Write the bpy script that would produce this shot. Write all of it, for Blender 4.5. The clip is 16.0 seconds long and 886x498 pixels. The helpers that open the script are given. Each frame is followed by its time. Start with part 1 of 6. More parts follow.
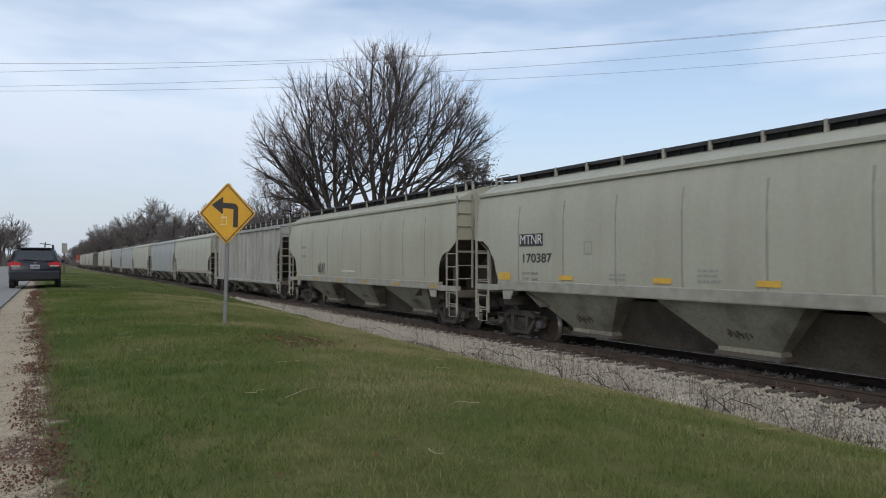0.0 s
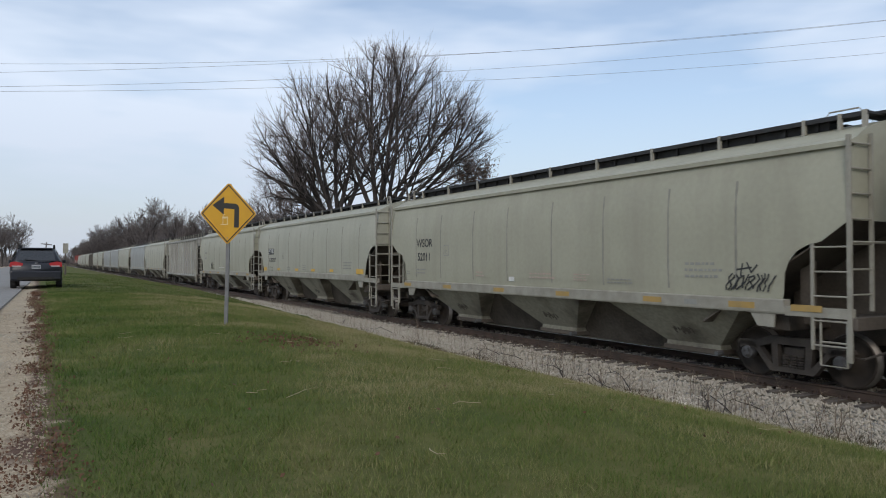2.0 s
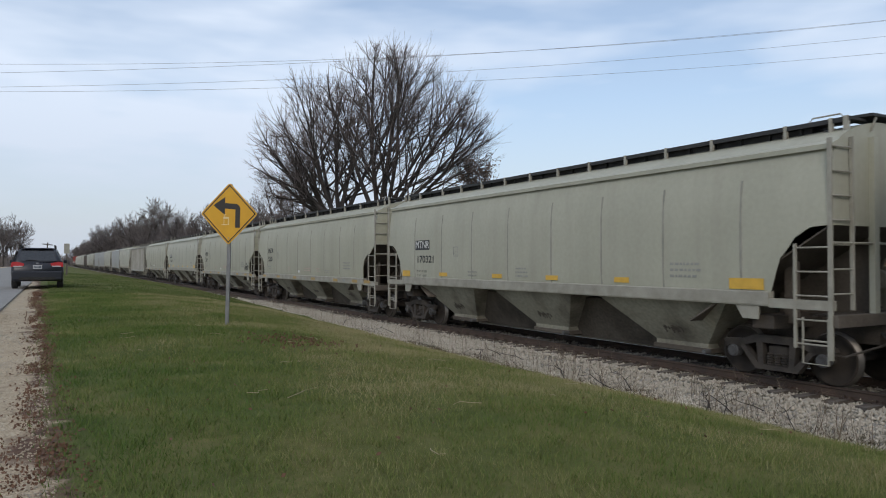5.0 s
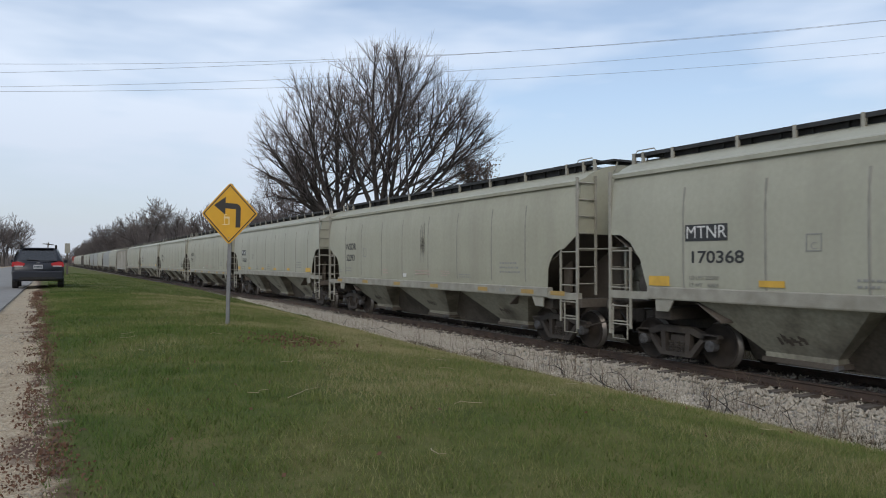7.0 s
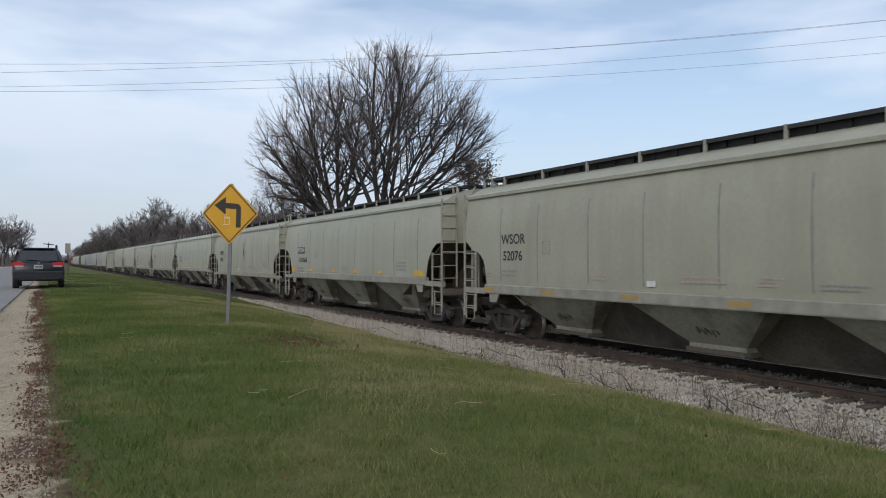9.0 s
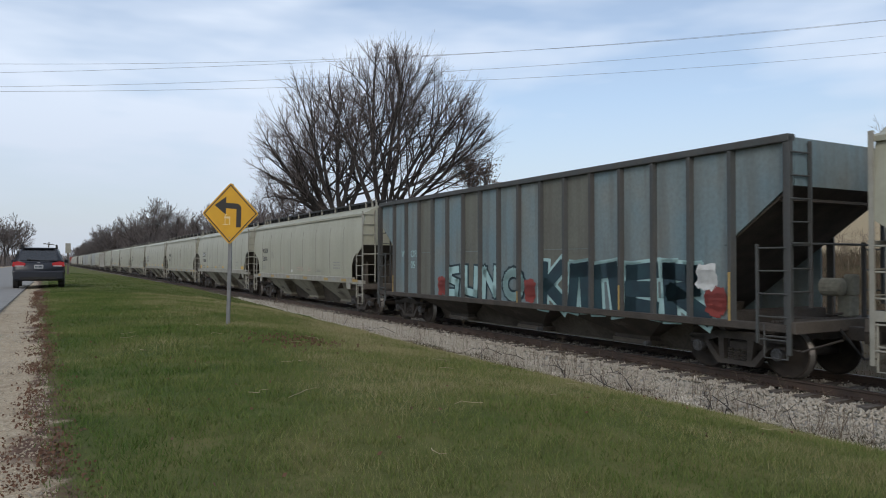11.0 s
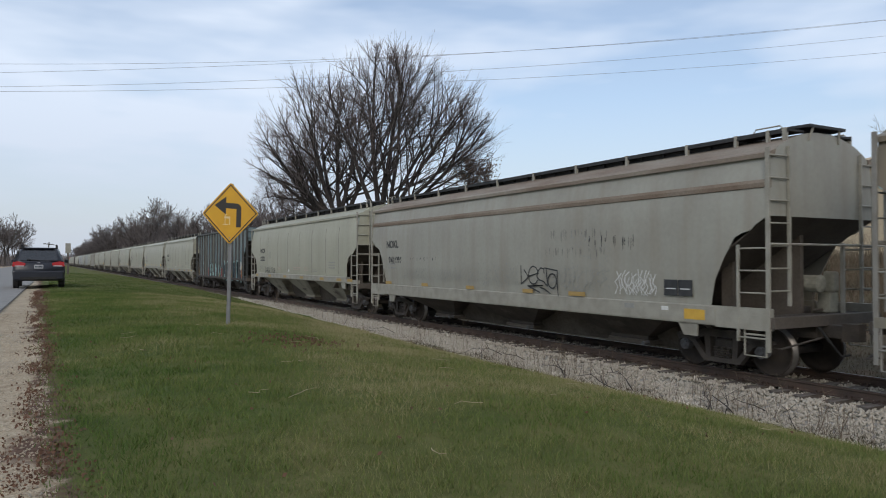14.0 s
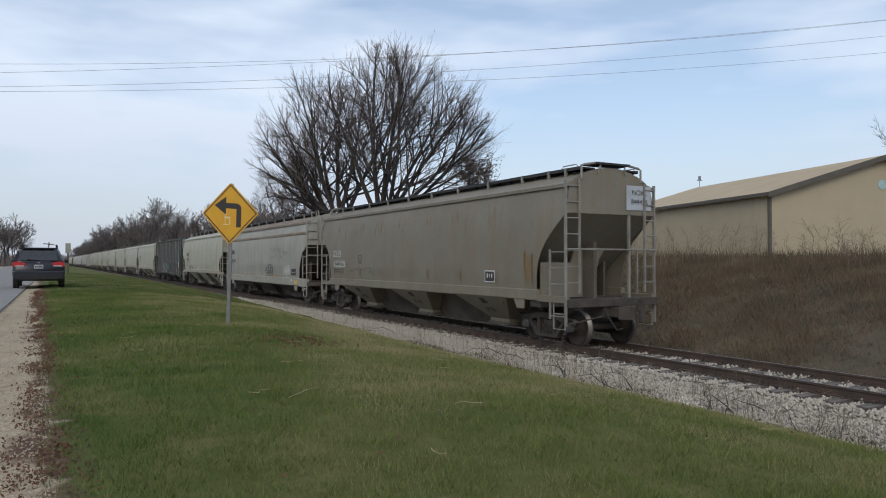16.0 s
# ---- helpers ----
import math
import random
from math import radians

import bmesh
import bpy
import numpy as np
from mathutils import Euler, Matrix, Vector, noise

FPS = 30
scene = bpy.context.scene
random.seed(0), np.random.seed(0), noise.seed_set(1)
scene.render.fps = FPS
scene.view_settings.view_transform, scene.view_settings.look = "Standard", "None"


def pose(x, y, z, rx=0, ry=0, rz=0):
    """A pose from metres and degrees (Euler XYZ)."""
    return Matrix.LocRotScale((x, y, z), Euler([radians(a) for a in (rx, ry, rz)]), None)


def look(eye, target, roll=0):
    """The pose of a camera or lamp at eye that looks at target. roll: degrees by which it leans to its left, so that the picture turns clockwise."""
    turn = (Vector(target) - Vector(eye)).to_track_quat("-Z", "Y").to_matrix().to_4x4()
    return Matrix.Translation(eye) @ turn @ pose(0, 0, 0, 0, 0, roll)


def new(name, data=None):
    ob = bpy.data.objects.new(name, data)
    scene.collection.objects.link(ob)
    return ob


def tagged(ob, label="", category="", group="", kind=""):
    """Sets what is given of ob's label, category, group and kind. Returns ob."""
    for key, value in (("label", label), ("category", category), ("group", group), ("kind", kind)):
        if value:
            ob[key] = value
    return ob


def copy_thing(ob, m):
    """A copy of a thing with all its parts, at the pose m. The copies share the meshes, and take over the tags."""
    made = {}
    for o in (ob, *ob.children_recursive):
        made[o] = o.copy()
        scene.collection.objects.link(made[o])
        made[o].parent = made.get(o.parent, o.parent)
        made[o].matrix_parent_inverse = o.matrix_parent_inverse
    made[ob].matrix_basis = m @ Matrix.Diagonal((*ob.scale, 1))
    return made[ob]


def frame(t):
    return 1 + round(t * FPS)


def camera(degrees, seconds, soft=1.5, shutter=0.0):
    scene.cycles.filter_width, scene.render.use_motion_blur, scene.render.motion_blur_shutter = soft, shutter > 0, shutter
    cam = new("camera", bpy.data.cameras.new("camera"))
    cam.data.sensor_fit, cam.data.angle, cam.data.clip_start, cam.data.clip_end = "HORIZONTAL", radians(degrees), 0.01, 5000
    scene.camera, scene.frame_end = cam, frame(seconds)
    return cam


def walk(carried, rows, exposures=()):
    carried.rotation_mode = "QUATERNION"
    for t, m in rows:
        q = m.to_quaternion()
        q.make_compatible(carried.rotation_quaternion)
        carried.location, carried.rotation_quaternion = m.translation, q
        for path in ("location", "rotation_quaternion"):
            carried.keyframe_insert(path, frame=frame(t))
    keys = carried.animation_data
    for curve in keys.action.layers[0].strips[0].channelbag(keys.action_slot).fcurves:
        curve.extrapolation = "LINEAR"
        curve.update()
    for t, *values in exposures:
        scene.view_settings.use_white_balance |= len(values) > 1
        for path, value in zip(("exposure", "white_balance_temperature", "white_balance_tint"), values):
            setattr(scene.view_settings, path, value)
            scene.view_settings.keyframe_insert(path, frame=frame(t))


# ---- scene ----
# ---------- camera and its walk ----------
cam = camera(63.86, 16.0, soft=1.0, shutter=0.08)
EYE = (0.0, 0.0, 2.141)
CAM_ROWS = [(0.0, 29.861, 1.018), (1.0, 29.825, 1.018), (2.0, 29.79, 1.03), (3.0, 29.752, 1.055),
            (4.0, 29.733, 1.055), (6.5, 29.683, 1.03), (9.0, 29.651, 1.03), (11.5, 29.633, 1.018), (16.0, 29.633, 1.018)]
walk(cam, [(t, pose(*EYE, 90 + up, 0, -yaw)) for t, yaw, up in CAM_ROWS], exposures=[(0.0, 0.0), (16.0, 0.0)])

# ---------- sky and sun ----------
world = bpy.data.worlds.new("sky")
scene.world = world
world.use_nodes = True
wt = world.node_tree
wt.nodes.clear()
w_out = wt.nodes.new("ShaderNodeOutputWorld")
w_bg = wt.nodes.new("ShaderNodeBackground")
w_sky = wt.nodes.new("ShaderNodeTexSky")
w_sky.sky_type = "NISHITA"
w_sky.sun_disc = False
w_sky.sun_elevation = radians(32)
w_sky.sun_rotation = radians(221)
w_sky.air_density, w_sky.dust_density, w_sky.ozone_density = 1.0, 1.5, 1.5
w_gain = wt.nodes.new("ShaderNodeMix")
w_gain.data_type, w_gain.blend_type = "RGBA", "MULTIPLY"
w_gain.inputs["Factor"].default_value = 1.0
w_gain.inputs["B"].default_value = (1.4, 1.4, 1.4, 1)
w_co = wt.nodes.new("ShaderNodeTexCoord")
w_map = wt.nodes.new("ShaderNodeMapping")
w_map.inputs["Scale"].default_value = (1.2, 1.2, 5.0)
w_no = wt.nodes.new("ShaderNodeTexNoise")
w_no.inputs["Scale"].default_value, w_no.inputs["Detail"].default_value = 1.9, 4.0
w_rp = wt.nodes.new("ShaderNodeValToRGB")
w_rp.color_ramp.elements[0].position, w_rp.color_ramp.elements[0].color = 0.40, (0.30, 0.30, 0.30, 1)
w_rp.color_ramp.elements[1].position, w_rp.color_ramp.elements[1].color = 0.60, (1.0, 1.0, 1.0, 1)
w_mix = wt.nodes.new("ShaderNodeMix")
w_mix.data_type = "RGBA"
w_mix.inputs["B"].default_value = (7.25, 8.25, 9.8, 1)
wt.links.new(w_sky.outputs[0], w_gain.inputs["A"])
wt.links.new(w_gain.outputs["Result"], w_mix.inputs["A"])
wt.links.new(w_co.outputs["Generated"], w_map.inputs[0])
wt.links.new(w_map.outputs[0], w_no.inputs[0])
wt.links.new(w_no.outputs[0], w_rp.inputs[0])
wt.links.new(w_rp.outputs[0], w_mix.inputs["Factor"])
w_sep = wt.nodes.new("ShaderNodeSeparateXYZ")
wt.links.new(w_co.outputs["Generated"], w_sep.inputs[0])
w_low = wt.nodes.new("ShaderNodeMapRange")
w_low.inputs["From Min"].default_value, w_low.inputs["From Max"].default_value = -0.02, 0.22
wt.links.new(w_sep.outputs[2], w_low.inputs[0])
w_hor = wt.nodes.new("ShaderNodeMix")
w_hor.data_type = "RGBA"
w_hor.inputs["A"].default_value = (5.7, 6.3, 7.3, 1)
wt.links.new(w_low.outputs[0], w_hor.inputs["Factor"])
wt.links.new(w_mix.outputs["Result"], w_hor.inputs["B"])
wt.links.new(w_hor.outputs["Result"], w_bg.inputs[0])
w_bg.inputs[1].default_value = 0.102
wt.links.new(w_bg.outputs[0], w_out.inputs[0])

sun_data = bpy.data.lights.new("sun", "SUN")
sun_data.energy, sun_data.angle, sun_data.color = 0.85, radians(25), (1.0, 0.92, 0.8)
sun = new("sun", sun_data)
sun.matrix_world = look((0, 0, 60), (38, 44, 60 - 37))

# ---------- materials ----------
def mat(name, base, second=None, rough=0.8, metal=0.0, scale=6.0, detail=6.0, stretch=(1, 1, 1), lo=0.35, hi=0.7,
        bump=0.0, fine=0.0, spec=0.5, grime=None, emit=0.0):
    """A noise-mottled surface: base to second by a large noise, a finer grain over it, and vertical grime streaks."""
    m = bpy.data.materials.new(name)
    m.use_nodes = True
    nt = m.node_tree
    b = nt.nodes["Principled BSDF"]
    b.inputs["Roughness"].default_value = rough
    b.inputs["Metallic"].default_value = metal
    b.inputs["Specular IOR Level"].default_value = spec
    second = second or tuple(c * 0.8 for c in base)
    co = nt.nodes.new("ShaderNodeTexCoord")
    mp = nt.nodes.new("ShaderNodeMapping")
    mp.inputs["Scale"].default_value = stretch
    nt.links.new(co.outputs["Object"], mp.inputs[0])
    no = nt.nodes.new("ShaderNodeTexNoise")
    no.inputs["Scale"].default_value, no.inputs["Detail"].default_value = scale, detail
    nt.links.new(mp.outputs[0], no.inputs[0])
    rp = nt.nodes.new("ShaderNodeValToRGB")
    rp.color_ramp.elements[0].position, rp.color_ramp.elements[0].color = lo, (*base, 1)
    rp.color_ramp.elements[1].position, rp.color_ramp.elements[1].color = hi, (*second, 1)
    nt.links.new(no.outputs[0], rp.inputs[0])
    col = rp.outputs[0]
    if fine:
        n2 = nt.nodes.new("ShaderNodeTexNoise")
        n2.inputs["Scale"].default_value, n2.inputs["Detail"].default_value = scale * 14, 3
        nt.links.new(co.outputs["Object"], n2.inputs[0])
        r2 = nt.nodes.new("ShaderNodeMapRange")
        r2.inputs["From Min"].default_value, r2.inputs["From Max"].default_value = 0.3, 0.7
        r2.inputs["To Min"].default_value, r2.inputs["To Max"].default_value = 1 - fine, 1 + fine
        nt.links.new(n2.outputs[0], r2.inputs[0])
        mx = nt.nodes.new("ShaderNodeMix")
        mx.data_type, mx.blend_type = "RGBA", "MULTIPLY"
        mx.inputs["Factor"].default_value = 1.0
        nt.links.new(col, mx.inputs["A"])
        nt.links.new(r2.outputs[0], mx.inputs["B"])
        col = mx.outputs["Result"]
    if grime:
        colour, amount, gscale = grime
        gm = nt.nodes.new("ShaderNodeMapping")
        gm.inputs["Scale"].default_value = (1, 1, 0.08)
        nt.links.new(co.outputs["Object"], gm.inputs[0])
        gn = nt.nodes.new("ShaderNodeTexNoise")
        gn.inputs["Scale"].default_value, gn.inputs["Detail"].default_value = gscale, 8
        nt.links.new(gm.outputs[0], gn.inputs[0])
        gr = nt.nodes.new("ShaderNodeMapRange")
        gr.inputs["From Min"].default_value, gr.inputs["From Max"].default_value = 0.45, 0.75
        gr.inputs["To Max"].default_value = amount
        nt.links.new(gn.outputs[0], gr.inputs[0])
        gx = nt.nodes.new("ShaderNodeMix")
        gx.data_type = "RGBA"
        gx.inputs["B"].default_value = (*colour, 1)
        nt.links.new(gr.outputs[0], gx.inputs["Factor"])
        nt.links.new(col, gx.inputs["A"])
        col = gx.outputs["Result"]
    nt.links.new(col, b.inputs["Base Color"])
    if bump:
        bp = nt.nodes.new("ShaderNodeBump")
        bp.inputs["Strength"].default_value, bp.inputs["Distance"].default_value = bump, 0.02
        bn = nt.nodes.new("ShaderNodeTexNoise")
        bn.inputs["Scale"].default_value, bn.inputs["Detail"].default_value = scale * 5, 5
        nt.links.new(co.outputs["Object"], bn.inputs[0])
        nt.links.new(bn.outputs[0], bp.inputs["Height"])
        nt.links.new(bp.outputs[0], b.inputs["Normal"])
    if emit:
        b.inputs["Emission Color"].default_value = (*base, 1)
        b.inputs["Emission Strength"].default_value = emit
    return m


PAINT = dict(rough=0.5, scale=0.7, fine=0.04, spec=0.3)
M_CREAM = mat("cream_grey_paint", (0.378, 0.37, 0.288), (0.335, 0.327, 0.252), grime=((0.24, 0.22, 0.175), 0.30, 2.2), **PAINT)
M_CREAM2 = mat("pale_grey_paint", (0.395, 0.39, 0.314), (0.35, 0.346, 0.276), grime=((0.26, 0.24, 0.195), 0.30, 2.6), **PAINT)
M_OLDGREY = mat("weathered_grey_paint", (0.335, 0.33, 0.285), (0.285, 0.275, 0.235), grime=((0.23, 0.19, 0.14), 0.4, 3.0), **PAINT)
M_TAUPE = mat("rust_stained_taupe_paint", (0.21, 0.193, 0.152), (0.175, 0.157, 0.12), grime=((0.205, 0.145, 0.09), 0.6, 3.2), **PAINT)
M_RUSTROOF = mat("rusty_roof_steel", (0.27, 0.24, 0.195), (0.17, 0.12, 0.085), rough=0.8, scale=1.4, fine=0.1, stretch=(1, 0.3, 1))
M_BLUEGREY = mat("faded_blue_grey_paint", (0.33, 0.34, 0.325), (0.28, 0.285, 0.27), grime=((0.17, 0.16, 0.14), 0.5, 2.5), **PAINT)
M_RIBWHITE = mat("chalky_white_paint", (0.36, 0.36, 0.33), (0.28, 0.275, 0.25), grime=((0.16, 0.135, 0.11), 0.65, 3.0), **PAINT)
M_BLUE = mat("weathered_blue_paint", (0.15, 0.215, 0.235), (0.19, 0.215, 0.205), grime=((0.10, 0.085, 0.07), 0.6, 3.2), rough=0.65, scale=0.9, fine=0.1)
M_STICKER = mat("worn_sticker_film", (0.62, 0.45, 0.16), (0.7, 0.58, 0.36), rough=0.7, scale=8.0)
M_BLUE_DK = mat("dirty_blue_post_paint", (0.06, 0.066, 0.066), (0.075, 0.072, 0.066), grime=((0.06, 0.045, 0.036), 0.6, 3.0), rough=0.7, scale=1.5, fine=0.1)
M_DARKCAR = mat("dark_brown_car_paint", (0.10, 0.09, 0.08), (0.07, 0.06, 0.05), rough=0.7, scale=1.2, fine=0.1)
M_HOPPER = mat("dusty_hopper_steel", (0.30, 0.285, 0.225), (0.09, 0.075, 0.06), rough=0.85, scale=0.9, fine=0.15, lo=0.46, hi=0.72)
# grime brown, darkened further for the shade below the end walls
M_SLOPE = mat("grimy_shaded_brown", (0.12, 0.10, 0.082), (0.075, 0.062, 0.05), rough=0.85, scale=1.3, fine=0.12)
M_UNDER = mat("dark_underframe_steel", (0.045, 0.038, 0.032), (0.075, 0.06, 0.048), rough=0.85, scale=3.0, fine=0.2, bump=0.2)
M_TRUCK = mat("dusty_cast_steel", (0.04, 0.034, 0.03), (0.07, 0.058, 0.048), rough=0.85, scale=4.0, fine=0.2, bump=0.2)
M_WHEEL = mat("brown_wheel_steel", (0.026, 0.02, 0.016), (0.042, 0.032, 0.025), rough=0.9, scale=5.0, fine=0.15)
M_TREAD = mat("worn_bright_steel", (0.22, 0.20, 0.185), (0.15, 0.14, 0.125), rough=0.45, metal=0.7, scale=6.0)
M_CAP = mat("bearing_cap_grey", (0.13, 0.13, 0.135), (0.08, 0.078, 0.078), rough=0.7, scale=8.0, metal=0.3)
M_GRATE = mat("dark_galvanized_grating", (0.03, 0.03, 0.03), (0.05, 0.05, 0.05), rough=0.7, scale=4.0, metal=0.3)
M_GALV = mat("pale_grey_ladder_paint", (0.33, 0.315, 0.265), (0.24, 0.225, 0.185), rough=0.6, scale=3.0, fine=0.05)
M_LADTAUPE = mat("dull_grey_ladder_paint", (0.25, 0.24, 0.215), (0.19, 0.175, 0.15), rough=0.7, scale=3.0, fine=0.05)
M_YELLOW = mat("yellow_reflective_film", (0.66, 0.40, 0.06), (0.55, 0.33, 0.05), rough=0.5, scale=5.0)
M_DULLYEL = mat("dirty_yellow_film", (0.42, 0.27, 0.08), (0.35, 0.24, 0.09), rough=0.6, scale=5.0)
M_BLACKINK = mat("black_stencil_paint", (0.025, 0.026, 0.028), (0.04, 0.04, 0.04), rough=0.6, scale=9.0)
M_GREYINK = mat("faded_grey_stencil_paint", (0.24, 0.24, 0.225), (0.30, 0.30, 0.27), rough=0.6, scale=9.0)
M_REDINK = mat("faded_red_stencil_paint", (0.42, 0.30, 0.25), (0.45, 0.37, 0.32), rough=0.6, scale=9.0)
M_WHITEINK = mat("white_stencil_paint", (0.68, 0.68, 0.66), (0.58, 0.58, 0.55), rough=0.6, scale=9.0)
M_SOOT = mat("soot_smear", (0.17, 0.165, 0.15), (0.24, 0.235, 0.21), rough=0.8, scale=5.0)
M_PALETEAL = mat("pale_aqua_spray_paint", (0.38, 0.55, 0.54), (0.30, 0.46, 0.46), rough=0.6, scale=3.0)
M_STRAW = mat("pale_dry_straw", (0.36, 0.30, 0.19), (0.27, 0.22, 0.14), rough=0.9, scale=3.0)
M_NAVY = mat("dark_blue_spray_paint", (0.012, 0.03, 0.042), (0.016, 0.05, 0.06), rough=0.6, scale=3.0)
M_RED = mat("red_spray_paint", (0.27, 0.045, 0.035), (0.20, 0.04, 0.035), rough=0.6, scale=3.0)
M_RUSTSTAIN = mat("orange_rust_stain", (0.25, 0.155, 0.06), (0.20, 0.14, 0.075), rough=0.8, scale=4.0)
M_RUSTSTAIN2 = mat("faint_brown_rust_stain", (0.20, 0.145, 0.095), (0.19, 0.16, 0.12), rough=0.8, scale=4.0)
M_SEAM = mat("weld_seam_shade", (0.215, 0.21, 0.18), (0.29, 0.28, 0.24), rough=0.7, scale=3.0)
M_RAIL = mat("rusty_rail_steel", (0.085, 0.055, 0.04), (0.05, 0.035, 0.028), rough=0.7, scale=3.0, fine=0.15)
M_TIE = mat("weathered_timber", (0.16, 0.138, 0.118), (0.085, 0.07, 0.058), rough=0.95, scale=3.0, stretch=(0.3, 4, 4), fine=0.2, bump=0.4)
M_ASPHALT = mat("worn_asphalt", (0.235, 0.222, 0.205), (0.20, 0.19, 0.175), rough=0.95, scale=1.5, fine=0.2, bump=0.2)
M_BARK = mat("dark_bark", (0.044, 0.037, 0.033), (0.066, 0.056, 0.05), rough=0.95, scale=4.0, fine=0.2)
M_TWIG = mat("grey_brown_twigs", (0.13, 0.105, 0.1), (0.17, 0.142, 0.134), rough=0.95, scale=0.4)
# twig brown for far trees, greyed to carry the haze of distance
M_FARTWIG = mat("hazed_brown_twigs", (0.14, 0.118, 0.11), (0.175, 0.15, 0.14), rough=0.95, scale=0.2)
M_BROWNLEAF = mat("withered_brown_leaves", (0.165, 0.095, 0.062), (0.12, 0.085, 0.05), rough=0.9, scale=1.5)
M_SIGNY = mat("yellow_sign_sheeting", (0.62, 0.33, 0.012), (0.56, 0.29, 0.012), rough=0.45, scale=4.0)
M_SIGNK = mat("black_sign_ink", (0.02, 0.017, 0.014), (0.03, 0.025, 0.02), rough=0.5, scale=5.0)
M_POST = mat("galvanized_sign_post", (0.22, 0.22, 0.22), (0.16, 0.16, 0.16), rough=0.6, metal=0.4, scale=6.0)
M_WOOD = mat("weathered_grey_post", (0.12, 0.10, 0.085), (0.08, 0.07, 0.06), rough=0.95, scale=4.0, stretch=(3, 3, 0.4))
M_WIRE = mat("dull_aluminium_cable", (0.22, 0.22, 0.24), (0.18, 0.18, 0.20), rough=0.6, scale=3.0)
M_TANWALL = mat("tan_ribbed_siding", (0.42, 0.35, 0.235), (0.39, 0.325, 0.22), rough=0.6, scale=0.5, fine=0.02)
M_TANROOF = mat("sand_coloured_metal_roof", (0.47, 0.37, 0.245), (0.43, 0.34, 0.225), rough=0.75, scale=0.5, fine=0.03, spec=0.15)
M_TRIM = mat("dark_brown_metal_trim", (0.10, 0.085, 0.065), (0.08, 0.07, 0.055), rough=0.6, scale=2.0)
M_CARPAINT = mat("dark_grey_car_paint", (0.014, 0.015, 0.021), (0.018, 0.019, 0.026), rough=0.3, metal=0.1, scale=2.0)
M_GLASS = mat("dark_tinted_glass", (0.02, 0.022, 0.025), (0.03, 0.03, 0.033), rough=0.06, scale=2.0, spec=0.8)
M_RUBBER = mat("black_rubber", (0.018, 0.018, 0.018), (0.03, 0.028, 0.026), rough=0.9, scale=6.0)
M_TAIL = mat("red_tail_lamp_lens", (0.38, 0.022, 0.025), (0.30, 0.016, 0.018), rough=0.25, scale=5.0, emit=0.1)
M_TAILW = mat("clear_lamp_lens", (0.55, 0.5, 0.5), (0.45, 0.4, 0.4), rough=0.25, scale=5.0)
M_PLATE = mat("white_plate", (0.4, 0.4, 0.4), (0.33, 0.33, 0.35), rough=0.5, scale=5.0)
M_LAMP = mat("lit_headlamp", (1.0, 0.93, 0.85), (1.0, 0.93, 0.85), emit=4.0)
M_LOCORED = mat("faded_red_locomotive_paint", (0.30, 0.05, 0.035), (0.25, 0.05, 0.04), rough=0.6, scale=1.0)
M_RUSTBAND = mat("brown_rusted_steel", (0.17, 0.125, 0.09), (0.25, 0.215, 0.17), rough=0.9, scale=2.0, stretch=(1, 0.3, 1), fine=0.15)
M_BOARD = mat("dusty_white_paint", (0.46, 0.45, 0.41), (0.40, 0.385, 0.34), rough=0.7, scale=3.0)
M_FILLER = mat("dusty_filler_brown", (0.13, 0.11, 0.088), (0.055, 0.045, 0.037), rough=0.95, scale=1.1, fine=0.2)
M_ENDBOARD = mat("dull_white_board", (0.42, 0.45, 0.48), (0.36, 0.38, 0.40), rough=0.6, scale=2.0)
M_OLIVESTAIN = mat("olive_patched_paint", (0.15, 0.155, 0.125), (0.12, 0.12, 0.10), grime=((0.09, 0.075, 0.06), 0.6, 3.2), rough=0.65, scale=0.9, fine=0.1)
M_STALK = mat("dry_weed_stalks", (0.15, 0.115, 0.085), (0.22, 0.175, 0.125), rough=0.95, scale=0.6)


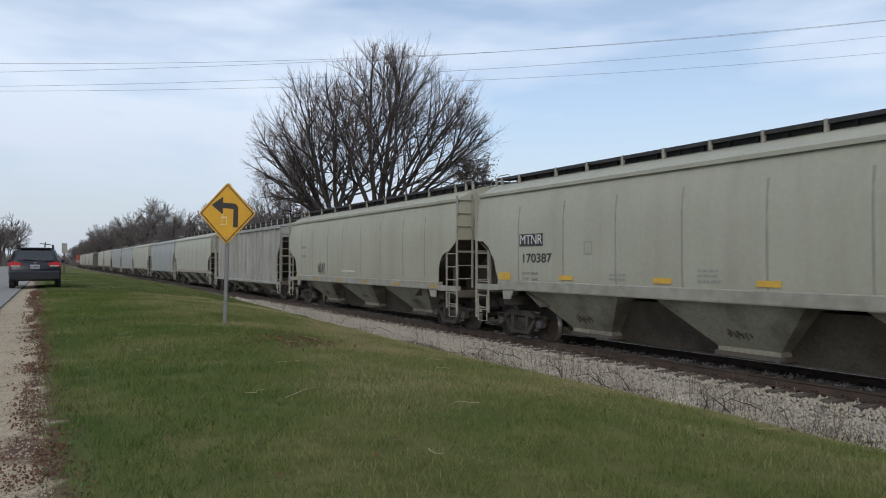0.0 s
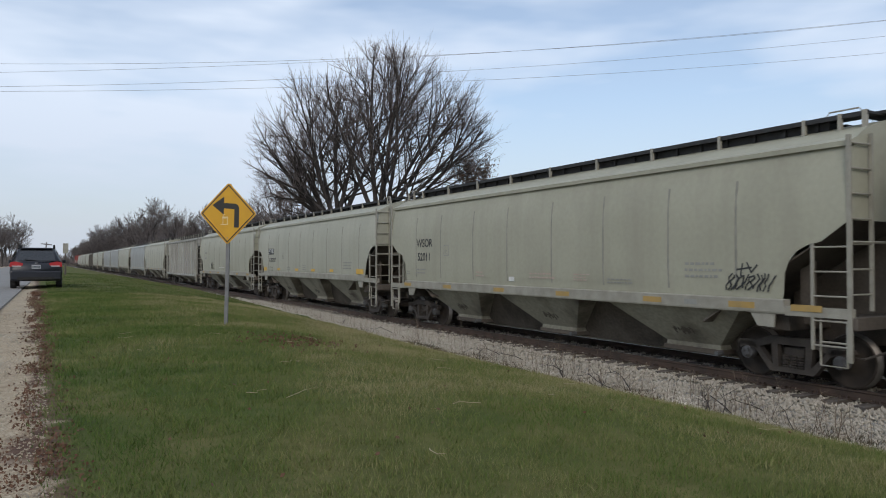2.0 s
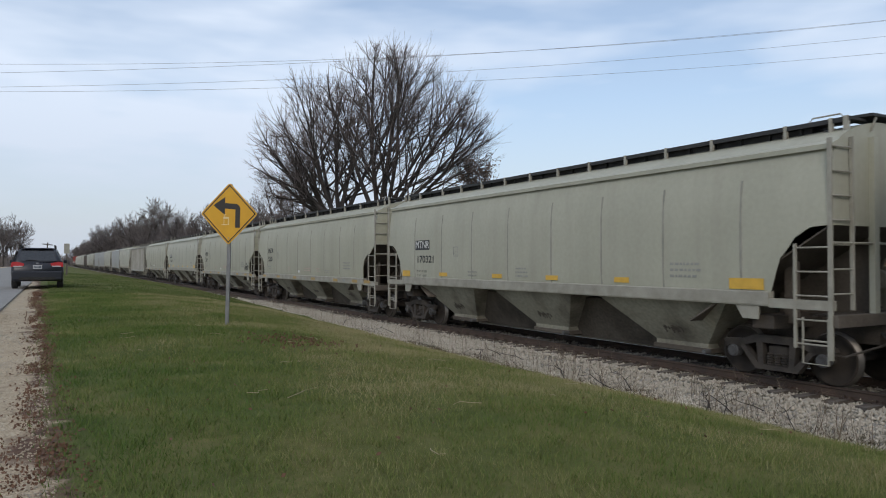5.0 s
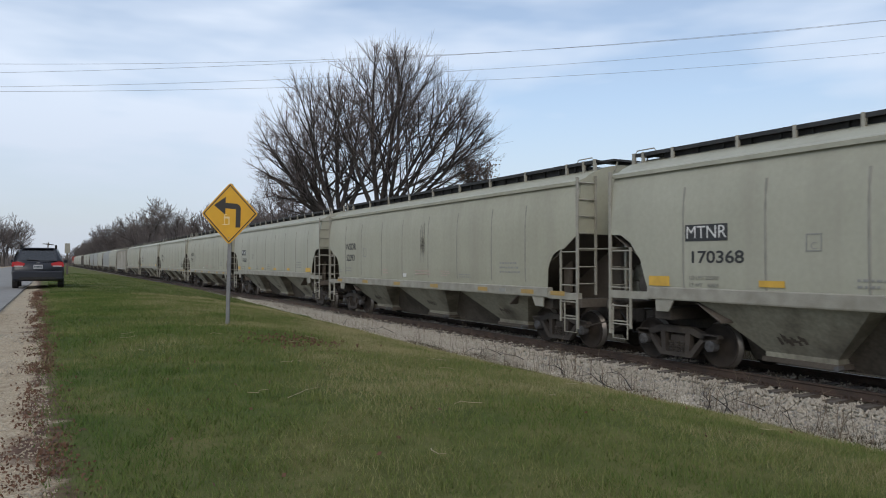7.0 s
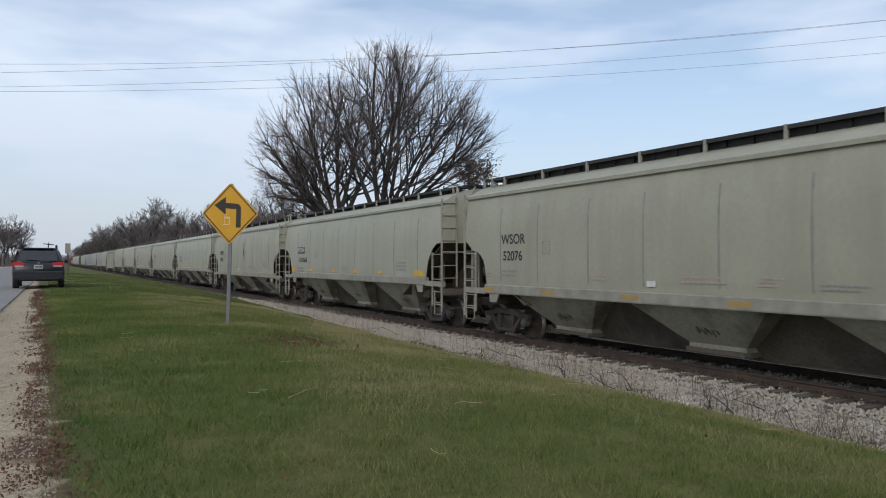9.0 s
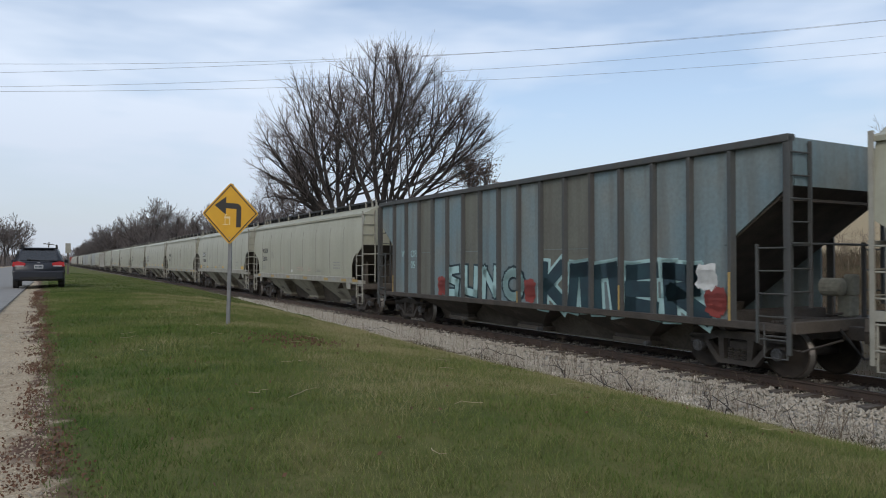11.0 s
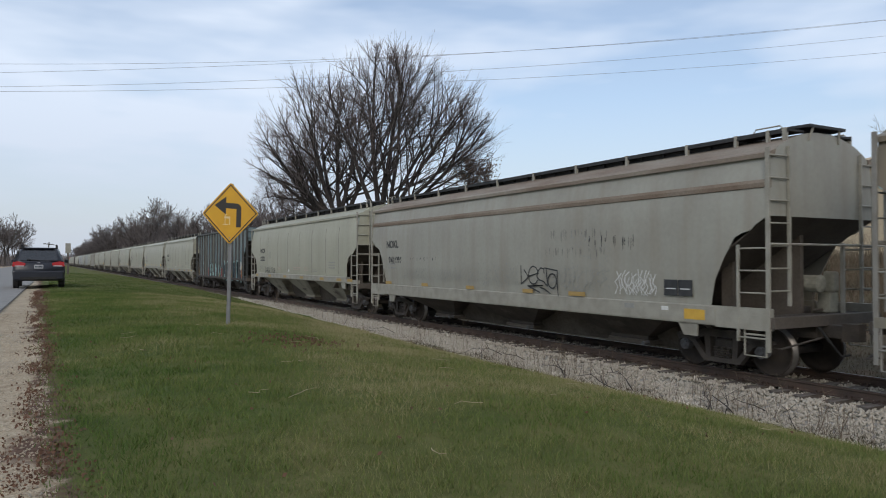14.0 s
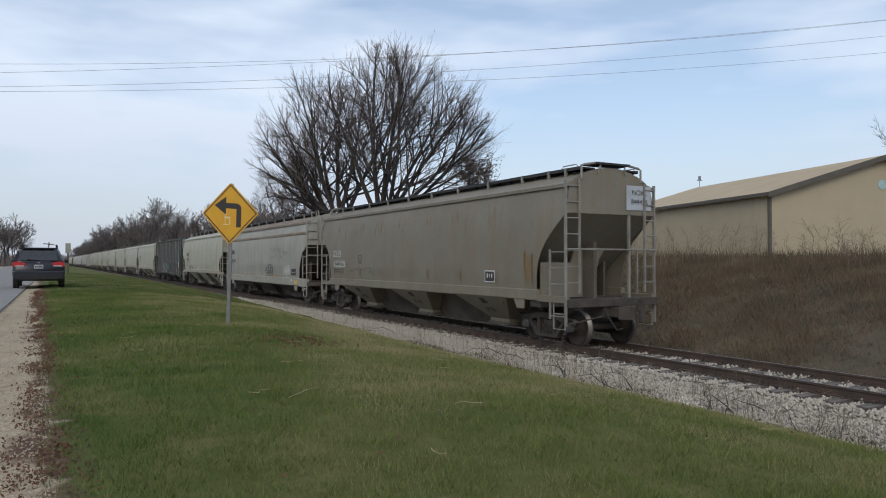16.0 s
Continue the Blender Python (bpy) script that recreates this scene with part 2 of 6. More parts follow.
def island_mat(name, colours, rough=0.9, slope_dry=0.0):
    """Each joined piece takes its own shade out of a ramp."""
    m = bpy.data.materials.new(name)
    m.use_nodes = True
    nt = m.node_tree
    b = nt.nodes["Principled BSDF"]
    b.inputs["Roughness"].default_value = rough
    b.inputs["Specular IOR Level"].default_value = 0.2
    ge = nt.nodes.new("ShaderNodeNewGeometry")
    rp = nt.nodes.new("ShaderNodeValToRGB")
    while len(rp.color_ramp.elements) < len(colours):
        rp.color_ramp.elements.new(0.5)
    for i, c in enumerate(colours):
        rp.color_ramp.elements[i].position = i / (len(colours) - 1)
        rp.color_ramp.elements[i].color = (*c, 1)
    co = nt.nodes.new("ShaderNodeTexCoord")
    no = nt.nodes.new("ShaderNodeTexNoise")
    no.inputs["Scale"].default_value, no.inputs["Detail"].default_value = 0.55, 4
    nt.links.new(co.outputs["Object"], no.inputs[0])
    ad = nt.nodes.new("ShaderNodeMath")
    ad.operation = "MULTIPLY_ADD"
    ad.inputs[1].default_value = 0.45
    nt.links.new(ge.outputs["Random Per Island"], ad.inputs[0])
    mr = nt.nodes.new("ShaderNodeMapRange")
    mr.inputs["From Min"].default_value, mr.inputs["From Max"].default_value = 0.32, 0.68
    mr.inputs["To Max"].default_value = 0.55
    nt.links.new(no.outputs[0], mr.inputs[0])
    sx = nt.nodes.new("ShaderNodeSeparateXYZ")
    nt.links.new(co.outputs["Object"], sx.inputs[0])
    gx = nt.nodes.new("ShaderNodeMapRange")
    gx.inputs["From Min"].default_value, gx.inputs["From Max"].default_value = 1.5, 6.5
    gx.inputs["To Max"].default_value = slope_dry
    nt.links.new(sx.outputs[0], gx.inputs[0])
    sm = nt.nodes.new("ShaderNodeMath")
    nt.links.new(mr.outputs[0], sm.inputs[0])
    nt.links.new(gx.outputs[0], sm.inputs[1])
    nt.links.new(sm.outputs[0], ad.inputs[2])
    nt.links.new(ad.outputs[0], rp.inputs[0])
    nt.links.new(rp.outputs[0], b.inputs["Base Color"])
    return m


M_STONE = island_mat("pale_limestone_ballast", [(0.20, 0.18, 0.145), (0.50, 0.455, 0.38), (0.38, 0.34, 0.28), (0.66, 0.605, 0.52)])
M_BLADE = island_mat("short_mown_grass", [(0.042, 0.084, 0.016), (0.078, 0.125, 0.025), (0.15, 0.165, 0.052), (0.29, 0.255, 0.135)], slope_dry=0.46)
M_BLADE_FAR = island_mat("mown_grass_along_the_verge", [(0.04, 0.075, 0.016), (0.07, 0.11, 0.024), (0.11, 0.13, 0.04), (0.20, 0.19, 0.09)], slope_dry=0.12)
M_DRY = island_mat("dead_brown_grass", [(0.058, 0.056, 0.034), (0.09, 0.08, 0.05), (0.115, 0.08, 0.055), (0.175, 0.155, 0.105)])
M_BANK = island_mat("rough_bank_growth", [(0.075, 0.066, 0.048), (0.10, 0.092, 0.056), (0.15, 0.10, 0.07), (0.13, 0.115, 0.066), (0.27, 0.225, 0.155)])
M_PEBBLE = island_mat("tan_pebbles", [(0.22, 0.175, 0.12), (0.40, 0.33, 0.24), (0.32, 0.28, 0.22), (0.55, 0.49, 0.40)])
M_LITTER = island_mat("brown_leaf_litter", [(0.10, 0.052, 0.035), (0.155, 0.085, 0.055), (0.13, 0.075, 0.05), (0.30, 0.24, 0.16)])


def ground_mat():
    m = bpy.data.materials.new("verge_ground")
    m.use_nodes = True
    nt = m.node_tree
    b = nt.nodes["Principled BSDF"]
    b.inputs["Roughness"].default_value = 0.95
    b.inputs["Specular IOR Level"].default_value = 0.1
    co = nt.nodes.new("ShaderNodeTexCoord")
    sep = nt.nodes.new("ShaderNodeSeparateXYZ")
    nt.links.new(co.outputs["Object"], sep.inputs[0])

    def noise_of(scale, detail=5):
        n = nt.nodes.new("ShaderNodeTexNoise")
        n.inputs["Scale"].default_value, n.inputs["Detail"].default_value = scale, detail
        nt.links.new(co.outputs["Object"], n.inputs[0])
        return n.outputs[0]

    def ramp(fac, stops):
        r = nt.nodes.new("ShaderNodeValToRGB")
        while len(r.color_ramp.elements) < len(stops):
            r.color_ramp.elements.new(0.5)
        for i, (pos, c) in enumerate(stops):
            r.color_ramp.elements[i].position, r.color_ramp.elements[i].color = pos, (*c, 1)
        nt.links.new(fac, r.inputs[0])
        return r.outputs[0]

    def mix(fac, a, c):
        x = nt.nodes.new("ShaderNodeMix")
        x.data_type = "RGBA"
        nt.links.new(fac, x.inputs["Factor"])
        nt.links.new(a, x.inputs["A"])
        nt.links.new(c, x.inputs["B"])
        return x.outputs["Result"]

    def step(value, lo, hi, wobble, amount):
        ma = nt.nodes.new("ShaderNodeMath")
        ma.operation = "MULTIPLY_ADD"
        ma.inputs[1].default_value = amount
        nt.links.new(wobble, ma.inputs[0])
        nt.links.new(value, ma.inputs[2])
        mr = nt.nodes.new("ShaderNodeMapRange")
        mr.inputs["From Min"].default_value, mr.inputs["From Max"].default_value = lo + amount / 2, hi + amount / 2
        nt.links.new(ma.outputs[0], mr.inputs[0])
        return mr.outputs[0]

    big, mid, small, tiny = noise_of(0.35), noise_of(1.6), noise_of(9), noise_of(60, 3)
    grass = ramp(mid, [(0.3, (0.055, 0.08, 0.02)), (0.5, (0.08, 0.10, 0.028)), (0.68, (0.14, 0.13, 0.05))])
    dry = ramp(small, [(0.3, (0.105, 0.105, 0.034)), (0.7, (0.18, 0.15, 0.065))])
    soft = nt.nodes.new("ShaderNodeMapRange")
    soft.inputs["From Min"].default_value, soft.inputs["From Max"].default_value = 0.45, 0.75
    soft.inputs["To Max"].default_value = 0.7
    nt.links.new(big, soft.inputs[0])
    xd = nt.nodes.new("ShaderNodeMapRange")
    xd.inputs["From Min"].default_value, xd.inputs["From Max"].default_value = 1.5, 6.5
    xd.inputs["To Max"].default_value = 0.4
    nt.links.new(sep.outputs[0], xd.inputs[0])
    sm = nt.nodes.new("ShaderNodeMath")
    nt.links.new(soft.outputs[0], sm.inputs[0])
    nt.links.new(xd.outputs[0], sm.inputs[1])
    grass = mix(sm.outputs[0], grass, dry)
    gravel = ramp(tiny, [(0.3, (0.24, 0.185, 0.115)), (0.5, (0.43, 0.345, 0.24)), (0.7, (0.58, 0.49, 0.37))])
    patch = ramp(small, [(0.35, (0.26, 0.20, 0.135)), (0.6, (0.44, 0.37, 0.27))])
    half_mix = nt.nodes.new("ShaderNodeMapRange")
    half_mix.inputs["From Min"].default_value, half_mix.inputs["From Max"].default_value = 0.35, 0.65
    half_mix.inputs["To Max"].default_value = 0.75
    nt.links.new(mid, half_mix.inputs[0])
    gravel = mix(half_mix.outputs[0], gravel, patch)
    leaves = ramp(small, [(0.35, (0.09, 0.056, 0.042)), (0.55, (0.15, 0.092, 0.066)), (0.72, (0.28, 0.215, 0.15))])
    stone = ramp(tiny, [(0.3, (0.16, 0.15, 0.135)), (0.55, (0.34, 0.32, 0.29)), (0.75, (0.45, 0.43, 0.40))])
    field = ramp(mid, [(0.3, (0.085, 0.07, 0.052)), (0.5, (0.115, 0.098, 0.068)), (0.62, (0.13, 0.092, 0.066)), (0.75, (0.09, 0.088, 0.052))])
    x = sep.outputs[0]
    c = mix(step(x, -0.08, 0.02, mid, 0.95), gravel, leaves)
    c = mix(step(x, 0.08, 0.20, small, 0.55), c, grass)
    c = mix(step(x, 10.1, 10.35, mid, 0.9), c, stone)
    c = mix(step(x, 15.1, 15.9, small, 1.2), c, field)
    nt.links.new(c, b.inputs["Base Color"])
    bp = nt.nodes.new("ShaderNodeBump")
    bp.inputs["Strength"].default_value, bp.inputs["Distance"].default_value = 0.6, 0.03
    nt.links.new(tiny, bp.inputs["Height"])
    nt.links.new(bp.outputs[0], b.inputs["Normal"])
    return m


M_GROUND = ground_mat()

# ---------- building helpers ----------
def part(name, bm, material, parent=None, label="", smooth=False):
    """Links a bmesh as one mesh object under a thing or a part."""
    me = bpy.data.meshes.new(name)
    bm.normal_update()
    bm.to_mesh(me)
    bm.free()
    me.materials.append(material)
    if smooth:
        me.polygons.foreach_set("use_smooth", [True] * len(me.polygons))
    ob = new(name, me)
    if parent:
        ob.parent = parent
    if label:
        ob["label"] = label
    return ob


def share(name, me, parent, m):
    """Another object on a mesh that exists."""
    ob = new(name, me)
    ob.parent = parent
    ob.matrix_basis = m
    return ob


def empty(name, label, category, group="", m=None):
    ob = new(name)
    ob.empty_display_size = 0.2
    if m:
        ob.matrix_basis = m
    return tagged(ob, label, category, group)


def box(bm, x0, x1, y0, y1, z0, z1, bevel=0.0):
    vs = [bm.verts.new((x, y, z)) for x in (x0, x1) for y in (y0, y1) for z in (z0, z1)]
    fs = [bm.faces.new([vs[i] for i in f]) for f in
          ((0, 1, 3, 2), (4, 6, 7, 5), (0, 4, 5, 1), (2, 3, 7, 6), (0, 2, 6, 4), (1, 5, 7, 3))]
    if bevel:
        es = list({e for f in fs for e in f.edges})
        bmesh.ops.bevel(bm, geom=es, offset=bevel, segments=2, affect="EDGES", profile=0.5)
    return bm


def prism(bm, pts, axis, a, b):
    """A polygon in the plane across axis, drawn from a to b along it. pts are the other two coordinates in order."""
    def at(p, c):
        return {"x": (c, p[0], p[1]), "y": (p[0], c, p[1]), "z": (p[0], p[1], c)}[axis]
    lo, hi = [bm.verts.new(at(p, a)) for p in pts], [bm.verts.new(at(p, b)) for p in pts]
    n = len(pts)
    bm.faces.new(lo)
    bm.faces.new(hi[::-1])
    for i in range(n):
        bm.faces.new((lo[i], hi[i], hi[(i + 1) % n], lo[(i + 1) % n]))
    bmesh.ops.recalc_face_normals(bm, faces=bm.faces[:])
    return bm


def tube(bm, pts, radii, sides=6, cap=True):
    """A tapered round bar through the points."""
    rings = []
    n = len(pts)
    for i, p in enumerate(pts):
        p = Vector(p)
        d = (Vector(pts[min(i + 1, n - 1)]) - Vector(pts[max(i - 1, 0)])).normalized()
        u = d.orthogonal().normalized()
        w = d.cross(u)
        r = radii[i] if hasattr(radii, "__len__") else radii
        rings.append([bm.verts.new(p + (u * math.cos(a) + w * math.sin(a)) * r)
                      for a in (2 * math.pi * k / sides for k in range(sides))])
    for a, b in zip(rings, rings[1:]):
        for k in range(sides):
            bm.faces.new((a[k], a[(k + 1) % sides], b[(k + 1) % sides], b[k]))
    if cap:
        bm.faces.new(rings[0][::-1])
        bm.faces.new(rings[-1])
    return bm


def disc_stack(bm, profile, sides=28, axis="x"):
    """A turned body: (along, radius) pairs round an axis."""
    rings = []
    for a, r in profile:
        ring = []
        for k in range(sides):
            c, s = math.cos(2 * math.pi * k / sides) * r, math.sin(2 * math.pi * k / sides) * r
            ring.append(bm.verts.new((a, c, s) if axis == "x" else (c, a, s) if axis == "y" else (c, s, a)))
        rings.append(ring)
    for a, b in zip(rings, rings[1:]):
        for k in range(sides):
            bm.faces.new((a[k], a[(k + 1) % sides], b[(k + 1) % sides], b[k]))
    bm.faces.new(rings[0])
    bm.faces.new(rings[-1])
    bmesh.ops.recalc_face_normals(bm, faces=bm.faces[:])
    return bm


def mesh_of(name, verts, faces, material, kind="", label="", category=""):
    """One object from arrays of corners and of faces that all have as many corners."""
    me = bpy.data.meshes.new(name)
    verts, faces = np.asarray(verts, dtype=np.float32), np.asarray(faces, dtype=np.int32)
    k = faces.shape[1]
    me.vertices.add(len(verts))
    me.vertices.foreach_set("co", verts.ravel())
    me.loops.add(faces.size)
    me.loops.foreach_set("vertex_index", faces.ravel())
    me.polygons.add(len(faces))
    me.polygons.foreach_set("loop_start", np.arange(len(faces), dtype=np.int32) * k)
    me.update(calc_edges=True)
    me.validate()
    me.materials.append(material)
    return tagged(new(name, me), label, category, "", kind)

# ---------- the plan: ground, road and track ----------
TRACK_X, BEND, BEND_END = 12.713, 1.7e-4, 50.0


def bend(y):
    """How far the track has swung sideways at y, and its slope there."""
    y = max(y, 0.0)
    if y < BEND_END:
        return 0.5 * BEND * y * y, BEND * y
    return 0.5 * BEND * BEND_END ** 2 + BEND * BEND_END * (y - BEND_END), BEND * BEND_END


def on_track(y, x=0.0, z=0.0):
    off, slope = bend(y)
    return pose(TRACK_X + off + x, y, z, 0, 0, -math.degrees(slope))


PROFILE_X = [-400, -7.2, -0.6, 0.2, 1.5, 3.2, 5.0, 7.0, 8.8, 10.2, 10.6, 11.2, 12.7, 14.25, 14.9, 16.0, 19.0, 22.5, 27.0, 45.0, 500]
PROFILE_Z = [1.0, 1.02, 1.08, 1.10, 1.10, 1.06, 0.82, 0.30, -0.25, -0.55, -0.45, -0.24, -0.265, -0.24, -0.5, -0.55, 0.35, 1.35, 2.08, 2.42, 3.0]


def ground_z(x, y):
    s = x - bend(y)[0] if x > 4 else x
    z = float(np.interp(s, PROFILE_X, PROFILE_Z))
    if 4 < s < 11.2:
        z += min(max(y - 12, 0) * 0.016, 0.5) * min(1, (s - 4) / 4) * min(1, (11.2 - s) / 0.9)
    if not (11.1 < s < 14.3) and x > -0.6:
        z += 0.05 * noise.noise((x * 0.5, y * 0.5, 0)) + 0.012 * noise.noise((x * 2.2, y * 1.1, 3))
    return z


def build_ground():
    xs = np.unique(np.concatenate([np.linspace(-500, -40, 8), np.linspace(-40, -1, 14), np.linspace(-1, 15, 81), np.linspace(15, 30, 31),
                                   np.linspace(30, 80, 14), np.linspace(80, 900, 8)]))
    ys = np.unique(np.concatenate([np.linspace(-150, -6, 8), np.linspace(-6, 60, 133), np.linspace(60, 200, 50), np.linspace(200, 1500, 26)]))
    verts = []
    for y in ys:
        for x in xs:
            verts.append((x, y, ground_z(x, y)))
    nx = len(xs)
    faces = [(j * nx + i, j * nx + i + 1, (j + 1) * nx + i + 1, (j + 1) * nx + i) for j in range(len(ys) - 1) for i in range(nx - 1)]
    ob = mesh_of("ground", verts, faces, M_GROUND, "structure", "mown green verge falling to a stony railway bed", "ground")
    ob.data.polygons.foreach_set("use_smooth", [True] * len(faces))


def road_edge(y):
    return -1.0 + 0.018 * y


def strip(name, left, right, z, material, label, y0=-40, y1=1200, n=60, dash=None):
    bm = bmesh.new()
    ys = [y0 + (y1 - y0) * (i / n) ** 2 for i in range(n + 1)]
    prev = None
    for y in ys:
        e = road_edge(y)
        row = [bm.verts.new((e + left, y, z)), bm.verts.new((e + right, y, z)), bm.verts.new((e + left, y, z - 0.12)), bm.verts.new((e + right, y, z - 0.12))]
        if prev:
            bm.faces.new((prev[0], prev[1], row[1], row[0]))
            bm.faces.new((prev[1], prev[3], row[3], row[1]))
            bm.faces.new((prev[2], prev[0], row[0], row[2]))
        prev = row
    return tagged(part(name, bm, material), label, "road", "", "structure")


def build_road():
    strip("road", -6.8, 0.0, 1.125, M_ASPHALT, "worn grey two-lane asphalt road")


def build_track():
    track = tagged(new("railway_track"), "single railway track of rusty rails on dark ties", "railway track")
    track.empty_display_size = 0.2
    ys = [-40 + 4.0 * i for i in range(40)] + [120 + 15.0 * i for i in range(40)]
    sec = [(-0.07, -0.17), (-0.07, -0.155), (-0.012, -0.14), (-0.012, -0.05), (-0.036, -0.035), (-0.036, 0.0), (0.036, 0.0),
           (0.036, -0.035), (0.012, -0.05), (0.012, -0.14), (0.07, -0.155), (0.07, -0.17)]
    for side in (-0.755, 0.755):
        bm = bmesh.new()
        prev = None
        for y in ys:
            off = bend(y)[0] + TRACK_X + side
            row = [bm.verts.new((off + a, y, b)) for a, b in sec]
            if prev:
                for k in range(len(sec) - 1):
                    bm.faces.new((prev[k], prev[k + 1], row[k + 1], row[k]))
            prev = row
        bmesh.ops.recalc_face_normals(bm, faces=bm.faces[:])
        part("rail", bm, M_RAIL, track)
    # a worn bright running band on each rail head
    for side in (-0.755, 0.755):
        bm = bmesh.new()
        prev = None
        for y in ys:
            off = bend(y)[0] + TRACK_X + side
            row = [bm.verts.new((off - 0.022, y, 0.003)), bm.verts.new((off + 0.022, y, 0.003))]
            if prev:
                bm.faces.new((prev[0], prev[1], row[1], row[0]))
            prev = row
        part("running_band", bm, M_TREAD, track, "bright worn running band")
    rng = random.Random(3)
    shapes = []
    for k in range(4):
        bm = bmesh.new()
        box(bm, -1.36, 1.36, -0.115, 0.115, -0.36, -0.164)
        bmesh.ops.subdivide_edges(bm, edges=[e for e in bm.edges if abs(e.verts[0].co.x - e.verts[1].co.x) > 1], cuts=3)
        for v in bm.verts:
            v.co += Vector((rng.uniform(-.07, .07), rng.uniform(-.014, .014), rng.uniform(-.012, 0.004)))
        me = bpy.data.meshes.new("tie")
        bm.normal_update()
        bm.to_mesh(me)
        bm.free()
        me.materials.append(M_TIE)
        shapes.append(me)
    bm = bmesh.new()
    box(bm, -0.17, 0.17, -0.09, 0.09, -0.172, -0.155)
    for q in (-0.1, 0.1):
        box(bm, q - 0.02, q + 0.02, -0.06, -0.03, -0.155, -0.115)
        box(bm, q - 0.02, q + 0.02, 0.03, 0.06, -0.155, -0.115)
    plate = bpy.data.meshes.new("tie_plate")
    bm.to_mesh(plate)
    bm.free()
    plate.materials.append(M_RAIL)
    for i in range(150):
        y = -3 + i * 0.53
        m = on_track(y + rng.uniform(-.03, .03), rng.uniform(-.05, .05), rng.uniform(-.012, .006)) @ pose(0, 0, 0, 0, 0, rng.uniform(-1.5, 1.5))
        share("tie", rng.choice(shapes), track, m)
        if y < 30:
            for side in (-0.755, 0.755):
                share("tie_plate", plate, track, on_track(y, side, 0.004))
    return track


# ---------- freight cars ----------
def lettering(text, size, y, z, material, parent, x=-1.632, name="lettering", align="CENTER", wide=1.0, up=0.0, fat=0.0):
    """Flat painted letters on a car's side that faces the road."""
    cu = bpy.data.curves.new(name, "FONT")
    cu.body, cu.size, cu.align_x, cu.align_y = text, size, align, "CENTER"
    cu.extrude = 0.001
    cu.offset = fat
    ob = bpy.data.objects.new(name, cu)
    scene.collection.objects.link(ob)
    bpy.context.view_layer.update()
    me = bpy.data.meshes.new_from_object(ob.evaluated_get(bpy.context.evaluated_depsgraph_get()))
    bpy.data.objects.remove(ob)
    bpy.data.curves.remove(cu)
    me.materials.clear()
    me.materials.append(material)
    out = new(name, me)
    out.parent = parent
    turn = Matrix(((0, 0, -1, x), (-1, 0, 0, y), (0, 1, 0, z), (0, 0, 0, 1)))
    out.matrix_basis = turn @ pose(0, 0, 0, 0, 0, up) @ Matrix.Diagonal((wide, 1, 1, 1))
    return out


def plaque(name, y, z, w, h, material, parent, x=-1.628, depth=0.006, label=""):
    bm = bmesh.new()
    box(bm, x - depth, x, y - w / 2, y + w / 2, z - h / 2, z + h / 2)
    return part(name, bm, material, parent, label)


def bars(name, y, z, w, h, lines, material, parent, seed, x=-1.628):
    """Rows of small writing too small to read, as plain bars."""
    rng = random.Random(seed)
    bm = bmesh.new()
    step = h / lines
    for i in range(lines):
        c = y + w / 2
        end = y - w / 2 * rng.uniform(0.5, 1)
        while c > end:
            l = rng.uniform(0.04, 0.12)
            box(bm, x - 0.004, x, c - l, c, z + h / 2 - i * step - step * 0.42, z + h / 2 - i * step)
            c -= l + 0.035
    return tagged(part(name, bm, material, parent), kind="stuff")


ROUND_SIDE = [(1.585, 1.2), (1.60, 1.5), (1.62, 1.8), (1.625, 2.0), (1.625, 3.0), (1.61, 3.3), (1.57, 3.6), (1.51, 3.92), (1.475, 4.06)]
ROUND_ROOF = [(1.41, 4.12), (1.25, 4.23), (1.02, 4.34), (0.75, 4.43), (0.45, 4.50), (0.2, 4.53)]


def side_x(z, side=ROUND_SIDE):
    return float(np.interp(z, [p[1] for p in side], [p[0] for p in side]))


def shell(stations, low, top_profile, roof=False):
    """The curved side sheets of a hopper, from its lower edge low(y) up, or the roof over them."""
    bm = bmesh.new()
    prev = None
    for y in stations:
        if roof:
            half = top_profile
            ring = [(-x, z) for x, z in half] + [(x, z) for x, z in half[::-1]]
        else:
            zs = [p[1] for p in top_profile]
            zb = low(y)
            half = [(side_x(max(z, zb), top_profile), max(z, zb)) for z in zs]
            ring = half
        row = [bm.verts.new((x, y, z)) for x, z in ring]
        if prev:
            for k in range(len(ring) - 1):
                a, b, c, d = prev[k], prev[k + 1], row[k + 1], row[k]
                if (a.co - b.co).length < 1e-5 and (c.co - d.co).length < 1e-5:
                    continue
                bm.faces.new((a, b, c, d))
        prev = row
    bmesh.ops.remove_doubles(bm, verts=bm.verts[:], dist=1e-4)
    return bm


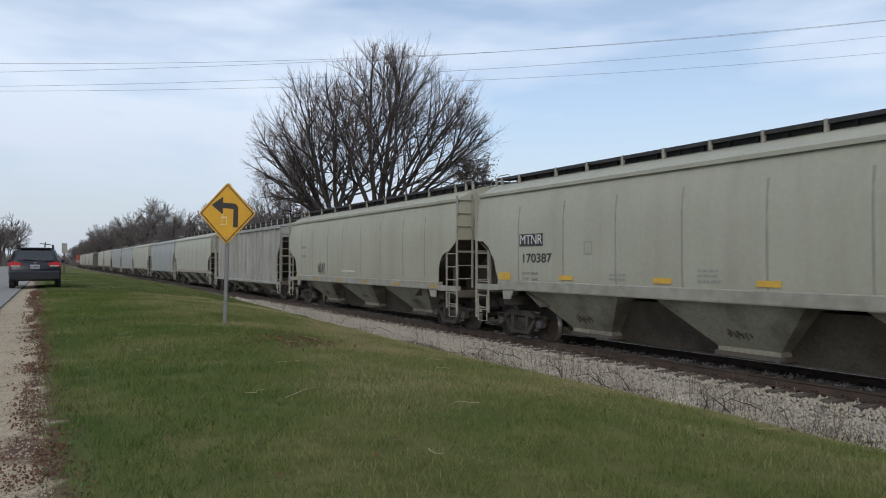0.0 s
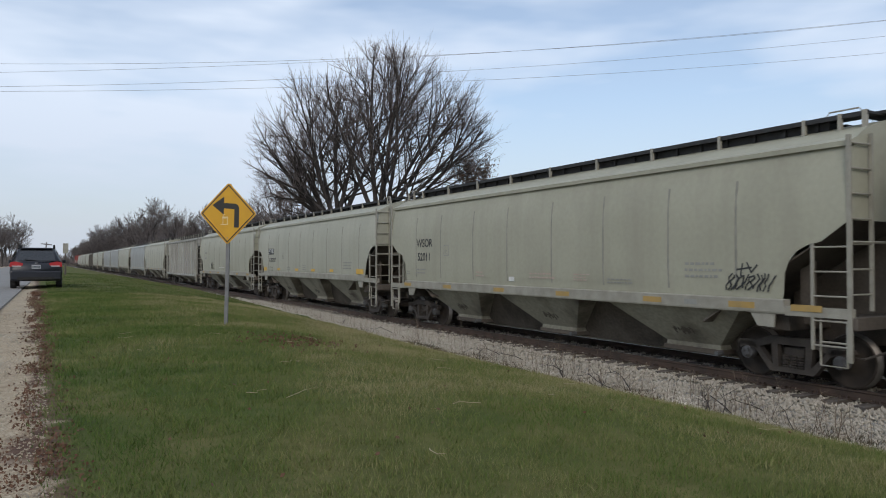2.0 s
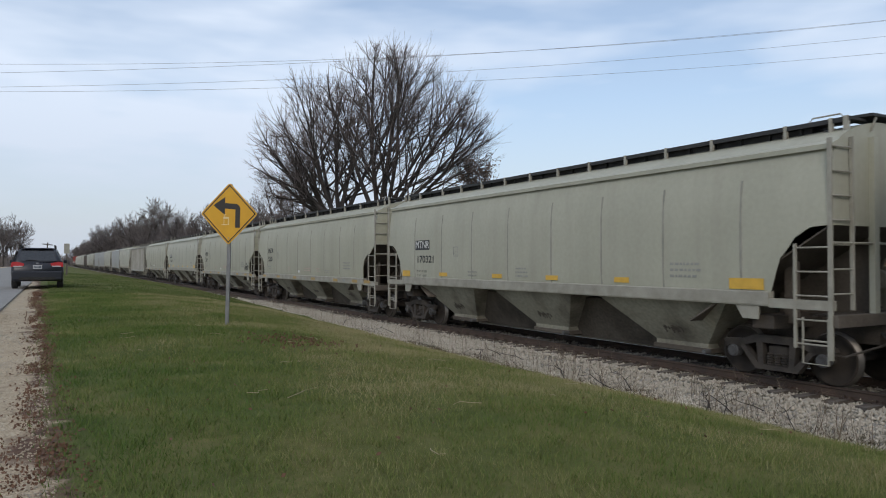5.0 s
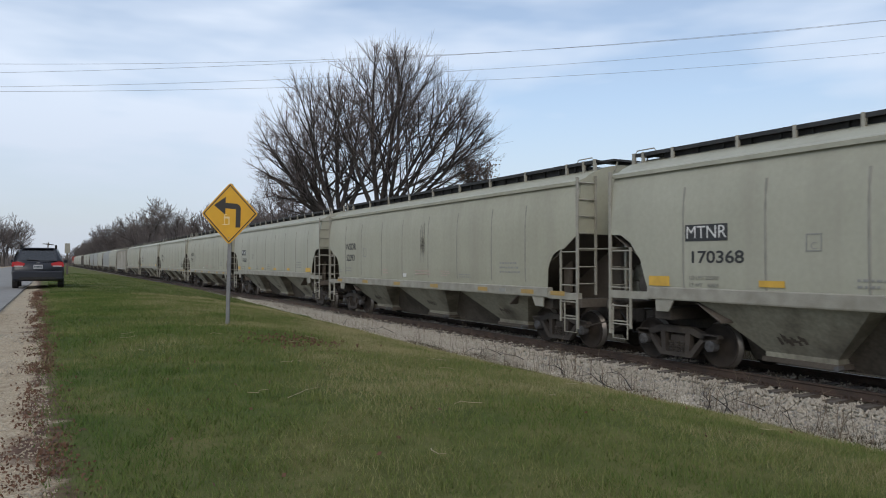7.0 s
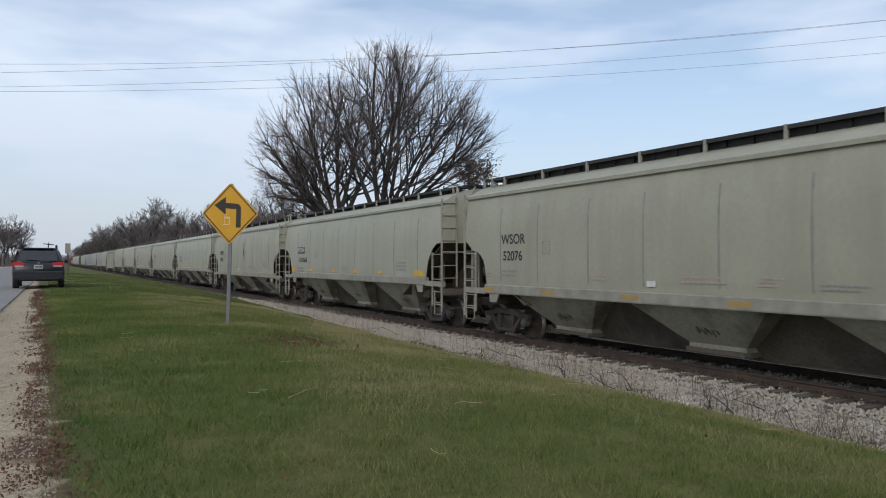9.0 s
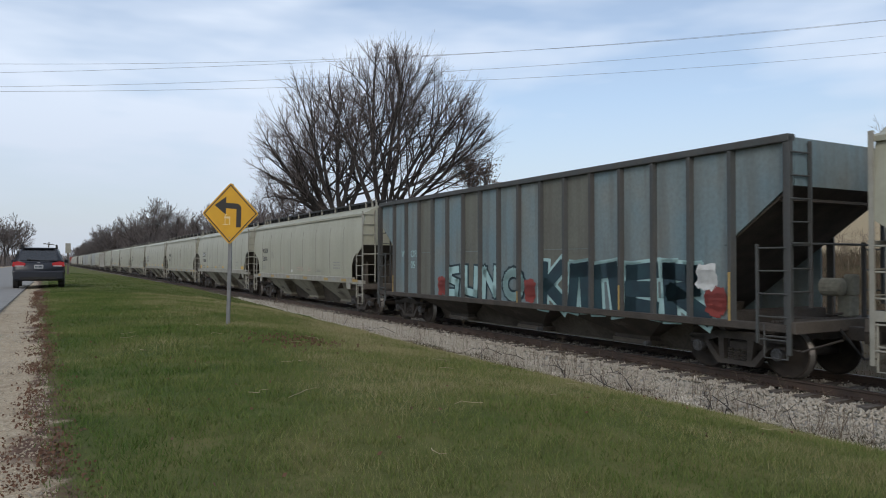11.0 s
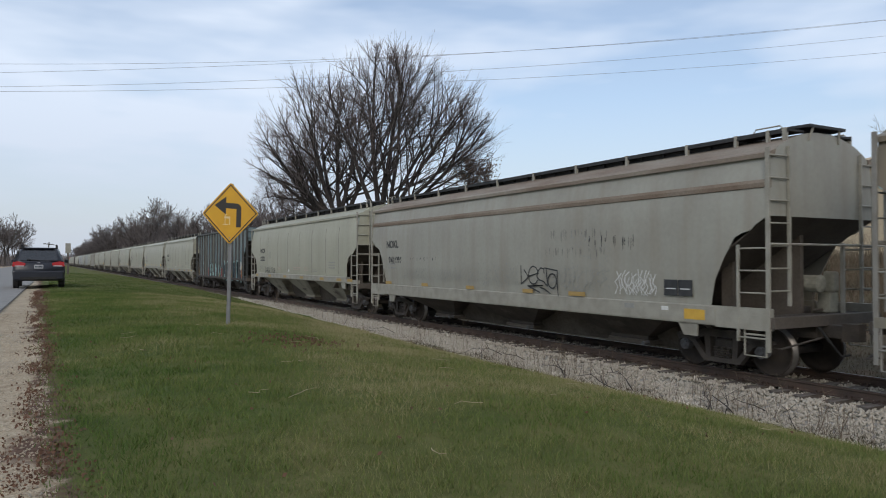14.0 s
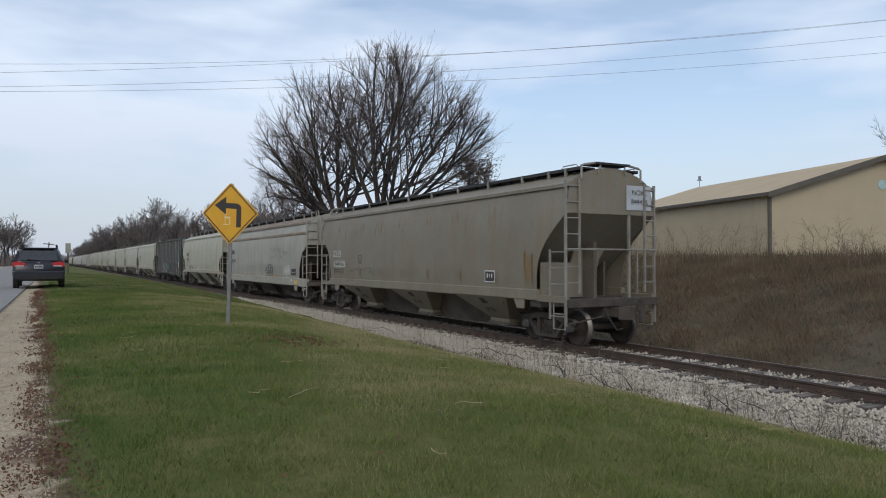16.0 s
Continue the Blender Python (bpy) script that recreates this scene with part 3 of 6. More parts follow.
def build_truck(parent, y):
    bm = bmesh.new()
    box(bm, -1.02, 1.02, -0.2, 0.2, 0.42, 0.62, 0.03)
    truck = part("truck", bm, M_TRUCK, parent, "dusty cast steel truck with roller bearings")
    truck.location = (0, y, 0)
    for s in (-1, 1):
        bm = bmesh.new()
        a, b = s * 0.96, s * 1.10
        prism(bm, [(-1.12, 0.62), (-1.08, 0.68), (-0.7, 0.70), (-0.42, 0.80), (0.42, 0.80), (0.7, 0.70), (1.08, 0.68), (1.12, 0.62),
                   (0.72, 0.56), (0.40, 0.66), (-0.40, 0.66), (-0.72, 0.56)], "x", a, b)
        prism(bm, [(-0.78, 0.60), (-0.66, 0.60), (-0.34, 0.26), (0.34, 0.26), (0.66, 0.60), (0.78, 0.60), (0.42, 0.17), (-0.42, 0.17)], "x", a, b)
        prism(bm, [(-0.40, 0.66), (-0.27, 0.66), (-0.25, 0.26), (-0.36, 0.26)], "x", a, b)
        prism(bm, [(0.40, 0.66), (0.27, 0.66), (0.25, 0.26), (0.36, 0.26)], "x", a, b)
        for q in (-0.889, 0.889):
            prism(bm, [(q - 0.17, 0.66), (q + 0.17, 0.66), (q + 0.16, 0.52), (q + 0.10, 0.56), (q - 0.10, 0.56), (q - 0.16, 0.52)], "x", a, b)
        part("side_frame", bm, M_TRUCK, truck)
        bm = bmesh.new()
        for q in (-0.15, 0.0, 0.15):
            for i in range(5):
                disc_stack(bm, [(0.27 + i * 0.045, 0.062), (0.285 + i * 0.045, 0.066), (0.30 + i * 0.045, 0.05)], 10, "z")
                bm.verts.ensure_lookup_table()
                for v in bm.verts[-30:]:
                    v.co += Vector((s * 1.03, q, 0))
        tagged(part("coil_spring", bm, M_TRUCK, truck), kind="stuff")
    for q in (-0.889, 0.889):
        bm = bmesh.new()
        tube(bm, [(-1.0, 0, 0), (1.0, 0, 0)], 0.085, 12)
        for s in (-1, 1):
            prof = [(0.66, 0.10), (0.665, 0.14), (0.705, 0.20), (0.705, 0.38), (0.675, 0.41), (0.675, 0.485), (0.70, 0.487), (0.71, 0.462),
                    (0.81, 0.452), (0.812, 0.40), (0.775, 0.38), (0.765, 0.22), (0.81, 0.15), (0.82, 0.09)]
            disc_stack(bm, [(s * a, r) for a, r in prof], 22)
        wheelset = part("wheelset", bm, M_WHEEL, truck, smooth=False)
        for p in wheelset.data.polygons:
            p.use_smooth = len(p.vertices) == 4
        wheelset.location = (0, q, 0.457)
        bm = bmesh.new()
        for s in (-1, 1):
            disc_stack(bm, [(s * 0.96, 0.115), (s * 1.12, 0.115), (s * 1.125, 0.09), (s * 1.15, 0.085), (s * 1.152, 0.05)], 16)
            for k in range(3):
                c, d = math.cos(k * 2.094) * 0.055, math.sin(k * 2.094) * 0.055
                box(bm, *sorted((s * 1.15, s * 1.168)), c - 0.014, c + 0.014, d - 0.014, d + 0.014)
        # the bearing caps are welded into the wheelset's own mesh, in their own paint
        caps = bpy.data.meshes.new("caps")
        bm.to_mesh(caps)
        bm.free()
        joined = bmesh.new()
        joined.from_mesh(wheelset.data)
        n = len(joined.faces)
        joined.from_mesh(caps)
        joined.faces.ensure_lookup_table()
        for f in joined.faces[n:]:
            f.material_index = 1
        for f in joined.faces[:n]:
            c = f.calc_center_median()
            if abs(abs(c.x) - 0.76) < 0.06 and math.hypot(c.y, c.z) > 0.44:
                f.material_index = 2
        joined.to_mesh(wheelset.data)
        joined.free()
        bpy.data.meshes.remove(caps)
        wheelset.data.materials.append(M_CAP)
        wheelset.data.materials.append(M_TREAD)
    return truck


def ladder(name, parent, material, stiles, rungs, r=0.016):
    """Upright flat stiles and round rungs. stiles: (x, y, z0, z1); rungs: (point, point)."""
    rail = None
    for x, y, z0, z1, w in stiles:
        bm = bmesh.new()
        box(bm, x - 0.02, x + 0.02, y - w / 2, y + w / 2, z0, z1)
        if rail:
            part("stile", bm, material, rail)
        else:
            rail = part(name, bm, material, parent)
    bm = bmesh.new()
    tube(bm, rungs[0], r, 6)
    first = part("rung", bm, material, rail)
    for a, b in rungs[1:]:
        share("rung", first.data, rail, pose(0, 0, a[2] - rungs[0][0][2]))
    return rail


def end_gear(car, s, frame_mat, half, sill_z, tall=4.15, bare=False, w=1.62):
    """Ladders, steps, handrails, platform, coupler and hoses of one end; s is +1 or -1 along the car."""
    e = s * half
    for k in (-1, 1):
        x = k * w
        inner = s * (half - 0.62)
        z_low = [0.78, 1.18, 1.58, 1.98, 2.38]
        ladder("side_ladder", car, frame_mat,
               [(x, e, 0.55, tall, 0.075), (x, inner, 0.70, 2.45, 0.05)],
               [((x, e + s * 0.03, z), (x, inner - s * 0.03, z)) for z in z_low])
        xi = k * 1.10
        ladder("end_ladder", car, frame_mat, [(xi, e + s * 0.05, 1.35, tall + 0.05, 0.06)],
               [((x, e + s * 0.03, z), (xi - k * 0.04, e + s * 0.05, z)) for z in (1.62, 2.02, 2.42, 2.82, 3.22, 3.62, 4.02)])
    bm = bmesh.new()
    tube(bm, [(-w, e + s * 0.05, 2.45), (w, e + s * 0.05, 2.45)], 0.022, 6)
    part("end_handrail", bm, frame_mat, car)
    bm = bmesh.new()
    box(bm, -w, w, *sorted((e - s * 0.05, e + s * 0.12)), sill_z - 0.14, sill_z + 0.06, 0.01)
    part("end_sill", bm, M_UNDER if bare else M_SLOPE, car)
    bm = bmesh.new()
    for i in range(5):
        y = e - s * (0.06 + i * 0.09)
        box(bm, -1.5, 1.5, y - 0.03, y + 0.03, sill_z + 0.02, sill_z + 0.05)
    part("end_platform", bm, M_UNDER, car)
    for q in (0.62,):
        bm = bmesh.new()
        prism(bm, [(e - s * 0.06, sill_z), (e, sill_z), (e, 3.4 if bare else 2.5), (e - s * 0.06, 3.4 if bare else 2.5)], "x", q - 0.03, q + 0.03)
        part("end_post", bm, frame_mat, car)
    bm = bmesh.new()
    box(bm, -0.11, 0.11, *sorted((e, e + s * 0.42)), 0.74, 0.98, 0.02)
    prism(bm, [(-0.16, e + s * 0.42), (0.02, e + s * 0.62), (0.17, e + s * 0.66), (0.2, e + s * 0.52), (0.06, e + s * 0.42)], "z", 0.70, 1.02)
    part("coupler", bm, M_UNDER, car)
    bm = bmesh.new()
    tube(bm, [(0.35 * s, e + s * 0.1, 0.95), (0.36 * s, e + s * 0.3, 0.72), (0.3 * s, e + s * 0.5, 0.45), (0.22 * s, e + s * 0.62, 0.5)], 0.025, 6)
    part("air_hose", bm, M_RUBBER, car)
    bm = bmesh.new()
    tube(bm, [(-w, e - s * 0.05, 0.66), (-1.5, e + s * 0.15, 0.62), (-0.6, e + s * 0.3, 0.78)], 0.02, 6)
    part("uncoupling_lever", bm, M_TRUCK, car)
    # foot step hung below the corner
    for k in (-1, 1):
        bm = bmesh.new()
        x = k * (w - 0.02)
        tube(bm, [(x, e - s * 0.06, sill_z), (x, e - s * 0.06, 0.46), (x, e - s * 0.5, 0.46), (x, e - s * 0.5, sill_z)], 0.02, 6)
        tube(bm, [(x, e - s * 0.06, 0.84), (x, e - s * 0.5, 0.84)], 0.018, 6)
        part("foot_step", bm, frame_mat, car)
    if bare:
        return
    if s > 0:
        bm = bmesh.new()
        disc_stack(bm, [(-1.12, 0.12), (-1.06, 0.30), (-0.95, 0.37), (0.35, 0.37), (0.46, 0.30), (0.52, 0.12)], 18)
        for v in bm.verts:
            v.co += Vector((0, e - 0.62, sill_z + 0.42))
        part("air_reservoir", bm, M_SLOPE, car, "dusty brown air tank", smooth=True)
        bm = bmesh.new()
        tube(bm, [(-0.3, e - 0.25, sill_z + 0.1), (-0.3, e - 0.25, sill_z + 0.75), (0.1, e - 0.3, sill_z + 0.95), (0.1, e - 0.6, sill_z + 0.95)], 0.03, 6)
        part("air_pipe", bm, M_SLOPE, car)
    else:
        bm = bmesh.new()
        disc_stack(bm, [(0.0, 0.10), (0.03, 0.17), (0.38, 0.17), (0.42, 0.08)], 14, "y")
        for v in bm.verts:
            v.co += Vector((0.25, e + 0.2, sill_z + 0.62))
        part("brake_cylinder", bm, M_HOPPER, car)
        bm = bmesh.new()
        box(bm, 0.55, 0.85, e + 0.25, e + 0.5, sill_z + 0.05, sill_z + 0.45, 0.03)
        box(bm, 0.6, 0.8, e + 0.2, e + 0.42, sill_z + 0.45, sill_z + 0.85, 0.04)
        part("control_valve", bm, M_HOPPER, car)
        bm = bmesh.new()
        tube(bm, [(0.25, e + 0.4, sill_z + 0.5), (0.25, e + 0.4, sill_z + 0.12), (0.7, e + 0.4, sill_z + 0.1)], 0.028, 6)
        part("brake_pipe_end", bm, M_SLOPE, car)


def running_gear(car, body_half, truck_y=6.95):
    bm = bmesh.new()
    box(bm, -0.3, 0.3, -body_half, body_half, 0.72, 1.08, 0.02)
    part("centre_sill", bm, M_UNDER, car)
    # added block closing the view between hoppers, for the dark dusty slopes there
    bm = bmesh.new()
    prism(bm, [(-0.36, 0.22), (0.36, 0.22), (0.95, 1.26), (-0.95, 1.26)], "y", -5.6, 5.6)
    part("centre_hood", bm, M_FILLER, car)
    for y in (-truck_y, truck_y):
        build_truck(car, y)
        bm = bmesh.new()
        box(bm, -1.45, 1.45, y - 0.22, y + 0.22, 0.95, 1.2, 0.02)
        part("body_bolster", bm, M_UNDER, car)
    bm = bmesh.new()
    tube(bm, [(-0.5, -5.5, 0.62), (-0.5, 5.5, 0.62)], 0.03, 6)
    part("brake_pipe", bm, M_UNDER, car)


def hoppers(car, bays, z_top, material, square=False):
    """Outlet hoppers below the sill, each a steel funnel with a gate."""
    for c, long_top, long_low in bays:
        bm = bmesh.new()
        t = [bm.verts.new(p) for p in ((-1.55, c - long_top / 2, z_top), (1.55, c - long_top / 2, z_top), (1.55, c + long_top / 2, z_top), (-1.55, c + long_top / 2, z_top))]
        m = [bm.verts.new(p) for p in ((-0.78, c - long_low / 2, 0.46), (0.78, c - long_low / 2, 0.46), (0.78, c + long_low / 2, 0.46), (-0.78, c + long_low / 2, 0.46))]
        l = [bm.verts.new((v.co.x, v.co.y, 0.37)) for v in m]
        for a, b in ((t, m), (m, l)):
            for k in range(4):
                bm.faces.new((a[k], a[(k + 1) % 4], b[(k + 1) % 4], b[k]))
        bm.faces.new(l)
        bmesh.ops.recalc_face_normals(bm, faces=bm.faces[:])
        hop = part("hopper", bm, material, car)
        bm = bmesh.new()
        box(bm, -0.82, 0.82, c - long_low / 2 - 0.06, c + long_low / 2 + 0.06, 0.27, 0.37, 0.015)
        part("outlet_gate", bm, M_SLOPE, hop)
        hop_x = lambda z: -(0.78 + 0.77 * (z - 0.46) / (z_top - 0.46))
        rng = random.Random(int(c * 100) + 7)
        bm = bmesh.new()
        for i in range(9):
            u, w, d = c + 0.06 * (i - 4) + rng.uniform(-0.02, 0.02), rng.uniform(0.02, 0.05), rng.uniform(0.05, 0.13)
            zm = 0.74 + 0.03 * math.sin(i * 2.1) + rng.uniform(-0.02, 0.02)
            bm.faces.new([bm.verts.new((hop_x(b) - 0.006 - 0.0006 * i, a, b)) for a, b in ((u - w, zm - d * 0.5), (u + w * 0.6, zm - d * 0.7), (u + w, zm + d * 0.6), (u - w * 0.5, zm + d * 0.5))])
        tagged(part("grease_mark", bm, M_SLOPE, hop), kind="stuff")
        if square:
            bm = bmesh.new()
            zs = (z_top - 0.24, z_top - 0.08)
            prism(bm, [(hop_x(zs[0]) - 0.012, zs[0]), (hop_x(zs[1]) - 0.012, zs[1]), (hop_x(zs[1]) + 0.02, zs[1]), (hop_x(zs[0]) + 0.02, zs[0])], "y", c - 0.14, c + 0.14)
            part("access_cover", bm, M_UNDER, hop)
        bm = bmesh.new()
        tube(bm, [(-1.1, c - long_low / 2 - 0.15, 0.34), (-0.93, c - long_low / 2 - 0.15, 0.34)], 0.05, 8)
        part("gate_capstan", bm, M_CAP, hop)


NARROWED = ("side_sheet", "eave_rail", "side_sill", "roof", "end_wall", "slope_sheet", "lettering", "white_name_board", "white_number_board", "stencil_frame",
            "small_writing", "side_writing", "reflector", "faint_spray_tag", "rust_stain", "white_label_border", "black_label", "label_mark")


def covered_hopper(label, m_body, m_roof, m_frame, style, marks):
    """A long covered hopper, its origin between the rails below its middle, its leading end at +y."""
    car = empty("covered_hopper", label, "railway car", "cars of the freight train")
    half = {"end": 8.72, "nokl": 8.55}.get(style, 8.32)
    board = {"wsor": 4.62, "mtnr": 4.58, "nokl": 4.56, "end": 4.53}[style]
    posts = {"wsor": (0, 1.8, 3.58, 5.36, 7.15, 7.8), "mtnr": (0.6, 1.82, 3.06, 4.28, 5.48, 7.1, 7.95)}.get(style, (0.89, 2.67, 4.45, 6.2, 7.4, 8.1))
    posts = sorted({p for q in posts for p in (q, -q)})
    truck_y = {"end": 7.42, "nokl": 7.12}.get(style, 6.95)
    sill_low, sill_top = {"wsor": (1.25, 1.50), "mtnr": (1.37, 1.63), "nokl": (0.94, 1.31), "end": (1.14, 1.42)}[style]
    if style in ("wsor", "mtnr"):
        cy, cz = [7.10, 7.16, 7.20, 7.28, 7.42, 7.62, 7.85, 8.32], [sill_top, 1.55, 1.95, 2.15, 2.32, 2.42, 2.47, 2.80]
        if style == "mtnr":
            cy, cz = [7.2, 7.28, 7.34, 7.42, 7.56, 7.70, 7.98, 8.30], [sill_top, 1.75, 1.95, 2.2, 2.36, 2.55, 2.72, 2.74]
    else:
        cy, cz = [7.28, 7.42, 7.62, 7.86, 8.02, 8.2, 8.3, 8.55], [sill_top, 1.8, 2.2, 2.58, 2.66, 2.7, 2.8, 2.95]
        if style == "end":
            cy, cz = [7.52, 7.54, 7.60, 7.74, 7.96, 8.25, 8.72], [sill_top, 1.75, 2.1, 2.4, 2.68, 2.95, 3.35]
    seams = {"mtnr": (6.25, 4.42, 2.62, 0.76, -1.13, -2.95, -4.79, -6.64), "wsor": (6.42, 4.75, 2.82, 1.08, -0.85, -2.71, -4.62, -6.23)}.get(style, ())
    low = lambda y: float(np.interp(abs(y), cy, cz)) if abs(y) > cy[0] else sill_top - 0.1
    pos = sorted(set([0, 3.0, 6.0] + cy + [half]))
    stations = [-p for p in pos[:0:-1]] + pos
    for k in (-1, 1):
        bm = shell(stations, low, ROUND_SIDE)
        for v in bm.verts:
            v.co.x *= k
        bmesh.ops.recalc_face_normals(bm, faces=bm.faces[:])
        side = part("side_sheet", bm, m_body, car, smooth=True)
        sol = side.modifiers.new("thickness", "SOLIDIFY")
        sol.thickness, sol.offset = 0.012, -1
        side.modifiers.new("crisp_rim", "EDGE_SPLIT").split_angle = radians(35)
        for y in seams:
            if k < 0 and style in ("wsor", "mtnr"):
                bm = bmesh.new()
                prof = [(side_x(z), z) for z in (1.62, 2.0, 2.6, 3.1, 3.4, 3.62)]
                for (x0, z0), (x1, z1) in zip(prof, prof[1:]):
                    vs = [bm.verts.new((k * (x + d), y + q, z)) for x, z in ((x0, z0), (x1, z1)) for q, d in ((-0.026, 0.001), (0, 0.012), (0.026, 0.001))]
                    bm.faces.new((vs[0], vs[1], vs[4], vs[3]))
                    bm.faces.new((vs[1], vs[2], vs[5], vs[4]))
                part("weld_seam", bm, M_SEAM, side)
        bm = bmesh.new()
        prism(bm, [(k * 1.44, 4.02), (k * 1.56, 3.99), (k * 1.565, 4.075), (k * 1.47, 4.12), (k * 1.40, 4.14)], "y", -half - 0.02, half + 0.02)
        part("eave_rail", bm, m_roof, car)
        if style == "nokl":
            bm = bmesh.new()
            prism(bm, [(k * 1.55, 3.44), (k * 1.615, 3.46), (k * 1.62, 3.54), (k * 1.585, 3.60), (k * 1.53, 3.60)], "y", -half - 0.02, half + 0.02)
            part("lap_rail", bm, M_RUSTBAND, car, "rusty rail along the roof's foot")
        bm = bmesh.new()
        prism(bm, [(k * 1.48, sill_low), (k * 1.635, sill_low), (k * 1.645, sill_low + 0.03), (k * 1.645, sill_top - 0.02), (k * 1.615, sill_top), (k * 1.48, sill_top)],
              "y", -(half - 1.12), half - 1.12)
        for s in (-1, 1):
            box(bm, *sorted((k * 1.50, k * 1.635)), *sorted((s * (half - 1.12), s * (half + 0.02))), sill_low - 0.02, sill_low + 0.14 if style != "nokl" else sill_top)
            prism(bm, [(s * 6.5, sill_low + 0.02), (s * 7.0, sill_low + 0.02), (s * 6.98, sill_low - 0.24), (s * 6.66, sill_low - 0.24)], "x", k * 1.58, k * 1.615)
        part("side_sill", bm, m_frame if style != "end" else m_body, car)
    part("roof", shell([-half, -4, 0, 4, half], None, ROUND_ROOF, True), m_roof, car, smooth=True)
    for s in (-1, 1):
        zl = cz[-1]
        ring = [(-x, z) for x, z in ROUND_ROOF] + [(x, z) for x, z in ROUND_ROOF[::-1]] + [(side_x(z), z) for z in (4.06, 3.6, 3.3, zl)] + [(-side_x(z), z) for z in (zl, 3.3, 3.6, 4.06)]
        bm = bmesh.new()
        prism(bm, ring, "y", s * (half - 0.02), s * half)
        part("end_wall", bm, m_body, car)
        # sloping plates under the end wall, their shade put into the colour
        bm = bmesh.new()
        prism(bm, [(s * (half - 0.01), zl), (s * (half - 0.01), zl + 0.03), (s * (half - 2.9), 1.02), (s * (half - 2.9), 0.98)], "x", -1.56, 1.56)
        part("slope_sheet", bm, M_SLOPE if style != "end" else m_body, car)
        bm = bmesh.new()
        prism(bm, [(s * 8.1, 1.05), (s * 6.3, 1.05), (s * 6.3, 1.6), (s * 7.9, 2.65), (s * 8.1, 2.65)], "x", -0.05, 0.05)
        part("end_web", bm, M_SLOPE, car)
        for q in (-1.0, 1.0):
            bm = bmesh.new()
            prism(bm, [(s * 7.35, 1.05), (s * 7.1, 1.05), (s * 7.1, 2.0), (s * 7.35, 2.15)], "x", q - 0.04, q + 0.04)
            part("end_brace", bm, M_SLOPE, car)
        for q in (-0.45, 0.45) if style == "mtnr" else ():
            bm = bmesh.new()
            box(bm, q - 0.07, q + 0.07, *sorted((s * (half - 0.01), s * (half + 0.09))), 1.25, 4.25)
            part("end_rib", bm, m_body, car)
        if style == "end":
            bm = bmesh.new()
            prism(bm, [(-1.42, 1.2), (0.45, 1.2), (0.42, 1.8), (0.52, 2.2), (0.75, 2.5), (-0.3, 2.5), (-0.45, 2.12), (-1.42, 2.12)], "y", *sorted((s * (half - 1.12), s * (half - 1.06))))
            part("end_shear_plate", bm, m_body, car)
        end_gear(car, s, m_frame, half, {"wsor": 1.2, "mtnr": 1.22, "nokl": 1.1, "end": 1.15}[style], bare=style == "end", w=1.49 if style == "end" else 1.62)
        # platform across the roof's end, on brackets
        bm = bmesh.new()
        prism(bm, [(-0.62, s * (half - 0.45)), (0.62, s * (half - 0.45)), (0.55, s * (half + 0.1)), (-0.55, s * (half + 0.1))], "z", 4.60, 4.65)
        platform = part("roof_end_platform", bm, M_GRATE, car)
        for q in (-0.4, 0.4):
            bm = bmesh.new()
            tube(bm, [(q, s * (half + 0.06), 4.60), (q * 1.15, s * (half + 0.015), 4.36)], 0.022, 6)
            part("platform_strut", bm, m_frame, platform)
        for q in (-0.98, 0.98):
            bm = bmesh.new()
            if style == "end":
                tube(bm, [(q * 1.02, s * (half + 0.02), 4.2), (q * 1.02, s * (half + 0.02), board), (q * 0.94, s * (half + 0.02), board + 0.04), (q * 0.55, s * (half + 0.02), board + 0.1)], 0.032, 6)
            else:
                box(bm, q - 0.03, q + 0.03, *sorted((s * (half - 0.14), s * (half - 0.06))), 4.28, board + 0.01)
            part("roof_corner_post", bm, m_frame, car)
            bm = bmesh.new()
            tube(bm, [(q, s * (half - 0.75), board), (q, s * (half - 0.70), board + 0.06), (q, s * (half - 0.2), board + 0.06), (q, s * (half - 0.15), board)], 0.014, 6)
            part("roof_grab_iron", bm, m_frame, car)
    for k in (-1, 1):
        bm = bmesh.new()
        box(bm, *sorted((k * 0.5, k * 0.98)), -half + 0.05, half - 0.05, board - 0.05, board - 0.01)
        box(bm, *sorted((k * 0.95, k * 0.985)), -half + 0.05, half - 0.05, board - 0.08, board)
        part("running_board", bm, M_GRATE, car)
        for y in posts:
            bm = bmesh.new()
            box(bm, *sorted((k * 0.94, k * 1.0)), y - 0.032, y + 0.032, 4.30, board + 0.01)
            part("board_bracket", bm, m_frame if style != "end" else M_LADTAUPE, car)
    bm = bmesh.new()
    box(bm, -0.46, 0.46, -7.6, 7.6, 4.45, 4.54)
    box(bm, -0.8, 0.8, -7.5, 7.5, 4.40, board - 0.06)
    for i in range(24):
        y = -7.3 + i * 0.63
        box(bm, -0.85, 0.85, y - 0.03, y + 0.03, 4.38, board - 0.02)
    part("hatch_cover", bm, M_GRATE, car)
    running_gear(car, half + 0.03, truck_y)
    if style in ("wsor", "mtnr"):
        hoppers(car, [(4.34, 3.4, 1.4), (-0.1, 3.4, 1.4), (-4.5, 3.5, 1.4)], sill_low + 0.02, M_HOPPER)
    elif style == "end":
        hoppers(car, [(4.65, 2.95, 1.0), (-0.12, 2.8, 1.0), (-4.8, 2.85, 1.0)], sill_low + 0.02, M_TAUPE, True)
    else:
        hoppers(car, [(4.3, 3.6, 1.2), (0, 3.8, 1.2), (-4.3, 3.6, 1.2)], sill_low + 0.02, M_UNDER)
    marks(car)
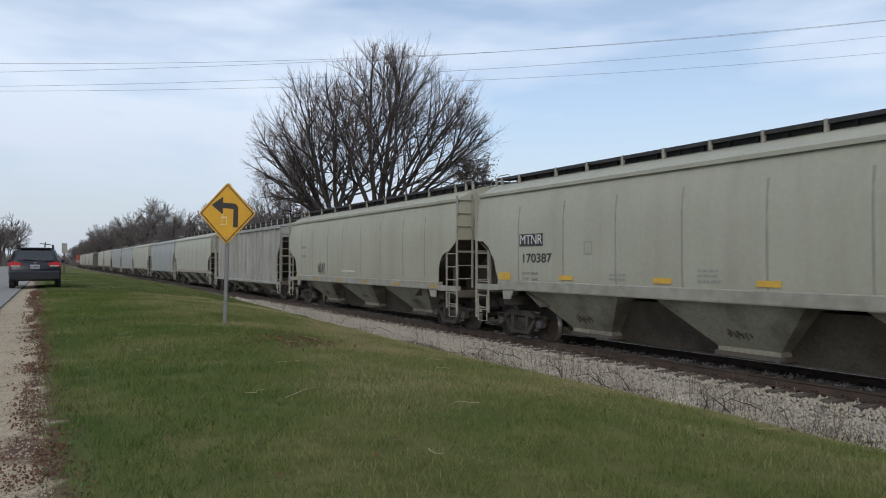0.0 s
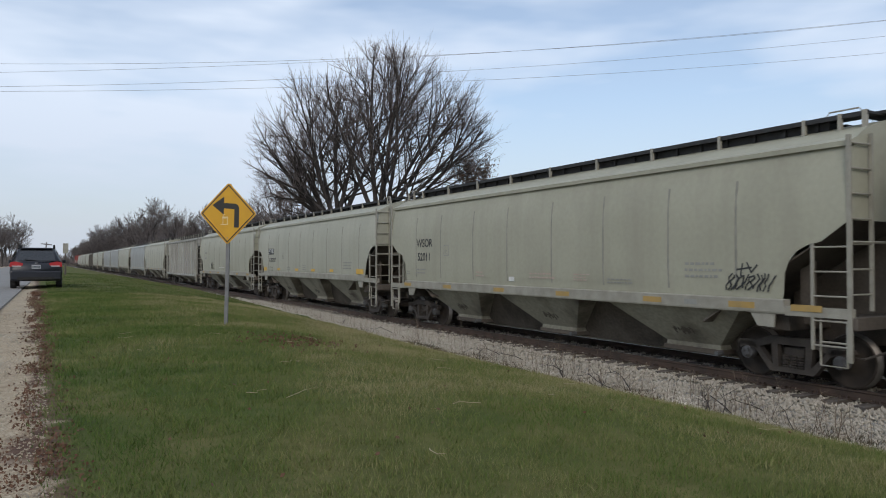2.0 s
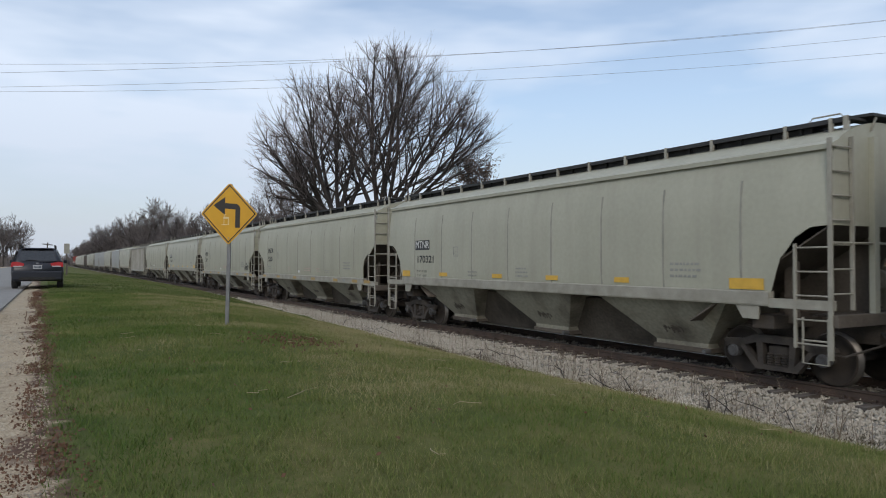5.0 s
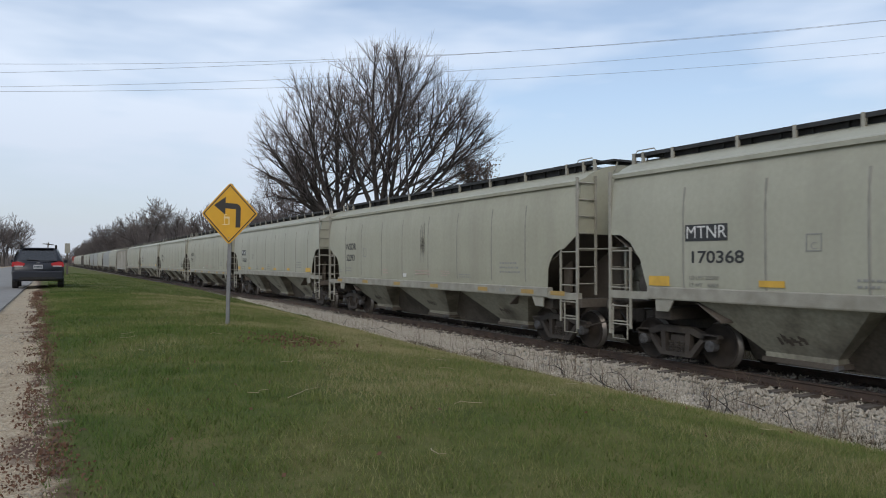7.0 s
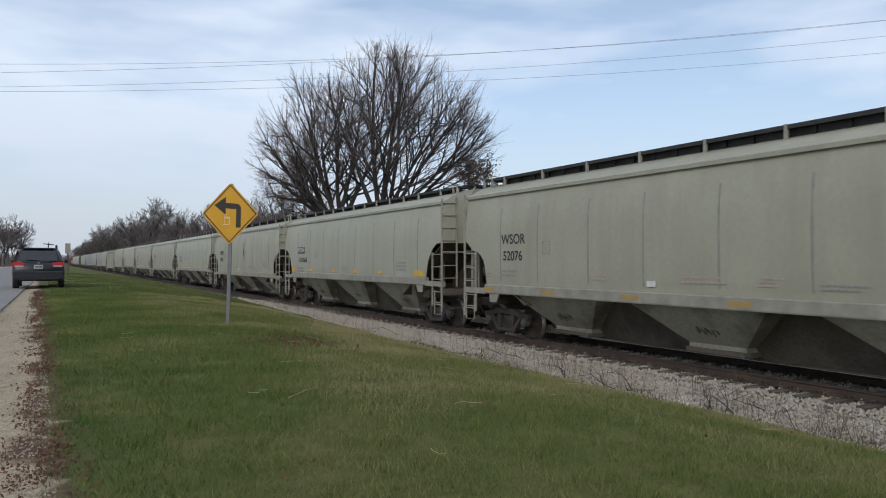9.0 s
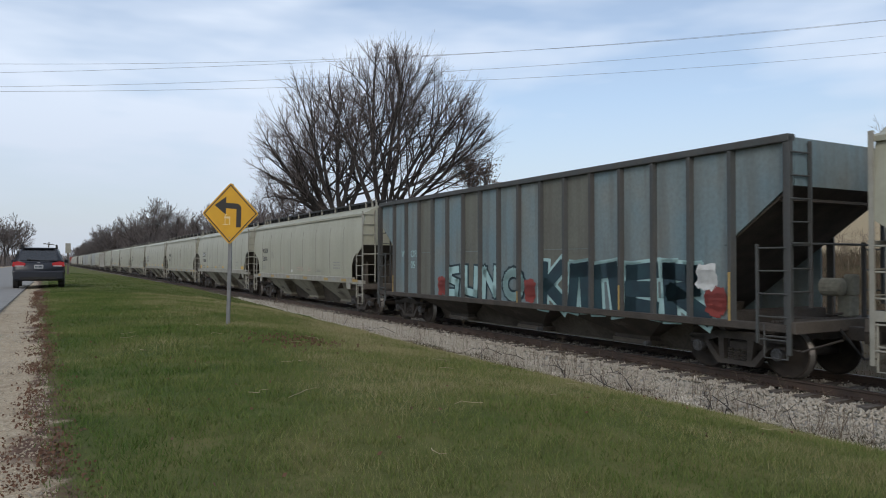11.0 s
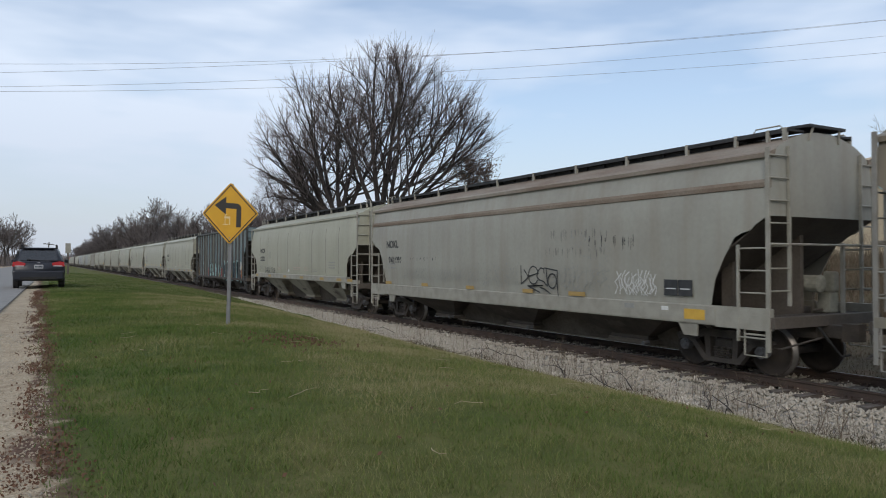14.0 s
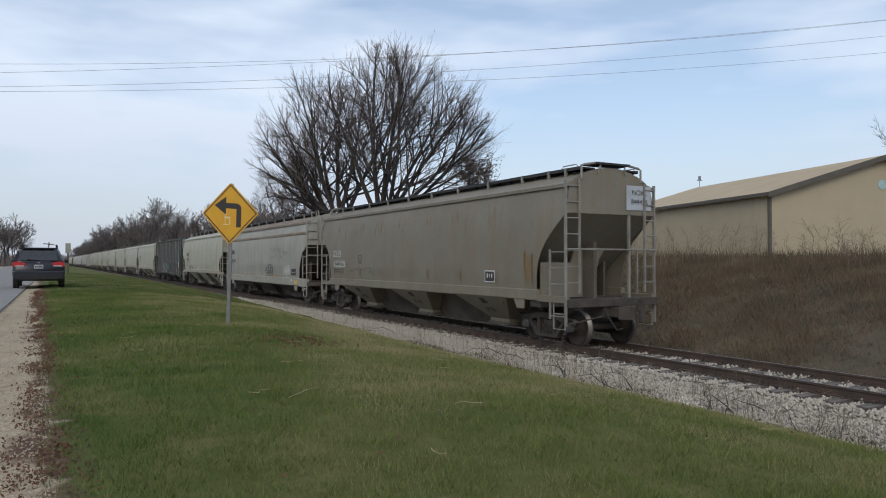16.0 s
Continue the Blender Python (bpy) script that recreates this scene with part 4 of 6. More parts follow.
    if style == "end":
        # a narrower make than the others
        for o in car.children_recursive:
            if o.parent == car and o.name.split(".")[0] in NARROWED:
                if o.name.startswith("lettering"):
                    o.matrix_basis = Matrix.Translation((1.632 * 0.072, 0, 0)) @ o.matrix_basis
                else:
                    o.data.transform(Matrix.Diagonal((0.925, 1, 1, 1)))
    return car


def marks_wsor(number, seed, extra=None):
    def put(car):
        lettering("WSOR", 0.37, 5.82, 2.74, M_BLACKINK, car, fat=0.006)
        lettering(number, 0.36, 5.84, 2.29, M_BLACKINK, car, fat=0.006)
        frame_box(car, 4.38, 2.5, 0.30, 0.34)
        bars("small_writing", 6.05, 1.80, 0.75, 0.22, 2, M_GREYINK, car, seed)
        bars("small_writing", 7.0, 1.75, 0.2, 0.16, 2, M_GREYINK, car, seed + 5)
        for y, w, l in ((2.45, 0.4, 2), (-0.5, 1.1, 2), (-1.95, 0.5, 3)):
            bars("red_writing", y, 1.76, w, 0.2, l, M_REDINK, car, seed + int(y * 7))
        bars("small_writing", -3.2, 1.70, 0.7, 0.14, 2, M_GREYINK, car, seed + 9)
        bars("stencilled_block", -5.5, 1.95, 0.9, 0.36, 3, M_GREYINK, car, seed + 3)
        plaque("white_placard", 0.85, 1.68, 0.24, 0.12, M_WHITEINK, car)
        for y in (7.0, 4.3, 1.45, -1.3, -4.2, -6.35, -7.6):
            plaque("reflector", y, 1.37, 0.5 if y > -6 else 0.55, 0.11, M_DULLYEL, car, x=-1.645)
        plaque("dark_placard", -5.2, 1.37, 0.3, 0.1, M_GREYINK, car, x=-1.645)
        if extra:
            extra(car)
    return put


def frame_box(car, y, z, w, h, ink=None):
    bm = bmesh.new()
    t = 0.022
    for a, b, c, d in ((-w / 2, w / 2, h / 2 - t, h / 2), (-w / 2, w / 2, -h / 2, -h / 2 + t), (-w / 2, -w / 2 + t, -h / 2, h / 2), (w / 2 - t, w / 2, -h / 2, h / 2)):
        box(bm, -1.634, -1.628, y + a, y + b, z + c, z + d)
    part("stencil_frame", bm, ink or M_GREYINK, car)
    lettering("C", 0.17, y, z - 0.06, ink or M_GREYINK, car)


def marks_mtnr(number, seed):
    def put(car):
        plaque("name_board", 5.70, 2.70, 0.99, 0.32, M_BLACKINK, car)
        lettering("MTNR", 0.345, 5.70, 2.70, M_WHITEINK, car, x=-1.638)
        lettering(number, 0.32, 5.48, 2.22, M_BLACKINK, car, wide=1.32, fat=0.006)
        frame_box(car, 3.52, 2.46, 0.28, 0.30)
        lettering("LD LMT 225600", 0.105, 6.1, 1.83, M_SOOT, car, align="LEFT", name="small_lettering")
        lettering("LT WT    60600", 0.105, 6.1, 1.69, M_SOOT, car, align="LEFT", name="small_lettering")
        for y, w in ((6.88, 0.55), (4.3, 0.5), (1.27, 0.48), (-1.16, 0.48), (-3.6, 0.45), (-6.75, 0.72)):
            plaque("reflector", y, 1.75, w, 0.115 if -6 < y < 6 else 0.2, M_YELLOW, car)
        bars("small_writing", 2.56, 1.77, 0.5, 0.2, 2, M_GREYINK, car, seed)
        bars("small_writing", 0.1, 1.84, 0.55, 0.3, 3, M_GREYINK, car, seed + 2)
        bars("stencilled_block", -5.4, 1.95, 0.85, 0.36, 3, M_GREYINK, car, seed + 3)
    return put


def strokes(name, car, y, z, lines, material, thick, x=-1.632):
    """Sprayed lines through given points, u to the reader's right and v up."""
    bm = bmesh.new()
    for i, pts in enumerate(lines):
        q = x - 0.0012 * i
        for (u0, v0), (u1, v1) in zip(pts, pts[1:]):
            a, b = Vector((y - u0, z + v0)), Vector((y - u1, z + v1))
            d = (b - a).normalized() * thick / 2
            n = Vector((-d.y, d.x))
            bm.faces.new([bm.verts.new((q, p.x, p.y)) for p in (a - n - d, b - n + d, b + n + d, a + n - d)])
    return tagged(part(name, bm, material, car), kind="stuff")


def loop_line(u, v, ru, rv, start, end, n=14):
    return [(u + ru * math.cos(math.radians(start + (end - start) * i / n)), v + rv * math.sin(math.radians(start + (end - start) * i / n))) for i in range(n + 1)]


def paint_spots(name, car, y0, y1, z0, z1, count, material, seed, x=-1.632):
    """Flecks of old paint left on the side sheet, thicker towards the foot."""
    rng = random.Random(seed)
    bm = bmesh.new()
    for i in range(count):
        a, b = rng.uniform(y0, y1), z0 + (z1 - z0) * rng.random() ** 1.4
        w, h = rng.uniform(0.012, 0.045), rng.uniform(0.015, 0.08)
        q = x - 0.0004 * (i % 9)
        s = rng.uniform(-0.03, 0.03)
        bm.faces.new([bm.verts.new(p) for p in ((q, a - w / 2, b - h / 2), (q, a + w / 2 * rng.random(), b - h / 3), (q, a + w / 2 + s, b + h / 2), (q, a - w / 3 + s, b + h / 3))])
    return tagged(part(name, bm, material, car), kind="stuff")


def scrawl(name, car, y, z, w, h, material, seed, strokes=9, thick=0.02, x=-1.632, lean=0.2):
    """Sprayed lines: a run of bent strokes lying on the side sheet."""
    rng = random.Random(seed)
    bm = bmesh.new()
    for i in range(strokes):
        c = y + w / 2 - w * (i + 0.5) / strokes
        pts = []
        for k in range(5):
            pts.append((c + rng.uniform(-0.6, 0.6) * w / strokes - lean * h * (k / 4 - 0.5), z + h * (k / 4 - 0.5) * rng.uniform(0.7, 1.1)))
        for (y0, z0), (y1, z1) in zip(pts, pts[1:]):
            d = Vector((y1 - y0, z1 - z0))
            n = Vector((-d.y, d.x)).normalized() * thick / 2 if d.length > 0 else Vector((thick / 2, 0))
            e = d.normalized() * thick * 0.3 if d.length > 0 else Vector((0, 0))
            q = x - 0.0012 * (i % 4)
            vs = [bm.verts.new((q, a, b)) for a, b in ((y0 - n.x - e.x, z0 - n.y - e.y), (y1 - n.x + e.x, z1 - n.y + e.y), (y1 + n.x + e.x, z1 + n.y + e.y), (y0 + n.x - e.x, z0 + n.y - e.y))]
            bm.faces.new(vs)
    return tagged(part(name, bm, material, car), kind="stuff")


def ribbed_hopper(label, m_body, m_post, m_frame, top, posts, covered, marks, half=8.1, span=13.9):
    """A hopper car with upright outside posts and straight diagonal end cuts."""
    car = empty("ribbed_hopper", label, "railway car", "cars of the freight train")
    low = 1.0
    for k in (-1, 1):
        bm = bmesh.new()
        prism(bm, [(-7.05, low), (7.05, low), (7.05, 2.45), (half - 0.02, 3.5), (half, top), (-half, top), (-half + 0.02, 3.5), (-7.05, 2.45)], "x", k * 1.45, k * 1.50)
        side = part("side_sheet", bm, m_body, car)
        for i in range(posts):
            y = -span / 2 + span * i / (posts - 1)
            bm = bmesh.new()
            prism(bm, [(k * 1.498, y - 0.075), (k * 1.498, y + 0.075), (k * 1.60, y + 0.04), (k * 1.60, y - 0.04)], "z", low, top - 0.08)
            part("side_post", bm, m_post, side)
        bm = bmesh.new()
        box(bm, *sorted((k * 1.42, k * 1.62)), -half, half, top - 0.08, top + 0.06, 0.02)
        part("top_chord", bm, m_post, car)
        bm = bmesh.new()
        box(bm, *sorted((k * 1.42, k * 1.61)), -half, half, low - 0.08, low + 0.06, 0.015)
        part("side_sill", bm, m_post if covered else M_UNDER, car)
    for s in (-1, 1):
        bm = bmesh.new()
        prism(bm, [(s * half, top), (s * (half - 0.05), top), (s * (half - 0.05), 3.45), (s * half, 3.45)], "x", -1.45, 1.45)
        part("end_wall", bm, m_body, car)
        bm = bmesh.new()
        prism(bm, [(s * half, 3.45), (s * (half - 0.06), 3.5), (s * 4.9, 0.95), (s * 5.0, 0.92)], "x", -1.44, 1.44)
        part("slope_sheet", bm, M_UNDER, car)
        for q in (-1.55, 1.55):
            bm = bmesh.new()
            box(bm, q - 0.05, q + 0.05, *sorted((s * (half - 0.12), s * half)), low, top)
            part("corner_post", bm, m_post, car)
        end_gear(car, s, m_frame, half, 1.05, tall=top - 0.1)
    if covered:
        bm = bmesh.new()
        prism(bm, [(-1.5, top), (-0.6, top + 0.28), (0.6, top + 0.28), (1.5, top)], "y", -half, half)
        part("roof", bm, m_body, car)
        for k in (-1, 1):
            bm = bmesh.new()
            box(bm, *sorted((k * 0.55, k * 0.95)), -half, half, top + 0.48, top + 0.52)
            part("running_board", bm, M_GRATE, car)
            for i in range(14):
                bm = bmesh.new()
                y = -7.6 + i * 1.17
                box(bm, *sorted((k * 0.92, k * 0.98)), y - 0.035, y + 0.035, top + 0.1, top + 0.54)
                part("board_bracket", bm, m_frame, car)
        bm = bmesh.new()
        box(bm, -0.45, 0.45, -7.2, 7.2, top + 0.25, top + 0.45, 0.03)
        part("hatch_cover", bm, M_GRATE, car)
    else:
        bm = bmesh.new()
        box(bm, -1.4, 1.4, -half + 0.1, half - 0.1, 3.2, 3.25)
        part("load", bm, M_UNDER, car)
    running_gear(car, 8.2)
    hoppers(car, [(3.9, 3.4, 1.1), (0.0, 3.6, 1.1), (-3.9, 3.4, 1.1)], 0.98, M_HOPPER if covered else M_UNDER)
    marks(car)
    return car


def streaks(name, car, y0, y1, z_top, long, count, material, seed, wide=0.03, x=-1.630):
    """Thin runs down the side sheet, each tapering to a point."""
    rng = random.Random(seed)
    bm = bmesh.new()
    for i in range(count):
        y, z, w, l = rng.uniform(y0, y1), z_top - rng.uniform(0, 0.35) * long, wide * rng.uniform(0.3, 1.0), long * rng.uniform(0.3, 1.0)
        pts = [(y - w * 0.3, z), (y + w * 0.3, z), (y + w * 0.5, z - l * 0.4), (y + 0.004, z - l), (y - 0.004, z - l), (y - w * 0.5, z - l * 0.4)]
        bm.faces.new([bm.verts.new((min(x, -side_x(b) - 0.003) if z_top < 3 else -side_x(b) - 0.003 - 0.0004 * (i % 9), a, b)) for a, b in pts])
    return tagged(part(name, bm, material, car), kind="stuff")


def marks_plain(seed):
    def put(car):
        bars("side_writing", 6.0, 2.73, 0.9, 0.3, 1, M_GREYINK, car, seed)
        bars("side_writing", 6.0, 2.32, 0.9, 0.3, 1, M_GREYINK, car, seed + 1)
        for y in (6.8, 4.2, 1.4, -1.3, -4.2, -6.9):
            plaque("reflector", y, 1.37, 0.5, 0.11, M_DULLYEL, car, x=-1.645)
    return put


def graffiti_tag(car):
    scrawl("spray_tag", car, 3.6, 1.85, 0.9, 0.5, M_BLACKINK, 4, 7, 0.045)
    bars("pale_patch", 0.2, 1.72, 1.8, 0.12, 1, M_WHITEINK, car, 8)


def tag_52022(car):
    lines = [[(0.0, 0.32), (0.06, 0.02), (0.22, 0.05)], [(0.26, 0.02), (0.38, 0.28), (0.46, 0.0)], [(0.29, 0.11), (0.45, 0.11)], [(0.53, 0.28), (0.55, 0.0)], [(0.70, 0.27), (0.55, 0.13), (0.73, 0.0)],
             [(0.78, 0.0), (0.87, 0.27), (0.95, 0.0)], [(0.80, 0.10), (0.94, 0.10)], [(1.03, 0.20), (1.04, 0.02)], [(0.97, 0.02), (1.12, 0.03)], [(1.01, 0.29), (1.04, 0.31)],
             [(1.24, 0.25), (1.50, 0.27)], [(1.37, 0.26), (1.38, 0.0)], [(1.56, 0.27), (1.58, 0.0)], [(1.74, 0.26), (1.58, 0.13), (1.76, 0.0)], loop_line(1.92, 0.13, 0.11, 0.13, 60, 420), [(1.82, 0.1), (2.03, 0.14)]]
    strokes("spray_lettering", car, 5.29, 1.53, lines, M_BLACKINK, 0.035)


def tag_52093(car):
    streaks("soot_smear", car, -0.62, -0.3, 3.5, 0.9, 16, M_SOOT, 11)
    streaks("soot_smear", car, -0.60, -0.34, 2.98, 0.55, 14, M_UNDER, 12, 0.05)
    streaks("soot_smear", car, -0.66, -0.28, 2.8, 0.6, 8, M_SOOT, 13)


def marks_841686(car):
    lettering("NOKL", 0.36, 6.72, 2.75, M_BLACKINK, car, fat=0.01)
    lettering("841686", 0.36, 6.5, 2.17, M_BLACKINK, car, fat=0.01)
    bars("small_writing", 6.7, 1.95, 0.7, 0.25, 2, M_GREYINK, car, 3)
    lines = [[(0.0, 0.0), (0.02, -0.47), (0.28, -0.33), (0.31, -0.26), (0.15, -0.11)],
             [(0.36, -0.27), (0.72, -0.19)] + loop_line(0.55, -0.24, 0.21, 0.23, 12, 325),
             [(1.0, -0.18), (0.98, -0.07), (0.86, -0.05), (0.73, -0.15), (0.70, -0.28), (0.79, -0.35), (0.98, -0.39), (1.13, -0.50)],
             [(1.03, -0.05), (1.52, -0.11)], [(1.09, -0.06), (1.14, -0.50)],
             loop_line(1.33, -0.37, 0.17, 0.18, 0, 360), [(1.53, -0.13), (1.53, -0.42), (1.57, -0.74)],
             [(0.32, -0.52), (0.93, -0.49), (0.35, -0.53), (0.83, -0.67)], [(0.86, -0.55), (1.03, -0.58), (1.25, -0.68)]]
    strokes("spray_tag", car, -1.2, 2.03, lines, M_BLACKINK, 0.034)
    paint_spots("old_paint_fleck", car, -1.1, 1.5, 1.5, 2.15, 190, M_GREYINK, 51)
    paint_spots("old_paint_fleck", car, -4.6, -2.9, 1.45, 2.9, 170, M_GREYINK, 52)
    paint_spots("old_paint_fleck", car, 2.0, 6.0, 1.55, 2.2, 120, M_GREYINK, 53)
    for i, (y, z, w, h) in enumerate(((5.0, 1.75, 1.6, 0.4), (2.6, 1.7, 1.5, 0.35), (-3.3, 1.75, 2.4, 0.45))):
        scrawl("faint_spray_tag", car, y, z, w, h, M_GREYINK, 30 + i, 12, 0.014, lean=0.5)
    streaks("dark_paint_run", car, -4.6, -2.4, 2.95, 0.3, 20, M_SOOT, 54, 0.05)
    streaks("dark_paint_run", car, -5.4, -3.6, 2.75, 0.32, 13, M_BLACKINK, 55, 0.035)
    streaks("dark_paint_run", car, -4.4, -2.2, 2.5, 0.25, 26, M_SOOT, 56, 0.04)
    streaks("dark_paint_run", car, 3.4, 5.3, 2.3, 0.12, 16, M_BLACKINK, 57, 0.03)
    scrawl("pale_spray_tag", car, -5.35, 1.7, 1.2, 0.5, M_WHITEINK, 40, 12, 0.022)
    scrawl("pale_spray_tag", car, -5.45, 1.62, 1.0, 0.36, M_WHITEINK, 41, 10, 0.02, lean=-0.3)
    for y in (-6.35, -6.72):
        plaque("black_placard", y, 1.62, 0.35, 0.32, M_BLACKINK, car, x=-1.634)
        plaque("placard_line", y, 1.60, 0.24, 0.02, M_WHITEINK, car, x=-1.641, depth=0.002)
    for y, w, m in ((7.0, 0.5, M_DULLYEL), (4.2, 0.45, M_DULLYEL), (1.35, 0.45, M_DULLYEL), (-1.52, 0.45, M_DULLYEL), (-3.47, 0.6, M_DULLYEL), (-6.95, 0.5, M_YELLOW)):
        plaque("reflector", y, 1.12 if y < -6 else 1.38, w, 0.2 if y < -6 else 0.1, m, car, x=-1.646)
    plaque("white_placard", -6.2, 1.2, 0.18, 0.08, M_WHITEINK, car, x=-1.646)
    plaque("dark_placard", -5.2, 1.2, 0.28, 0.1, M_GREYINK, car, x=-1.646)


def marks_844456(car):
    plaque("white_name_board", 6.76, 2.48, 0.90, 0.27, M_BOARD, car)
    lettering("NOKL", 0.29, 6.76, 2.48, M_BLACKINK, car, x=-1.637)
    plaque("white_number_board", 6.48, 2.04, 1.32, 0.28, M_BOARD, car)
    lettering("844456", 0.32, 6.48, 2.04, M_BLACKINK, car, x=-1.637, wide=1.12)
    frame_box(car, 4.2, 2.25, 0.30, 0.32, M_SLOPE)
    bars("small_writing", 6.6, 1.72, 0.9, 0.2, 2, M_SLOPE, car, 5)
    arcs = [loop_line(0.1, 0.25, 0.13, 0.12, 40, 200), loop_line(0.55, 0.05, 0.14, 0.07, 30, 170), loop_line(0.95, 0.1, 0.2, 0.09, 20, 180), loop_line(1.35, 0.3, 0.16, 0.1, 60, 250),
            loop_line(1.6, 0.05, 0.2, 0.1, 10, 150), loop_line(2.2, 0.1, 0.3, 0.12, 0, 140), loop_line(2.4, -0.05, 0.25, 0.12, 0, 130)]
    strokes("faint_spray_tag", car, 5.55, 1.68, arcs, M_SLOPE, 0.018)
    for i in range(7):
        c = 6.2 - 1.95 * i
        streaks("rust_stain", car, c - 0.5, c + 0.5, 3.75, 0.8, 12, M_RUSTSTAIN2, 70 + i, 0.05)
        streaks("rust_stain", car, c - 0.25, c + 0.15, 1.95, 0.42, 5, M_RUSTSTAIN2, 80 + i, 0.08)
    streaks("rust_stain", car, -7.4, -7.0, 2.5, 1.0, 12, M_RUSTSTAIN, 62, 0.10)
    streaks("rust_stain", car, 7.0, 7.3, 2.4, 0.9, 8, M_RUSTSTAIN, 63, 0.05)
    plaque("white_label_border", -5.35, 1.72, 0.52, 0.34, M_WHITEINK, car)
    plaque("black_label", -5.35, 1.72, 0.46, 0.28, M_BLACKINK, car, x=-1.6345)
    for y, w in ((-5.35, 0.02), (-5.24, 0.05), (-5.47, 0.05)):
        plaque("label_mark", y, 1.74, w, 0.12, M_WHITEINK, car, x=-1.641, depth=0.002)
    bm = bmesh.new()
    box(bm, 0.50, 1.36, -8.745, -8.735, 3.48, 4.12)
    part("white_end_board", bm, M_ENDBOARD, car)
    for i, text in enumerate(("NOKL", "844456")):
        o = lettering(text, 0.2, 0, 0, M_BLACKINK, car, name="end_lettering")
        o.matrix_basis = Matrix(((1, 0, 0, 0.95), (0, 0, -1, -8.75), (0, 1, 0, 3.93 - 0.24 * i), (0, 0, 0, 1)))
    bm = bmesh.new()
    box(bm, 0.22, 0.36, -9.53, -9.41, 0.62, 1.22, 0.03)
    box(bm, 0.18, 0.40, -9.49, -9.39, 0.92, 1.12, 0.02)
    part("end_marker", bm, M_TRUCK, car, "grey end-of-train marker on the coupler")


def marks_blue(car):
    # sheets between the posts, some repainted olive
    gap = 14.45 / 15
    for i in range(15):
        c = -7.225 + gap * (i + 0.5)
        bm = bmesh.new()
        box(bm, -1.506, -1.5005, c - gap / 2 + 0.07, c + gap / 2 - 0.07, 1.06, 2.44)
        box(bm, -1.506, -1.5005, c - gap / 2 + 0.07, c + gap / 2 - 0.07, 2.455, 4.19)
        part("side_panel", bm, M_OLIVESTAIN if i in (4, 5, 9, 12) else M_BLUE, car)
    one = [[(0.7, 0.80), (0.3, 0.76), (0.25, 0.50), (0.7, 0.40), (0.65, 0.08), (0.15, 0.08)], [(1.2, 0.82), (1.2, 0.16), (1.75, 0.10), (1.8, 0.80)],
           [(2.2, 0.05), (2.25, 0.78), (2.8, 0.15), (2.85, 0.82)], loop_line(3.7, 0.42, 0.38, 0.33, 0, 360)]
    two = [[(0.2, 0.02), (0.25, 0.88)], [(0.9, 0.88), (0.35, 0.45), (1.0, 0.02)], [(1.35, 0.02), (1.45, 0.82), (1.78, 0.86), (1.85, 0.05)],
           [(2.25, 0.02), (2.2, 0.80), (2.75, 0.86), (2.9, 0.02)], [(3.95, 0.86), (3.35, 0.80), (3.3, 0.10), (3.95, 0.05)], [(3.3, 0.45), (3.85, 0.46)],
           [(4.45, 0.02), (4.4, 0.85), (5.0, 0.80), (5.02, 0.52), (4.5, 0.42), (5.3, 0.0)]]
    strokes("spray_outline", car, 3.5, 1.10, one, M_NAVY, 0.34, x=-1.508)
    strokes("spray_letters", car, 3.5, 1.10, one, M_PALETEAL, 0.22, x=-1.520)
    strokes("spray_outline", car, -1.3, 1.10, two, M_PALETEAL, 0.50, x=-1.508)
    strokes("spray_letters", car, -1.3, 1.10, two, M_NAVY, 0.34, x=-1.522)
    for i, y in enumerate((3.75, -0.95, -6.85)):
        scrawl("red_spray_patch", car, y, 1.38, 0.36, 0.5, M_RED, 40 + i, 5, 0.16, x=-1.533, lean=0.0)
    scrawl("pale_spray_patch", car, -6.65, 1.85, 0.45, 0.4, M_WHITEINK, 77, 5, 0.14, x=-1.533, lean=0)
    for y, z, h in ((7.22, 1.35, 0.6), (-0.48, 1.2, 0.3), (-4.33, 1.35, 0.55), (-7.22, 1.5, 0.9)):
        plaque("yellow_stripe", y, z, 0.05, h, M_DULLYEL, car, x=-1.602)
    lettering("WS  OR", 0.34, 6.1, 2.40, M_PALETEAL, car, x=-1.510, wide=1.0)
    lettering("17  05  7", 0.34, 5.9, 2.02, M_PALETEAL, car, x=-1.510, wide=1.0)


def marks_none(car):
    bars("side_writing", 5.2, 2.6, 0.9, 0.5, 2, M_GREYINK, car, 15, x=-1.51)


